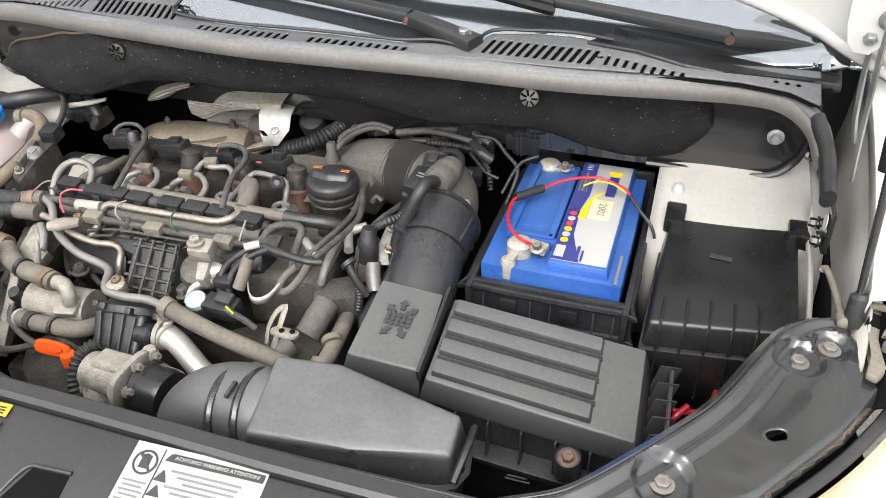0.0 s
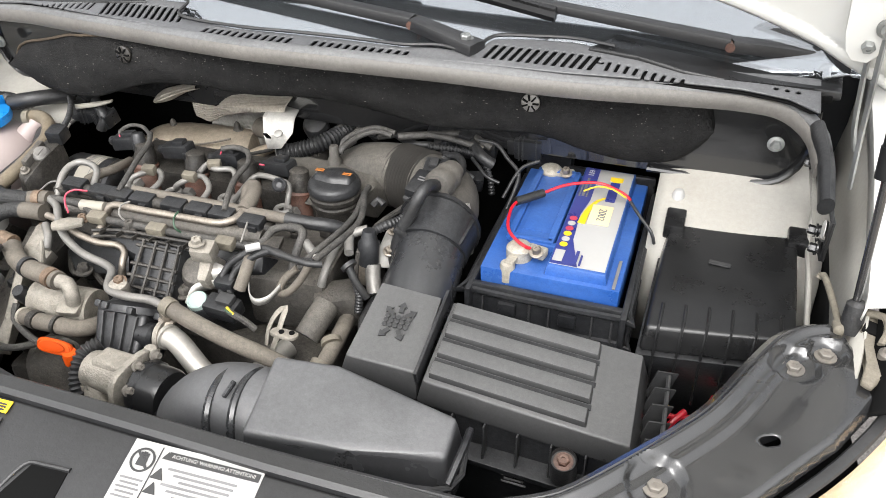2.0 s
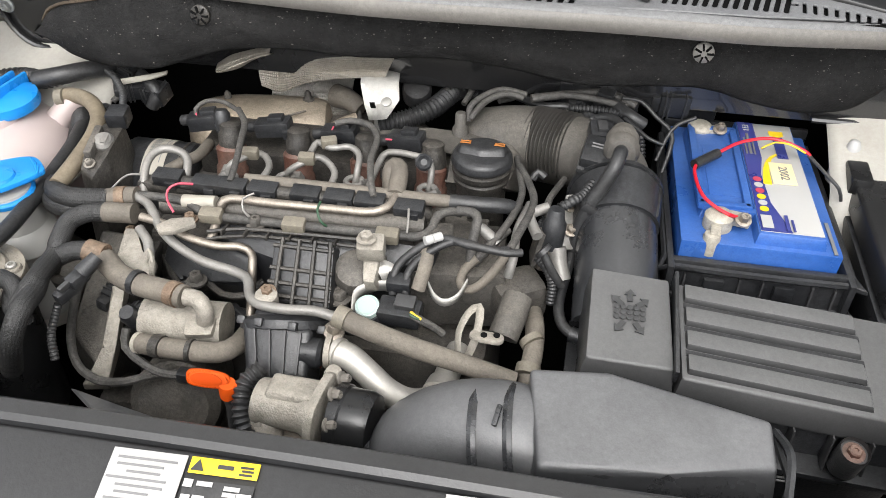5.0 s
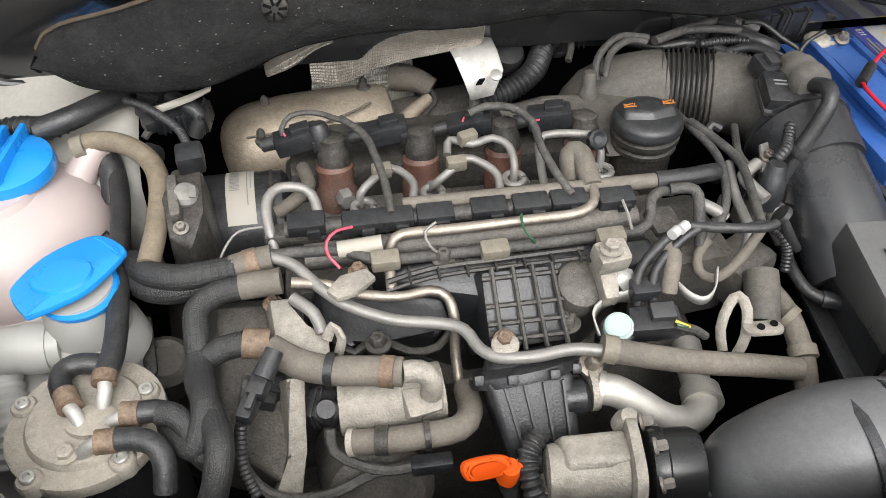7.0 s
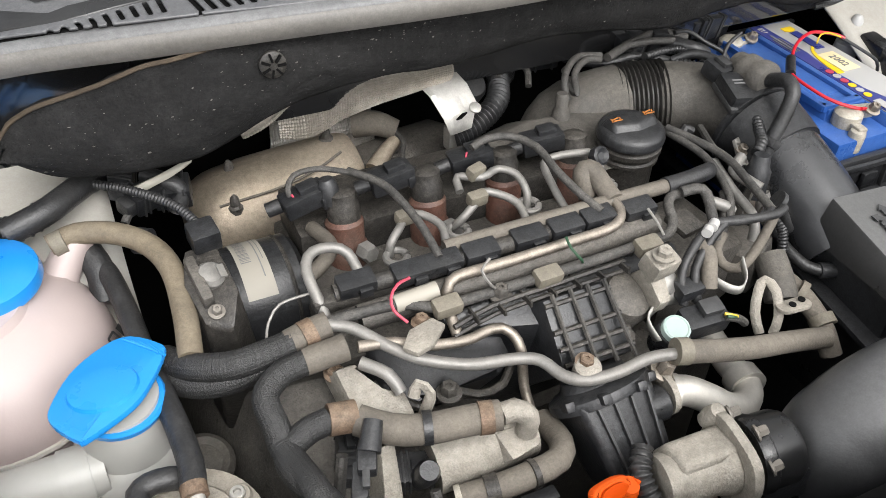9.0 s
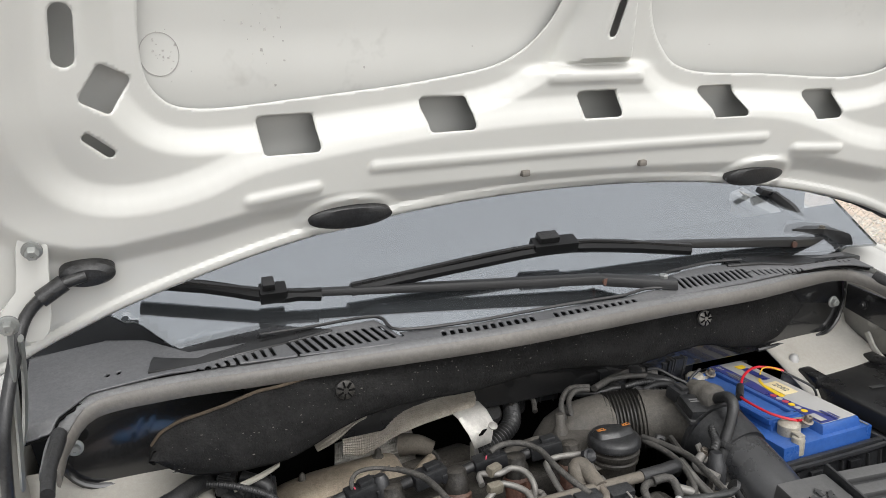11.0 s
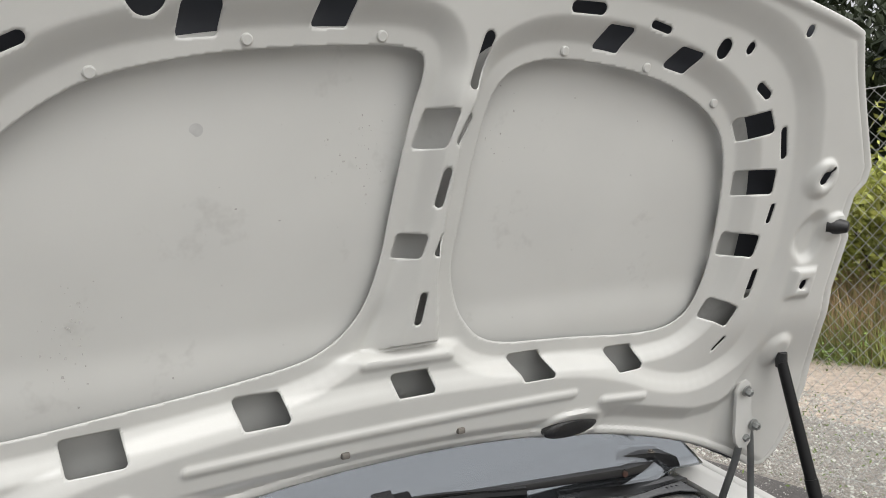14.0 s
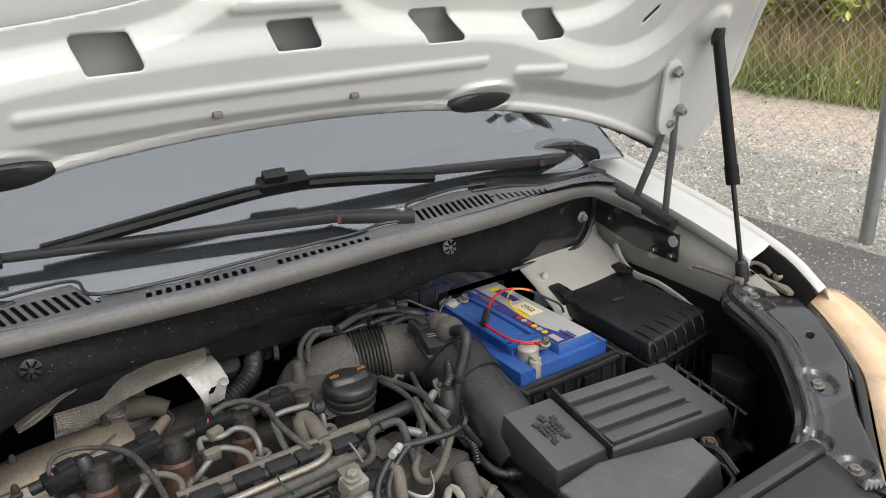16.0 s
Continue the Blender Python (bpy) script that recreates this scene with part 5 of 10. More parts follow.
st4 = part("black_sticker", prism([(0.015, 0.021), (0.068, 0.021), (0.068, -0.030), (0.015, -0.030)], PLATE2, 0.001, 0.0004), M_SATIN, front, "black sticker with white print")
bars([(0.0185, 0.0175, 0.007, 0.006), (0.031, 0.0180, 0.012, 0.0035), (0.052, 0.0165, 0.012, 0.0032), (0.062, 0.0125, 0.011, 0.003), (0.051, 0.0120, 0.010, 0.0032), (0.060, 0.0080, 0.013, 0.003), (0.0195, 0.006, 0.007, 0.006), (0.029, 0.0075, 0.009, 0.0035), (0.030, -0.001, 0.014, 0.0035), (0.036, -0.010, 0.015, 0.0035), (0.059, -0.010, 0.014, 0.0035)], PLATE2 @ Matrix.Translation((0, 0, 0.0006)), M_LABELW, st4, "white_print")


# ---- headlamp carrier plates ----
def carrier(s):
    c = 0.045
    p = thing("headlamp_carrier", (c + s * 0.62, 0.25, 0.80), "black pressed headlamp carrier plate with bolts and a raised bead", "carrier plate", "headlamp carriers")
    inner = [(0.405, 0.112), (0.455, 0.138), (0.497, 0.177), (0.562, 0.252), (0.60, 0.326), (0.626, 0.376), (0.650, 0.400), (0.672, 0.410)]
    outer = [(0.690, 0.400), (0.716, 0.36), (0.720, 0.318), (0.680, 0.250), (0.615, 0.170), (0.523, 0.098), (0.452, 0.032), (0.420, 0.008), (0.396, 0.020), (0.394, 0.060)]

    def zz(x, y):
        return 0.857 - min(0.024, 0.58 * max(0.0, 0.33 - y) ** 2) - 0.02 * max(0.0, x - 0.65)
    pts = inner + outer
    pts = [(c + s * x, y) for x, y in pts]
    holes = [slot((c + s * 0.619, 0.233), (c + s * 0.626, 0.236), 0.0055)]

    def place(q):
        X = np.abs(q[:, 0] - c)
        z = 0.857 - np.minimum(0.024, 0.58 * np.maximum(0, 0.33 - q[:, 1]) ** 2) - 0.02 * np.maximum(0, X - 0.65)
        for bx, by, r in ((0.642, 0.337, 0.026), (0.672, 0.365, 0.020), (0.534, 0.166, 0.028), (0.424, 0.098, 0.022), (0.417, 0.044, 0.022)):
            d = np.hypot(X - bx, q[:, 1] - by)
            z = z - 0.007 * (1 - step_up(d, r * 0.75, r))
        e = -sd_poly(q, pts)
        Q = np.stack([X, q[:, 1]], 1)
        inr = np.min([slot(a, b, 0.0)(Q) for a, b in zip(inner_fine, inner_fine[1:])], axis=0)
        z = z + 0.006 * np.exp(-((inr - 0.010) / 0.006) ** 2) + 0.0025 * np.exp(-((inr - 0.027) / 0.005) ** 2) - 0.010 * (1 - step_up(e, 0.0, 0.007))
        return np.stack([q[:, 0], q[:, 1], z], 1)
    inner_fine = [(v.x, v.y) for v in smooth_line([(x, y, 0) for x, y in inner], 0.012)]
    xs = [x for x, y in pts]
    thick(part("plate", sheet(np.arange(min(xs) - 0.008, max(xs) + 0.008, 0.0026), np.arange(0.01, 0.42, 0.0026), place, holes, lambda q: -sd_poly(q, pts)), M_GLOSS, p), 0.002)
    part("skirt", tube([(c + s * (x + 0.002), y - 0.001, zz(x, y) - 0.016) for x, y in inner], 0.009, 8, 0.01, flat=1.6, up=(0, 0, 1)), M_GLOSS, p)
    for bx, by in ((0.642, 0.337), (0.672, 0.365), (0.534, 0.166), (0.424, 0.098), (0.417, 0.044)):
        part("bolt", bolt((c + s * bx, by, zz(bx, by) - 0.007), 0.0072, 0.005), M_DULL, p, "dull steel bolt with washer")
    return p


carrier(1)
carrier(-1)


def headlamp(s):
    c = 0.045
    h = thing("headlamp", (c + s * 0.70, 0.10, 0.55), "headlamp with clear lens and amber indicator", "headlamp", "headlamps")
    top = [(0.748, 0.346, 0.856), (0.734, 0.298, 0.848), (0.694, 0.234, 0.840), (0.648, 0.177, 0.835), (0.611, 0.139, 0.832), (0.512, 0.066, 0.824), (0.43, 0.005, 0.816)]
    rows = []
    for dx, dz in ((0.0, 0.0), (0.030, 0.001), (0.066, -0.012), (0.096, -0.055), (0.104, -0.12), (0.098, -0.22)):
        rows.append([(c + s * (x + dx), y - 0.7 * dx, z + dz) for x, y, z in top])
    strip(rows, "lens", M_LENS, h, "clear outer lens", 0.003)
    strip([[(x - s * 0.002, y + 0.002, z - 0.005) for x, y, z in r] for r in rows], "reflector", M_AMBER, h, "warm amber reflector", 0.002)
    h.children[0].visible_shadow = False
    # Near-black box added below the carrier so that its hole stays dark.
    part("housing", frustum([(c + s * 0.44, 0.03, 0.79), (c + s * 0.60, 0.26, 0.80), (c + s * 0.70, 0.34, 0.81), (c + s * 0.72, 0.26, 0.79), (c + s * 0.56, 0.02, 0.77)],
                            [(c + s * 0.44, 0.03, 0.60), (c + s * 0.60, 0.26, 0.60), (c + s * 0.70, 0.34, 0.60), (c + s * 0.72, 0.26, 0.60), (c + s * 0.56, 0.02, 0.60)], 0.01), M_DARK, h, "black lamp housing added to keep the plate's hole dark")
    part("gasket", tube([(c + s * (x - 0.010), y + 0.008, z - 0.004) for x, y, z in top], 0.006, 8, 0.02, flat=0.5, up=(0, 0, 1)), M_PANEL, h, "grey rubber gasket")
    if s > 0:
        part("rear_cover", frustum([(0.640, 0.372, 0.742), (0.690, 0.412, 0.742), (0.722, 0.372, 0.738), (0.690, 0.318, 0.734), (0.662, 0.325, 0.736)], [(0.632, 0.362, 0.60), (0.690, 0.416, 0.60), (0.730, 0.372, 0.60), (0.692, 0.31, 0.60), (0.655, 0.315, 0.60)], 0.008), M_PLASTIC, h, "black rear lamp cover")
        part("rear_clip", tube([(0.640, 0.366, 0.715), (0.690, 0.408, 0.716)], 0.004, 8), M_SATIN, h)
    return h


headlamp(1)
headlamp(-1)

# ---- air filter box ----
air = thing("air_filter_box", (0.39, 0.33, 0.60), "black plastic air filter box with ribbed lid", "air filter box")
part("small_lid", frustum([(0.233, 0.386, 0.812), (0.311, 0.381, 0.811), (0.316, 0.280, 0.785), (0.232, 0.279, 0.789)],
                          [(0.226, 0.390, 0.76), (0.314, 0.390, 0.76), (0.319, 0.270, 0.752), (0.224, 0.270, 0.758)], 0.003), M_AIRBOX, air)
part("ribbed_lid", frustum([(0.322, 0.389, 0.801), (0.546, 0.389, 0.781), (0.551, 0.274, 0.757), (0.324, 0.276, 0.780)],
                           [(0.318, 0.396, 0.76), (0.556, 0.396, 0.742), (0.562, 0.266, 0.728), (0.318, 0.268, 0.752)], 0.003), M_AIRBOX, air)
for k in range(4):
    f0, f1 = 0.02 + 0.25 * k, 0.212 + 0.25 * k
    def top_at(u, w):
        a = V(0.322, 0.389, 0.801).lerp(V(0.546, 0.389, 0.781), u)
        b = V(0.324, 0.276, 0.780).lerp(V(0.551, 0.274, 0.757), u)
        return a.lerp(b, w)
    u1 = 0.80
    low_q = [top_at(0.02, f0), top_at(u1, f0), top_at(u1, f1), top_at(0.02, f1)]
    tops = [top_at(0.025, f0 + 0.015), top_at(u1 - 0.015, f0 + 0.015), top_at(u1 - 0.015, f1 - 0.02), top_at(0.025, f1 - 0.02)]
    if k < 3:
        # Darker strip laid in each groove: the shade between ribs as colour.
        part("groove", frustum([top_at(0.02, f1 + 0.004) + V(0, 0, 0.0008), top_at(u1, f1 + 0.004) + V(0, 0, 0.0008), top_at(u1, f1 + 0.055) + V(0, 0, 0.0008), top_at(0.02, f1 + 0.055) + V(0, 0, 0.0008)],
                               [top_at(0.02, f1) - V(0, 0, 0.006), top_at(u1, f1) - V(0, 0, 0.006), top_at(u1, f1 + 0.08) - V(0, 0, 0.006), top_at(0.02, f1 + 0.08) - V(0, 0, 0.006)], 0.0), M_PLASTIC, air, "dark strip, shade put between the ribs")
    part("rib", frustum([p + V(0, 0, 0.006) for p in tops], [p - V(0, 0, 0.004) for p in low_q], 0.0022), M_AIRBOX, air)
part("seam", box((0.3175, 0.330, 0.797), (0.004, 0.118, 0.02), (14.5, 0, 0), 0.001), M_PLASTIC, air)
lower = frustum([(0.232, 0.392, 0.760), (0.551, 0.394, 0.742), (0.556, 0.273, 0.730), (0.230, 0.277, 0.758)], [(0.25, 0.38, 0.56), (0.53, 0.38, 0.56), (0.54, 0.275, 0.56), (0.25, 0.28, 0.56)], 0.004)
part("lower_case", lower, M_PLASTIC, air)
part("flange", frustum([(0.218, 0.400, 0.722), (0.566, 0.402, 0.716), (0.578, 0.248, 0.690), (0.214, 0.258, 0.705)], [(0.218, 0.400, 0.714), (0.566, 0.402, 0.708), (0.578, 0.248, 0.682), (0.214, 0.258, 0.697)], 0.002), M_PLASTIC, air)
for k in range(9):
    x = 0.25 + 0.037 * k
    part("rib_tooth", box((x, 0.268, 0.733 - 0.0030 * k), (0.0020, 0.016, 0.048), (-4, 0, 0), 0.0005), M_SATIN, air)
for k in range(6):
    y = 0.272 + 0.022 * k
    part("edge_web", box((0.570, y, 0.728 + 0.004 * k), (0.026, 0.0022, 0.040), (0, 18, 26), 0.0004), M_SATIN, air, "triangular web")
part("edge_rail", tube([(0.582, 0.262, 0.738), (0.580, 0.32, 0.750), (0.577, 0.388, 0.762)], 0.0028, 6, 0.03), M_SATIN, air)
lug = part("mount_lug", lathe([(0.0145, -0.03), (0.0145, 0.004), (0.0135, 0.006), (0.0125, 0.001), (0.009, 0.001)], (0.488, 0.252, 0.735), (0, -0.25, 1), 22), M_RUBBER, air, "rubber mounting lug")
part("bolt", bolt((0.488, 0.252, 0.735), 0.007, 0.006, (0, -0.25, 1)), M_RUST, lug, "rusty bolt")
bars([(0.0, 0.004 - 0.005 * k, 0.028 - 0.006 * (k % 2), 0.0022) for k in range(5)], Matrix.Translation((0.435, 0.2585, 0.690)) @ pose(0, 0, 0, 82, 0, 0), M_GREY, air, "moulded_print")
SM = Matrix.Translation((0.272, 0.334, 0.8018)) @ pose(0, 0, 0, 13.6, 0.5, 0)
for k in range(5):
    for j in range(3):
        part("emblem_dot", lathe([(0.0030, 0), (0.0030, 0.0010), (0.0020, 0.0012)], SM @ V(-0.013 + 0.0065 * k, -0.006 + 0.006 * j, 0), SM.to_3x3() @ V(0, 0, 1), 10), M_SATIN, air)
for a in (40, 140, 90, 235, 305):
    r = 0.0165
    part("emblem_arrow", prism([(-0.007, 0.0028), (0.001, 0.0028), (0.001, 0.0058), (0.008, 0.0), (0.001, -0.0058), (0.001, -0.0028), (-0.007, -0.0028)], SM @ pose(r * math.cos(radians(a)), 1.25 * r * math.sin(radians(a)), 0.0008, 0, 0, a), 0.0014, 0), M_SATIN, air, smooth=False)

# ---- intake snorkel at the front ----
duct = thing("intake_duct", (0.2, 0.15, 0.70), "matt black air intake duct with a round elbow", "intake duct")
part("snorkel", frustum([(0.180, 0.222, 0.824), (0.250, 0.230, 0.824), (0.388, 0.207, 0.815), (0.390, 0.165, 0.803), (0.300, 0.142, 0.808), (0.196, 0.124, 0.815)],
                        [(0.180, 0.236, 0.76), (0.250, 0.245, 0.76), (0.396, 0.222, 0.74), (0.398, 0.150, 0.735), (0.300, 0.130, 0.745), (0.190, 0.116, 0.76)], 0.007, seg=3), M_SNORKEL, duct)
part("snorkel_seam", tube([(0.196, 0.121, 0.792), (0.30, 0.131, 0.786), (0.398, 0.150, 0.780), (0.397, 0.212, 0.790)], 0.0032, 6, 0.02), M_SATIN, duct)
part("end_rim", tube([(0.398, 0.146, 0.79), (0.402, 0.18, 0.803), (0.398, 0.216, 0.79)], 0.004, 6), M_PLASTIC, duct)
part("elbow", tube([(0.206, 0.180, 0.758), (0.170, 0.184, 0.767), (0.132, 0.188, 0.758), (0.100, 0.191, 0.734), (0.087, 0.192, 0.70), (0.085, 0.192, 0.55)], 0.0520, 40, 0.006, flat=1.0), M_SNORKEL, duct)
for x in (0.146, 0.176):
    part("band", lathe([(0.0518, -0.004), (0.0533, 0.0), (0.0518, 0.004)], (x, 0.181, 0.769 - max(0.0, 0.168 - x) * 0.25), (1, 0.02, 0.2), 40), M_ELBOW, duct)
part("clip", box((0.158, 0.166, 0.8195), (0.005, 0.020, 0.005), (18, -8, -12), 0.002), M_ELBOW, duct)

# ---- intake pipe, bellows and sensor ----
pipe = thing("intake_pipe", (0.25, 0.5, 0.65), "black intake pipe with ribbed rubber bellows", "intake pipe")
part("lower_pipe", tube([(0.264, 0.375, 0.742), (0.262, 0.44, 0.775), (0.258, 0.495, 0.798)], 0.046, 36, 0.02), M_ELBOW, pipe)
part("collar", tube([(0.258, 0.482, 0.794), (0.257, 0.505, 0.801), (0.256, 0.528, 0.806)], 0.053, 30, ends=(0.0495, 0.054)), M_PLASTIC, pipe, "dark collar")
part("collar_rim", lathe([(0.050, -0.004), (0.0565, -0.003), (0.0565, 0.003), (0.050, 0.004)], (0.2555, 0.530, 0.8065), (0, 1, 0.15), 32), M_PLASTIC, pipe)
part("flange_block", box((0.284, 0.505, 0.812), (0.034, 0.050, 0.040), (12, 18, -2), 0.006), M_PLASTIC, pipe, "square-cornered black flange")
part("bend", tube([(0.2555, 0.527, 0.806), (0.252, 0.566, 0.808), (0.236, 0.606, 0.806), (0.202, 0.634, 0.802)], 0.045, 28, 0.008), M_COVER, pipe, "dusty tan pipe bend")
part("bellows", lathe([(r, -0.031 + 0.0055 * k + h) for k in range(11) for r, h in ((0.0430, 0.0), (0.0430, 0.0014), (0.0478, 0.0024), (0.0492, 0.0032), (0.0478, 0.0040), (0.0430, 0.0050))], (0.1765, 0.6435, 0.7985), (0.93, -0.36, 0.09), 44), M_BELLOWS, pipe, "ribbed black rubber bellows")
part("upper_pipe", tube([(0.152, 0.652, 0.796), (0.12, 0.656, 0.792), (0.085, 0.66, 0.780), (0.070, 0.668, 0.74)], 0.048, 28, 0.012), M_COVER, pipe, "dusty tan inlet pipe")
sensor = part("sensor_body", box((0.236, 0.542, 0.853), (0.050, 0.044, 0.020), (14, 5, -8), 0.005), M_PLASTIC, pipe, "black air sensor with small print")
part("sensor_rim", box((0.236, 0.542, 0.845), (0.054, 0.048, 0.008), (14, 5, -8), 0.003), M_SATIN, sensor)
part("sensor_plug", box((0.232, 0.580, 0.860), (0.030, 0.030, 0.020), (10, 4, 8), 0.004), M_PLASTIC, sensor)
part("plug_tab", box((0.232, 0.578, 0.872), (0.012, 0.018, 0.006), (10, 4, 8), 0.002), M_SATIN, sensor)
bars([(-0.008, 0.004, 0.014, 0.002), (0.008, 0.004, 0.010, 0.002), (-0.006, -0.001, 0.018, 0.002), (0.009, -0.006, 0.010, 0.002)], Matrix.Translation((0.236, 0.542, 0.8634)) @ pose(0, 0, 0, 14, 5, -8), M_GREY, sensor, "small_print")
part("breather_cup", lathe([(0.016, -0.020), (0.0165, -0.006), (0.0195, -0.004), (0.0195, 0.004), (0.018, 0.006), (0.018, 0.016), (0.0205, 0.018), (0.0205, 0.028), (0.016, 0.034), (0.008, 0.036)], (0.256, 0.560, 0.864), (-0.05, -1, 0.10), 22), M_COVER, pipe, "dusty breather cup")
part("breather_elbow", tube([(0.2535, 0.530, 0.868), (0.252, 0.508, 0.880), (0.250, 0.496, 0.883), (0.246, 0.484, 0.876), (0.236, 0.478, 0.852), (0.224, 0.474, 0.828), (0.216, 0.470, 0.800), (0.213, 0.462, 0.768)], 0.0080, 14), M_RUBBER, pipe, "rubber breather hose")
part("breather_tie", box((0.224, 0.474, 0.828), (0.020, 0.019, 0.010), (0, 35, 10), 0.003), M_RUBBER, pipe)
part("breather_tail", tube([(0.213, 0.462, 0.770), (0.208, 0.432, 0.757), (0.204, 0.405, 0.750), (0.204, 0.384, 0.746), (0.210, 0.368, 0.741), (0.221, 0.358, 0.739)], 0.0062, 12), M_RUBBER, pipe, "thin ribbed breather tail")
part("breather_nipple", tube([(0.219, 0.359, 0.739), (0.246, 0.350, 0.737)], 0.0085, 12), M_PLASTIC, pipe)
part("clamp", tube([(0.290, 0.54, 0.84), (0.30, 0.535, 0.80), (0.298, 0.53, 0.77)], 0.004, 8), M_BRIGHT, pipe, "steel clamp")

# ---- battery ----
battery = thing("car_battery", (0.4175, 0.589, 0.62), "blue car battery with white and navy label", "car battery")
part("case", frustum([(0.330, 0.728, 0.800), (0.505, 0.728, 0.800), (0.505, 0.468, 0.800), (0.330, 0.468, 0.800)], [(0.334, 0.724, 0.625), (0.501, 0.724, 0.625), (0.501, 0.472, 0.625), (0.334, 0.472, 0.625)], 0.004), M_BLUE, battery)
part("label_block", frustum([(0.413, 0.730, 0.8135), (0.485, 0.730, 0.8135), (0.485, 0.478, 0.8135), (0.413, 0.478, 0.8135)], [(0.410, 0.730, 0.796), (0.488, 0.730, 0.796), (0.488, 0.474, 0.796), (0.410, 0.474, 0.796)], 0.002), M_BLUE, battery)
part("handle_block", frustum([(0.348, 0.705, 0.812), (0.411, 0.705, 0.812), (0.411, 0.520, 0.812), (0.356, 0.520, 0.812)], [(0.345, 0.708, 0.797), (0.411, 0.708, 0.797), (0.411, 0.515, 0.797), (0.352, 0.515, 0.797)], 0.002), M_BLUE, battery)
part("recess", box((0.385, 0.605, 0.8115), (0.040, 0.115, 0.003), (0, 0, 0), 0.001), M_BLUE, battery, "dusty recess")
for bx, by, sx, sy in ((0.3535, 0.612, 0.009, 0.182), (0.4065, 0.612, 0.009, 0.182), (0.380, 0.524, 0.060, 0.010), (0.380, 0.700, 0.060, 0.010)):
    part("handle_bar", box((bx, by, 0.8135), (sx, sy, 0.009), bevel=0.002), M_BLUE, battery)
part("front_step", box((0.386, 0.521, 0.806), (0.060, 0.010, 0.016), bevel=0.002), M_BLUE, battery)
LB = Matrix.Translation((0.449, 0.598, 0.8140))
lab = part("label", prism([(-0.034, 0.128), (0.034, 0.128), (0.034, -0.116), (-0.034, -0.116)], LB @ Matrix.Translation((0, 0, 0.0008)), 0.001, 0.0003), M_LABELW, battery, "glossy white label")
LB2 = LB @ Matrix.Translation((0, 0, 0.0016))
part("navy_band", prism([(-0.034, 0.128), (-0.014, 0.128), (-0.013, 0.04), (-0.019, 0.0), (-0.016, -0.06), (0.0, -0.116), (-0.034, -0.116)], LB2, 0.0007, 0), M_NAVY, lab, smooth=False)
part("yellow_swoosh", tube([LB2 @ V(0.012, 0.055, 0), LB2 @ V(-0.002, 0.042, 0), LB2 @ V(-0.011, 0.015, 0), LB2 @ V(-0.014, -0.02, 0)], 0.0045, 6, flat=0.12, up=(0, 0, 1), ends=(0.0015, 0.006)), M_YELLOW, lab)
part("cream_sticker", prism([(-0.009, 0.030), (0.019, 0.030), (0.019, -0.018), (-0.009, -0.018)], LB2 @ Matrix.Translation((0.002, 0, 0.0006)), 0.0008, 0.0002), M_CREAM, lab)
words("2002", 0.015, LB2 @ Matrix.Translation((0.008, 0.006, 0.0010)) @ pose(0, 0, 0, 0, 0, -90), M_GREY, lab)
words("E11", 0.011, LB2 @ Matrix.Translation((-0.025, 0.112, 0.0008)) @ pose(0, 0, 0, 0, 0, -90), M_LABELW, lab)
bars([(-0.025, 0.072, 0.0035, 0.05), (-0.020, 0.066, 0.002, 0.04), (-0.030, 0.066, 0.002, 0.04)], LB2 @ Matrix.Translation((0, 0, 0.0003)), M_GREY, lab, "print")
bars([(0.013, 0.068, 0.013, 0.052)], LB2, M_NAVY, lab, "brand_bar")
part("brand_mark", prism([(0.004, 0.110), (0.022, 0.110), (0.022, 0.100), (0.013, 0.094), (0.004, 0.100)], LB2, 0.0006, 0), M_YELLOW, lab, smooth=False)
bars([(-0.026, -0.100, 0.012, 0.024)], LB2 @ Matrix.Translation((0, 0, 0.0008)), M_LABELW, lab, "white_field")
bars([(-0.004, -0.100, 0.004, 0.03), (0.002, -0.104, 0.0025, 0.022)], LB2 @ Matrix.Translation((0, 0, 0.0010)), M_NAVY, lab, "print")
for k in range(6):
    part("warning_dot", lathe([(0.0052, 0), (0.0052, 0.0005)], LB2 @ V(-0.0255, -0.012 - 0.0125 * k, 0.0004), n=14), (M_PINK, M_LABELW, M_PINK, M_YELLOW, M_LABELW, M_YELLOW)[k], lab, smooth=False)
for y, s in ((0.705, 1), (0.502, -1)):
    x = 0.372 if s < 0 else 0.366
    post = part("terminal_clamp", lathe([(0.0165, -0.006), (0.0165, 0.012), (0.013, 0.016), (0.009, 0.017)], (x, y, 0.803), n=20), M_TERM, battery, "pale battery terminal clamp")
    box_bm = box((x + 0.022, y - 0.002 * s, 0.811), (0.026, 0.016, 0.012), (0, 0, 12 * s), 0.003)
    part("clamp_arm", box_bm, M_TERM, post)
    part("clamp_nut", bolt((x + 0.024, y - 0.010, 0.818), 0.006, 0.008, (0, -0.4, 1)), M_STEEL, post)
part("vent_cap", lathe([(0.009, -0.022), (0.0098, 0.0), (0.0085, 0.004), (0.005, 0.005)], (0.364, 0.476, 0.803), n=18), M_TERM, battery, "pale vent cap")
part("vent_bridge", box((0.368, 0.486, 0.808), (0.012, 0.03, 0.006), (0, 0, -8), 0.002), M_TERM, battery)
bars([(0, 0, 0.004, 0.06)], Matrix.Translation((0.4965, 0.50, 0.8008)), M_GREY, battery, "moulded_print")

tray = thing("battery_tray", (0.4175, 0.589, 0.55), "black ribbed plastic battery box round the battery", "battery tray")
part("front_wall", box((0.4175, 0.454, 0.715), (0.192, 0.010, 0.135), (-4, 0, 0), 0.003), M_PLASTIC, tray)
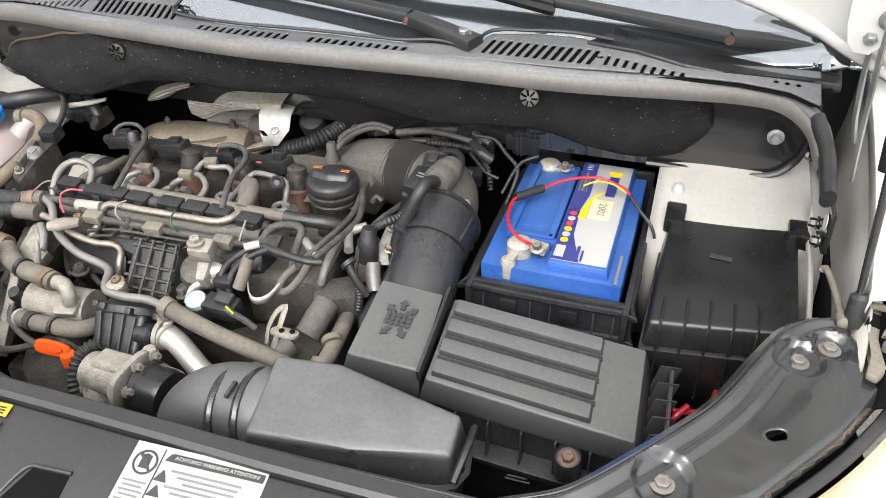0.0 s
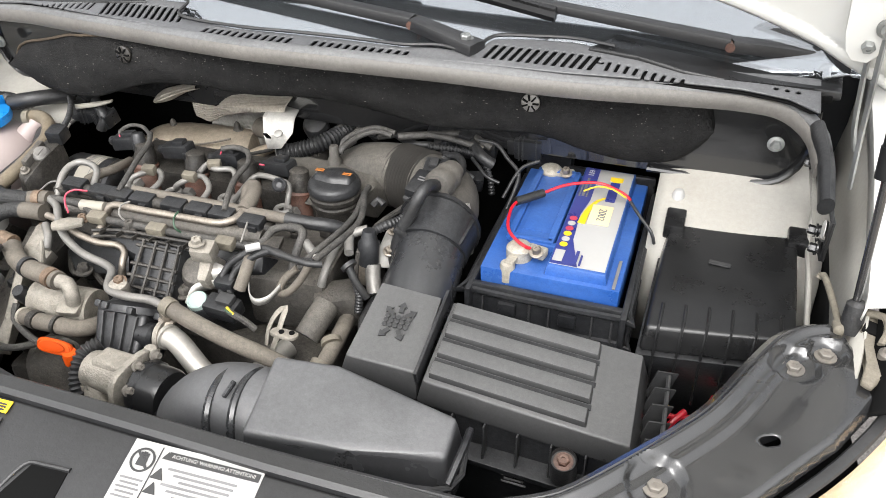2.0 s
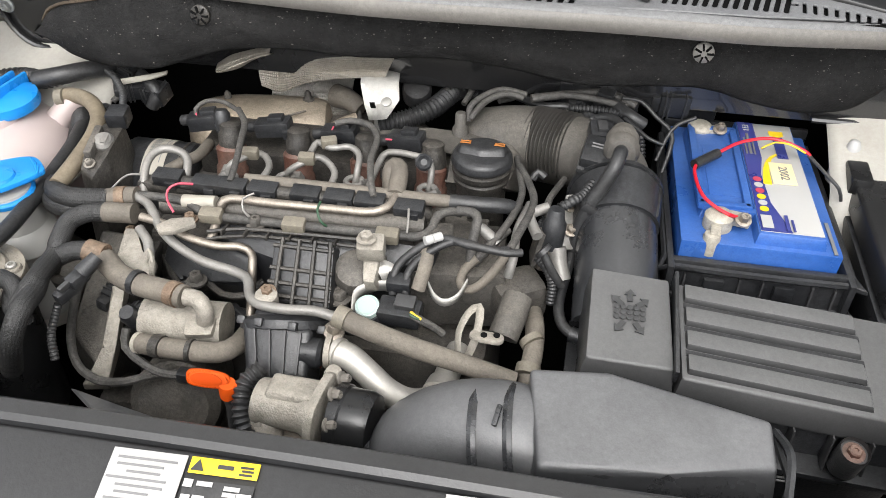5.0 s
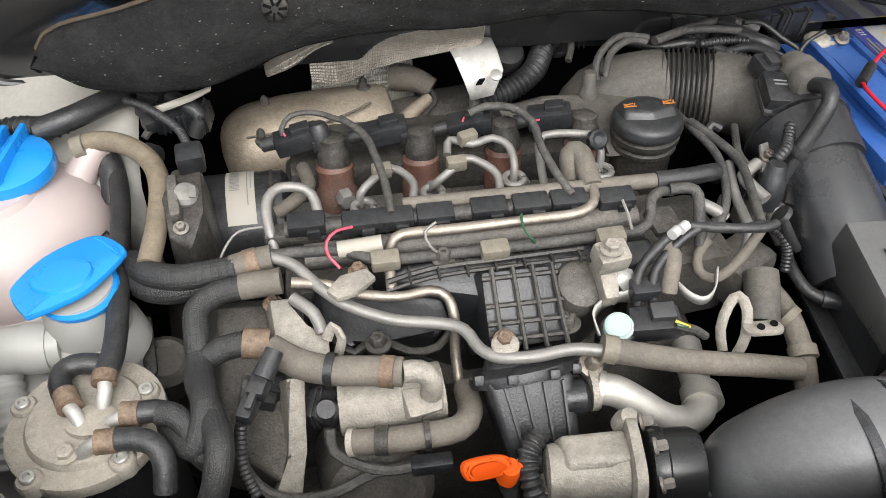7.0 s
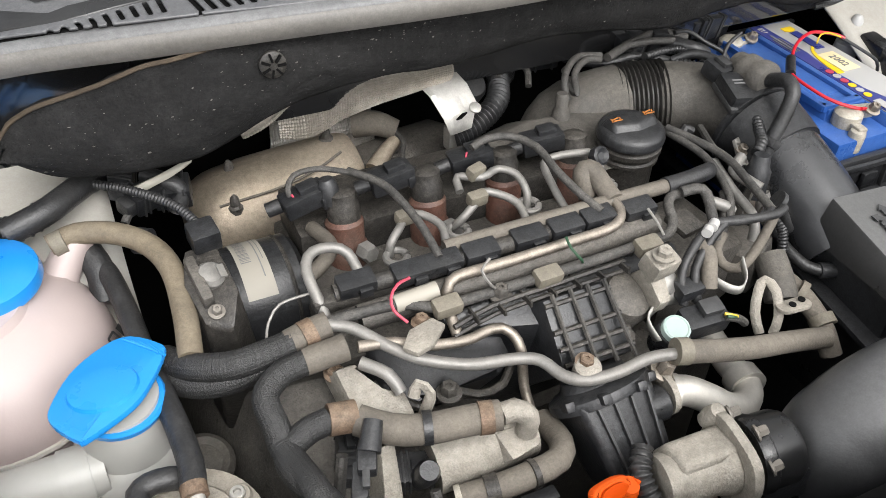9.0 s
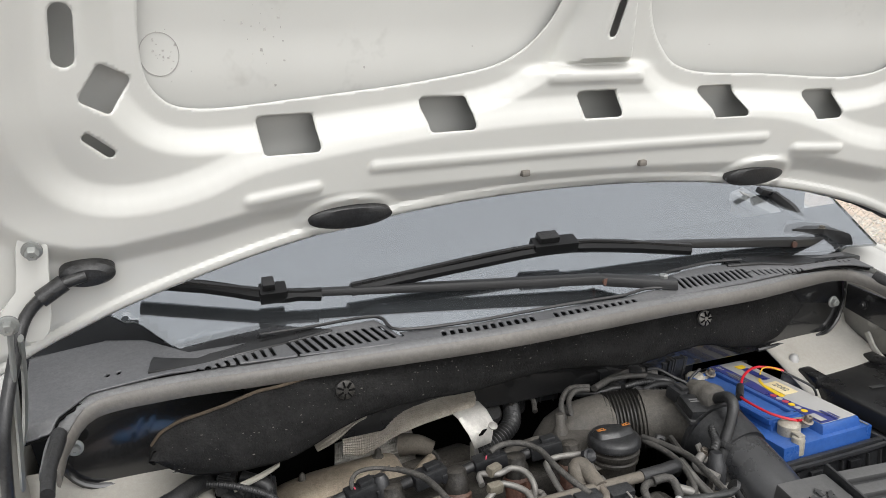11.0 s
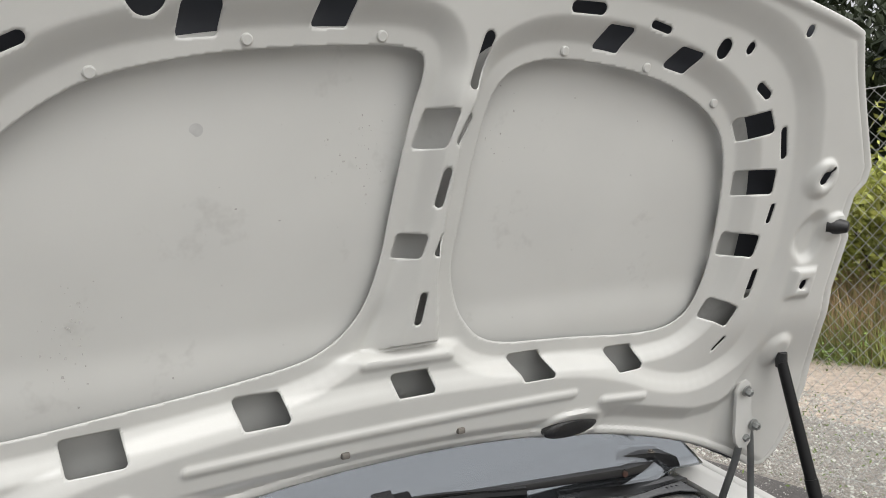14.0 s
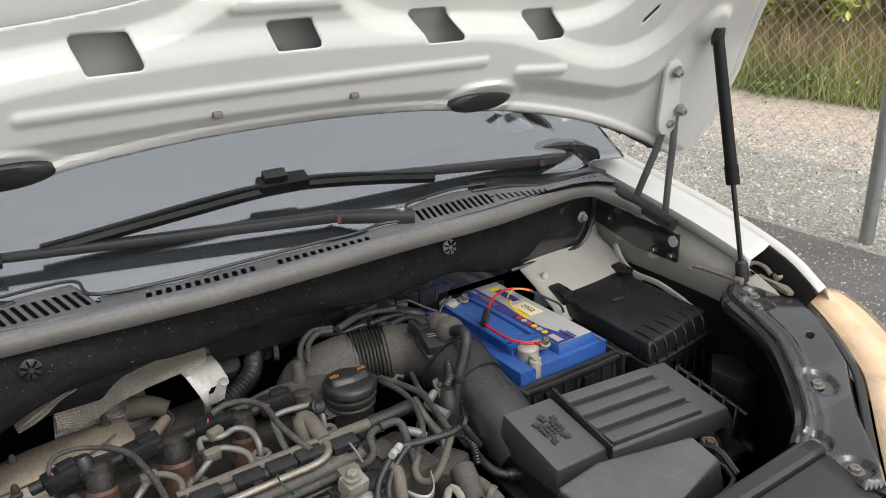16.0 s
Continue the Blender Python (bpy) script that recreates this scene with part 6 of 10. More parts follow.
part("left_wall", box((0.322, 0.59, 0.715), (0.008, 0.30, 0.135), bevel=0.003), M_PLASTIC, tray)
part("right_wall", box((0.515, 0.59, 0.715), (0.008, 0.30, 0.135), bevel=0.003), M_PLASTIC, tray)
part("back_wall", box((0.4175, 0.742, 0.73), (0.192, 0.008, 0.15), bevel=0.003), M_PLASTIC, tray)
part("base", box((0.4175, 0.589, 0.615), (0.20, 0.31, 0.014), bevel=0.003), M_PLASTIC, tray)
for z in (0.776, 0.735, 0.700):
    part("rim", tube([(0.318, 0.70, z + 0.002), (0.317, 0.466, z), (0.325, 0.450, z), (0.511, 0.449, z), (0.519, 0.463, z), (0.518, 0.70, z + 0.002)], 0.0042, 6, 0.05), M_PLASTIC, tray)
for x in (0.372, 0.448):
    part("latch", box((x, 0.447, 0.757), (0.022, 0.006, 0.018), bevel=0.002), M_PLASTIC, tray)
for x in (0.340, 0.400, 0.425, 0.478, 0.502):
    part("wall_rib", box((x, 0.4475, 0.715), (0.0025, 0.007, 0.105), (-4, 0, 0), 0.0006), M_SATIN, tray)
part("back_latch", box((0.362, 0.752, 0.815), (0.055, 0.03, 0.05), (10, 0, 0), 0.006), M_PLASTIC, tray)

lead = thing("jump_lead", (0.36, 0.55, 0.80), "red wire with black in-line fuse holder across the battery", "wire")
part("red_wire", tube([(0.392, 0.496, 0.818), (0.372, 0.500, 0.823), (0.352, 0.520, 0.828), (0.345, 0.56, 0.832), (0.350, 0.585, 0.832)], 0.0021, 8, 0.006), M_RED, lead)
part("fuse_holder", tube([(0.346, 0.578, 0.832), (0.376, 0.610, 0.832)], 0.0062, 10), M_PLASTIC, lead, "black fuse holder")
part("red_wire", tube([(0.374, 0.608, 0.832), (0.405, 0.632, 0.838), (0.445, 0.648, 0.838), (0.480, 0.640, 0.832), (0.490, 0.632, 0.828)], 0.0021, 8, 0.006), M_RED, lead)
part("black_wire", tube([(0.488, 0.634, 0.828), (0.505, 0.615, 0.818), (0.524, 0.600, 0.805), (0.53, 0.597, 0.79)], 0.0022, 8, 0.006), M_RUBBER, lead)
part("yellow_wire", tube([(0.428, 0.622, 0.838), (0.445, 0.634, 0.841), (0.465, 0.637, 0.838), (0.484, 0.634, 0.830)], 0.0012, 6, 0.008), M_YWIRE, lead)
part("lug", tube([(0.380, 0.496, 0.821), (0.397, 0.497, 0.817)], 0.0042, 8, flat=0.5), M_RED, lead)

# ---- fuse and relay box ----
fuse = thing("fuse_box", (0.62, 0.55, 0.65), "black plastic fuse box with ribbed front edge", "fuse box")
part("lid", frustum([(0.546, 0.640, 0.807), (0.703, 0.655, 0.811), (0.701, 0.437, 0.803), (0.543, 0.417, 0.801)], [(0.541, 0.648, 0.780), (0.709, 0.662, 0.780), (0.706, 0.428, 0.772), (0.538, 0.407, 0.770)], 0.005, seg=3), M_GLOSSBLACK, fuse, "smooth black lid")
part("body", frustum([(0.538, 0.652, 0.778), (0.712, 0.666, 0.778), (0.709, 0.424, 0.769), (0.535, 0.403, 0.767)], [(0.56, 0.63, 0.62), (0.69, 0.63, 0.62), (0.70, 0.47, 0.62), (0.55, 0.46, 0.62)], 0.005), M_PLASTIC, fuse)
for k in range(6):
    x = 0.556 + 0.026 * k
    s = 0.020 * k / 6
    part("rib", tube([(x, 0.460 + s, 0.8030), (x, 0.421 + s, 0.8018), (x - 0.001, 0.409 + s, 0.772), (x - 0.001, 0.405 + s, 0.70)], 0.0019, 6, 0.02), M_GLOSSBLACK, fuse)
part("latch", box((0.551, 0.628, 0.804), (0.026, 0.042, 0.028), (6, 0, 0), 0.004), M_GLOSSBLACK, fuse)
part("latch", box((0.703, 0.630, 0.806), (0.026, 0.036, 0.026), (6, 0, 0), 0.004), M_GLOSSBLACK, fuse)
part("moulded_mark", box((0.613, 0.552, 0.8078), (0.026, 0.008, 0.002), (0, 0, -6), 0.0008), M_SATIN, fuse)
solo("plastic_stud", lathe([(0.020, -0.02), (0.018, 0.0), (0.0125, 0.004), (0.0125, 0.014), (0.009, 0.018), (0.009, 0.030), (0.006, 0.038), (0.003, 0.040)], (0.549, 0.668, 0.796), n=16), M_LABELW, "white plastic mounting stud on the strut tower", "stud")

# ---- engine ----
engine = thing("engine", (-0.08, 0.45, 0.35), "dusty four-cylinder diesel engine with bare pipes and brown injectors", "engine")
part("block", box((-0.10, 0.50, 0.48), (0.46, 0.26, 0.36), bevel=0.02), M_CAST, engine)
part("cylinder_head", box((-0.09, 0.53, 0.715), (0.40, 0.22, 0.09), bevel=0.008), M_CAST, engine)
part("cam_cover", box((-0.08, 0.60, 0.772), (0.40, 0.09, 0.05), bevel=0.008), M_DUSTY, engine, "black cam cover")
part("cover_plate", frustum([(-0.050, 0.613, 0.815), (0.012, 0.633, 0.815), (0.119, 0.624, 0.815), (0.138, 0.584, 0.812), (0.126, 0.531, 0.800), (0.049, 0.531, 0.800), (0.056, 0.584, 0.812), (-0.045, 0.584, 0.812)],
     [(-0.051, 0.667, 0.780), (0.016, 0.687, 0.780), (0.131, 0.679, 0.780), (0.151, 0.638, 0.775), (0.140, 0.584, 0.760), (0.057, 0.584, 0.760), (0.064, 0.646, 0.770), (-0.045, 0.646, 0.770)], 0.004), M_COVER, engine, "dusty grey-tan cover plate")
part("nipple", lathe([(0.012, -0.01), (0.010, 0.004), (0.0075, 0.008), (0.0075, 0.022), (0.006, 0.025)], (0.055, 0.628, 0.818), (0, 0.1, 1), 14), M_COVER, engine)
part("valley", box((-0.08, 0.505, 0.748), (0.38, 0.10, 0.02), bevel=0.004), M_CAST, engine, "dark valley between injectors and rail, shade put into its colour")
for x, y in ((-0.19, 0.50), (-0.10, 0.497), (-0.015, 0.50), (0.05, 0.50)):
    part("head_bolt", bolt((x, y, 0.757), 0.008, 0.012), M_CAST, engine)

# oil filler
neck = part("oil_filler_neck", lathe([(0.030, -0.115), (0.031, -0.05), (0.031, -0.022), (0.0345, -0.020), (0.0345, -0.016), (0.032, -0.014), (0.032, -0.010), (0.0362, -0.008), (0.0362, -0.003), (0.033, -0.001), (0.033, 0.004)], (0.094, 0.548, 0.822), (0, -0.02, 1), 30), M_DUSTY, engine, "black oil filler neck")
part("oil_cap", lathe([(0.034, 0.0), (0.0372, 0.002), (0.0376, 0.005), (0.0365, 0.007), (0.0365, 0.010), (0.0340, 0.0135), (0.028, 0.016), (0.012, 0.0175)], (0.094, 0.548, 0.824), (0, -0.02, 1), 40), M_PLASTIC, neck, "black oil filler cap with orange pictograms")
part("neck_clip", box((0.092, 0.513, 0.770), (0.018, 0.008, 0.012), bevel=0.002), M_DUSTY, neck)
part("grip_bar", frustum([(0.066, 0.558, 0.8480), (0.094, 0.560, 0.8490), (0.122, 0.558, 0.8480), (0.120, 0.544, 0.8475), (0.094, 0.538, 0.8485), (0.068, 0.544, 0.8475)], [(0.062, 0.564, 0.836), (0.094, 0.568, 0.836), (0.126, 0.564, 0.836), (0.124, 0.536, 0.836), (0.094, 0.528, 0.836), (0.064, 0.536, 0.836)], 0.005, seg=3), M_PLASTIC, neck)
for x in (0.073, 0.114):
    mk = bm_new()
    box((x, 0.548, 0.8492), (0.013, 0.0014, 0.0008), bevel=0, bm=mk)
    box((x, 0.552, 0.8492), (0.009, 0.0014, 0.0008), (0, 0, 15), 0, mk)
    box((x - 0.005, 0.550, 0.8492), (0.0014, 0.006, 0.0008), bevel=0, bm=mk)
    box((x + 0.005, 0.550, 0.8492), (0.0014, 0.006, 0.0008), (0, 0, -20), 0, mk)
    part("pictogram", mk, M_CAPSYM, neck, "orange pictogram", smooth=False)

# injectors with their plugs
for k, x in enumerate((-0.233, -0.143, -0.055, 0.030)):
    inj = part("injector", lathe([(0.016, -0.035), (0.021, -0.02), (0.021, 0.004), (0.0185, 0.008), (0.0195, 0.03), (0.016, 0.034)], (x, 0.553, 0.772), (0, 0.18, 1), 20), M_RUST, engine, "rust-brown injector sleeve")
    part("injector_head", lathe([(0.0165, 0.0), (0.0165, 0.016), (0.014, 0.022), (0.014, 0.030), (0.010, 0.033)], (x + 0.001, 0.559, 0.803), (0, 0.18, 1), 18), M_DUSTY, inj, "black injector head")
    pl = box((x - 0.034, 0.572, 0.829), (0.046, 0.024, 0.020), (0, -8, 8 - 6 * k), 0.003)
    box((x - 0.030, 0.572, 0.842), (0.020, 0.014, 0.008), (0, -8, 8 - 6 * k), 0.002, pl)
    box((x - 0.012, 0.568, 0.826), (0.016, 0.018, 0.014), (0, -8, 8 - 6 * k), 0.003, pl)
    part("plug", pl, M_PLASTIC, inj, "black electrical plug")
    part("plug_collar", tube([(x - 0.056, 0.575, 0.826), (x - 0.070, 0.577, 0.822)], 0.0075, 10), M_RUBBER, inj)
    part("union_nut", lathe([(0.010, 0), (0.010, 0.012), (0.0075, 0.015)], (x + 0.008, 0.524, 0.788), (0.25, -1, 0.2), 6), M_PIPE, inj, "grey union nut")
part("plug_stub", lathe([(0.010, -0.02), (0.0105, 0.0), (0.007, 0.006)], (-0.244, 0.569, 0.842), (-0.1, 0.2, 1), 14), M_PLASTIC, engine)

# injection pipes from the rail up to each injector
for pts in ([(-0.210, 0.492, 0.800), (-0.209, 0.492, 0.815), (-0.197, 0.501, 0.822), (-0.182, 0.517, 0.822), (-0.169, 0.514, 0.822), (-0.157, 0.494, 0.820), (-0.161, 0.471, 0.815)],
            [(-0.140, 0.507, 0.800), (-0.134, 0.498, 0.815), (-0.118, 0.503, 0.825), (-0.103, 0.515, 0.828), (-0.089, 0.510, 0.826), (-0.075, 0.493, 0.822), (-0.076, 0.468, 0.815)],
            [(-0.055, 0.507, 0.800), (-0.053, 0.512, 0.815), (-0.055, 0.532, 0.825), (-0.070, 0.545, 0.828), (-0.092, 0.538, 0.828), (-0.113, 0.551, 0.826), (-0.118, 0.534, 0.820)],
            [(0.035, 0.510, 0.800), (0.037, 0.517, 0.818), (0.033, 0.528, 0.830), (0.018, 0.530, 0.834), (-0.010, 0.534, 0.834), (-0.024, 0.532, 0.830), (-0.029, 0.502, 0.822), (-0.031, 0.473, 0.815)]):
    part("injection_pipe", tube(pts, 0.0042, 10, 0.006), M_PIPE, engine, "grey steel injection pipe")
for p, s in (((-0.186, 0.511, 0.826), 1), ((-0.113, 0.506, 0.830), 1), ((-0.096, 0.544, 0.832), 0), ((0.029, 0.512, 0.838), 2)):
    part("pipe_clamp", box(p, (0.020, 0.012, 0.014), (10, 0, 20 - 15 * s), 0.003) if s < 2 else lathe([(0.0095, -0.005), (0.0105, -0.004), (0.0105, 0.004), (0.008, 0.006), (0.004, 0.003)], p, (0.2, -0.8, 0.6), 9), M_TAPE if s < 2 else M_PLASTIC, engine, "beige pipe clamp" if s < 2 else "dark slotted pipe clamp")
for p in ((-0.207, 0.482, 0.806), (-0.138, 0.494, 0.806), (-0.055, 0.503, 0.806), (0.035, 0.502, 0.806)):
    part("banjo_ring", tube([Vector(p) + V(0.010 * math.cos(a), 0.010 * math.sin(a), 0) for a in np.linspace(0, 6.0, 10)], 0.0036, 8, 0.006), M_PIPE, engine)

# rail, loom trough, silver pipe
part("loom_conduit", tube([(-0.171, 0.455, 0.826), (-0.088, 0.453, 0.828), (-0.002, 0.453, 0.828), (0.076, 0.453, 0.828)], 0.0075, 12, 0.03), M_SLEEVE, engine, "beige taped loom tube")
part("black_conduit", tube([(0.070, 0.453, 0.828), (0.106, 0.456, 0.826), (0.135, 0.464, 0.822), (0.149, 0.484, 0.800)], 0.0088, 26, 0.012, flute=0.05), M_RUBBER, engine, "ribbed dark loom tube")
part("loom_trough", box((-0.125, 0.447, 0.812), (0.35, 0.020, 0.014), (0, 0, 0.4), 0.004), M_DUSTY, engine, "black loom trough")
part("trough_tube", tube([(-0.280, 0.444, 0.820), (-0.178, 0.441, 0.822), (-0.050, 0.441, 0.822), (0.025, 0.441, 0.820), (0.047, 0.445, 0.810)], 0.0085, 10, 0.03), M_DUSTY, engine)
for px in ((-0.260, 0.443, 0.826), (-0.211, 0.438, 0.826), (-0.180, 0.438, 0.826), (-0.143, 0.438, 0.826), (-0.093, 0.439, 0.826), (-0.054, 0.439, 0.826), (-0.018, 0.439, 0.826), (0.027, 0.437, 0.824)):
    c = box(px, (0.034, 0.020, 0.014), (8, 0, 0), 0.0025)
    box(Vector(px) + V(0.006, -0.011, -0.004), (0.012, 0.004, 0.010), (8, 0, 0), 0.001, c)
    part("trough_clip", c, M_PLASTIC, engine, "black retaining clip")
part("silver_pipe", tube([(-0.190, 0.383, 0.790), (-0.189, 0.411, 0.806), (-0.185, 0.414, 0.818), (-0.175, 0.419, 0.823), (-0.123, 0.418, 0.824), (-0.050, 0.420, 0.824), (-0.019, 0.421, 0.824), (-0.003, 0.425, 0.826), (0.007, 0.438, 0.828), (0.008, 0.454, 0.830)], 0.0052, 12, 0.006), M_STEEL, engine, "bare steel return pipe")
part("arch_hose", tube([(0.008, 0.451, 0.829), (0.007, 0.475, 0.836), (0.005, 0.487, 0.842), (-0.001, 0.492, 0.842), (-0.005, 0.488, 0.836), (-0.003, 0.477, 0.820)], 0.0105, 12, 0.006), M_SLEEVE, engine, "tan rubber hose arch")
part("fuel_rail", tube([(-0.264, 0.426, 0.800), (-0.178, 0.425, 0.804), (-0.082, 0.425, 0.806), (0.046, 0.430, 0.806)], 0.0125, 16, 0.04), M_CAST, engine, "dusty fuel rail")
part("rail_label", tube([(-0.234, 0.419, 0.812), (-0.194, 0.419, 0.815)], 0.0080, 12), M_CREAMY, engine, "white rail label")
part("rail_end", tube([(0.037, 0.424, 0.808), (0.033, 0.441, 0.818)], 0.0028, 8), M_BRIGHT, engine)
part("lower_hose", tube([(-0.319, 0.427, 0.806), (-0.266, 0.421, 0.812), (-0.228, 0.417, 0.812), (-0.201, 0.405, 0.808), (-0.164, 0.403, 0.808), (-0.097, 0.401, 0.810), (-0.029, 0.400, 0.812), (0.015, 0.402, 0.812), (0.044, 0.406, 0.810), (0.056, 0.416, 0.815), (0.060, 0.432, 0.822), (0.073, 0.443, 0.822), (0.086, 0.444, 0.820)], 0.0052, 10, 0.008), M_LOOM, engine, "dark grey vacuum line")
for p in ((-0.193, 0.400, 0.811), (-0.095, 0.397, 0.813), (0.011, 0.395, 0.815)):
    part("line_clip", box(p, (0.026, 0.016, 0.014), (10, 0, 2), 0.003), M_TAPE, engine, "beige line clip")
for pts, m, lab in (([(-0.219, 0.421, 0.836), (-0.233, 0.413, 0.840), (-0.242, 0.405, 0.836), (-0.242, 0.399, 0.826), (-0.233, 0.391, 0.816)], M_PINK, "pink wire"),
                    ([(-0.068, 0.415, 0.836), (-0.069, 0.404, 0.832), (-0.063, 0.395, 0.824), (-0.058, 0.398, 0.816)], M_GWIRE, "green wire"),
                    ([(-0.145, 0.416, 0.836), (-0.156, 0.409, 0.832), (-0.153, 0.399, 0.824), (-0.147, 0.399, 0.816)], M_PIPE, "grey wire"),
                    ([(0.029, 0.425, 0.832), (0.031, 0.412, 0.826), (0.032, 0.399, 0.818)], M_PIPE, "grey wire"),
                    ([(-0.295, 0.458, 0.815), (-0.324, 0.460, 0.810), (-0.338, 0.451, 0.800), (-0.343, 0.440, 0.795)], M_PIPE, "grey wire")):
    part("wire", tube(pts, 0.0014, 6, 0.005), m, engine, lab)
part("hook_pipe", tube([(-0.291, 0.430, 0.800), (-0.293, 0.441, 0.815), (-0.296, 0.459, 0.828), (-0.294, 0.475, 0.834), (-0.284, 0.486, 0.836), (-0.266, 0.487, 0.834), (-0.254, 0.481, 0.828), (-0.249, 0.462, 0.815)], 0.0050, 12, 0.006), M_PIPE, engine, "grey hooked steel pipe")
part("stub_pipe", tube([(-0.290, 0.494, 0.800), (-0.272, 0.498, 0.810), (-0.259, 0.519, 0.810), (-0.265, 0.562, 0.800)], 0.0072, 10, 0.008), M_SLEEVE, engine)
part("loom_branch", tube([(-0.221, 0.571, 0.850), (-0.200, 0.538, 0.852), (-0.191, 0.502, 0.850), (-0.185, 0.467, 0.842), (-0.183, 0.439, 0.832)], 0.0040, 10, 0.01), M_LOOM, engine, "taped wiring loom")
part("loom_branch", tube([(-0.092, 0.563, 0.848), (-0.074, 0.567, 0.852), (-0.048, 0.561, 0.852), (-0.032, 0.536, 0.850), (-0.031, 0.498, 0.846), (-0.023, 0.463, 0.838), (-0.014, 0.439, 0.832)], 0.0042, 10, 0.01), M_LOOM, engine, "taped wiring loom")
part("plug_lead", tube([(-0.279, 0.571, 0.830), (-0.281, 0.574, 0.842), (-0.271, 0.587, 0.848), (-0.247, 0.586, 0.850), (-0.220, 0.568, 0.850)], 0.0030, 8, 0.008), M_LOOM, engine)
part("red_lead", tube([(-0.276, 0.566, 0.832), (-0.279, 0.569, 0.840)], 0.0011, 8), M_PINK, engine, "red wire end")
part("red_lead", tube([(-0.099, 0.563, 0.834), (-0.096, 0.566, 0.842)], 0.0011, 8), M_PINK, engine, "red wire end")
part("red_lead", tube([(-0.027, 0.555, 0.838), (-0.019, 0.555, 0.838)], 0.0012, 8), M_PINK, engine, "red wire end")

# timing cover with barcode label
tim = part("timing_cover", lathe([(0.040, -0.052), (0.052, -0.050), (0.056, -0.044), (0.056, 0.040), (0.050, 0.046), (0.036, 0.048)], (-0.332, 0.555, 0.737), (1, 0.06, -0.05), 40), M_PLASTIC, engine, "dusty black rounded timing belt cover")
part("cover_drop", box((-0.335, 0.530, 0.60), (0.088, 0.100, 0.26), bevel=0.012), M_DUSTY, engine)
part("cover_ridge", lathe([(0.0565, -0.002), (0.0578, 0.0), (0.0565, 0.002)], (-0.302, 0.556, 0.7355), (1, 0.06, -0.05), 40), M_DUSTY, tim)


def drum_patch(a0, a1, u0, u1, r, n=14):
    """A patch on the rounded cover: angle from the top, place along its axis."""
    q = Matrix.Translation((-0.332, 0.555, 0.737)) @ Vector((1, 0.06, -0.05)).to_track_quat("X", "Z").to_matrix().to_4x4()
    v = []
    for k in range(n + 1):
        a = radians(a0 + (a1 - a0) * k / n)
        for u in (u0, u1):
            v.append(tuple(q @ V(u, -r * math.sin(a), r * math.cos(a))))
    return v, [], [(2 * k, 2 * k + 1, 2 * k + 3, 2 * k + 2) for k in range(n)]


lbl = part("barcode_label", drum_patch(-44, 50, -0.016, 0.013, 0.0568), M_CREAMY, tim, "off-white barcode label")
for k in range(26):
    a = -40 + 2.0 * k
    part("barcode_line", drum_patch(a, a + (0.7, 1.2, 0.9)[k % 3], -0.012, -0.002, 0.0571, 1), M_GREY, lbl)
part("label_print", drum_patch(-36, 30, 0.005, 0.0062, 0.0571, 8), M_GREY, lbl)
part("label_print", drum_patch(-30, 10, 0.009, 0.0098, 0.0571, 8), M_GREY, lbl)

# tan heat shield over the turbocharger
def shell(a, b, radii, name, squash, parent, label):
    """A rounded sheet-metal shell from a to b; radii: rows of (share of the way, radius)."""
    a, b = Vector(a), Vector(b)
    n = (b - a).length
    bm = lathe([(r, n * k) for k, r in radii], a, b - a, 34, squash=squash)
    for v in bm.verts:
        v.co += V(0.0, 0.0, 0.003) * noise.noise(v.co * 30)
    return part(name, bm, M_BRASS, parent, label)


shield = shell((-0.372, 0.722, 0.708), (-0.158, 0.752, 0.726), [(0.25 - 0.25 * math.cos(radians(7.5 * k)), 0.004 + 0.055 * math.sin(radians(7.5 * k)) ** 0.75) for k in range(13)] + [(0.4, 0.0588), (0.55, 0.056), (0.7, 0.053), (0.85, 0.050), (0.94, 0.047), (0.985, 0.042), (1.0, 0.034), (1.005, 0.01)], "heat_shield", 1.0, engine, "tan turbocharger heat shield")
part("shield_crease", tube([(-0.335, 0.690, 0.756), (-0.27, 0.690, 0.762), (-0.22, 0.700, 0.768), (-0.185, 0.715, 0.774)], 0.0016, 6, 0.01), M_SLEEVE, shield)
for p in ((-0.312, 0.735, 0.768), (-0.192, 0.750, 0.773), (-0.318, 0.690, 0.752)):
    part("shield_stud", lathe([(0.010, -0.008), (0.009, 0.001), (0.006, 0.003), (0.0048, 0.012), (0.002, 0.016)], p, (0, -0.1, 1), 10), M_CAST, shield, "rusty stud")
part("turbo_body", lathe([(0.05, -0.09), (0.055, -0.02), (0.05, 0.06), (0.03, 0.09)], (-0.10, 0.75, 0.70), (1, 0.1, 0.1), 24), M_CAST, engine, "rusty turbocharger housing")
part("lambda_probe", tube([(-0.150, 0.70, 0.748), (-0.132, 0.715, 0.757), (-0.112, 0.728, 0.764)], 0.009, 12, ends=(0.012, 0.008)), M_BRASS, engine)
part("probe_shroud", tube([(-0.152, 0.762, 0.778), (-0.128, 0.748, 0.780), (-0.108, 0.737, 0.772)], 0.014, 16, ends=(0.018, 0.013)), M_SLEEVE, engine, "tan probe shroud")
part("probe_wire", tube([(-0.110, 0.734, 0.772), (-0.106, 0.715, 0.768), (-0.118, 0.69, 0.772), (-0.130, 0.66, 0.78)], 0.0032, 8), M_LOOM, engine)

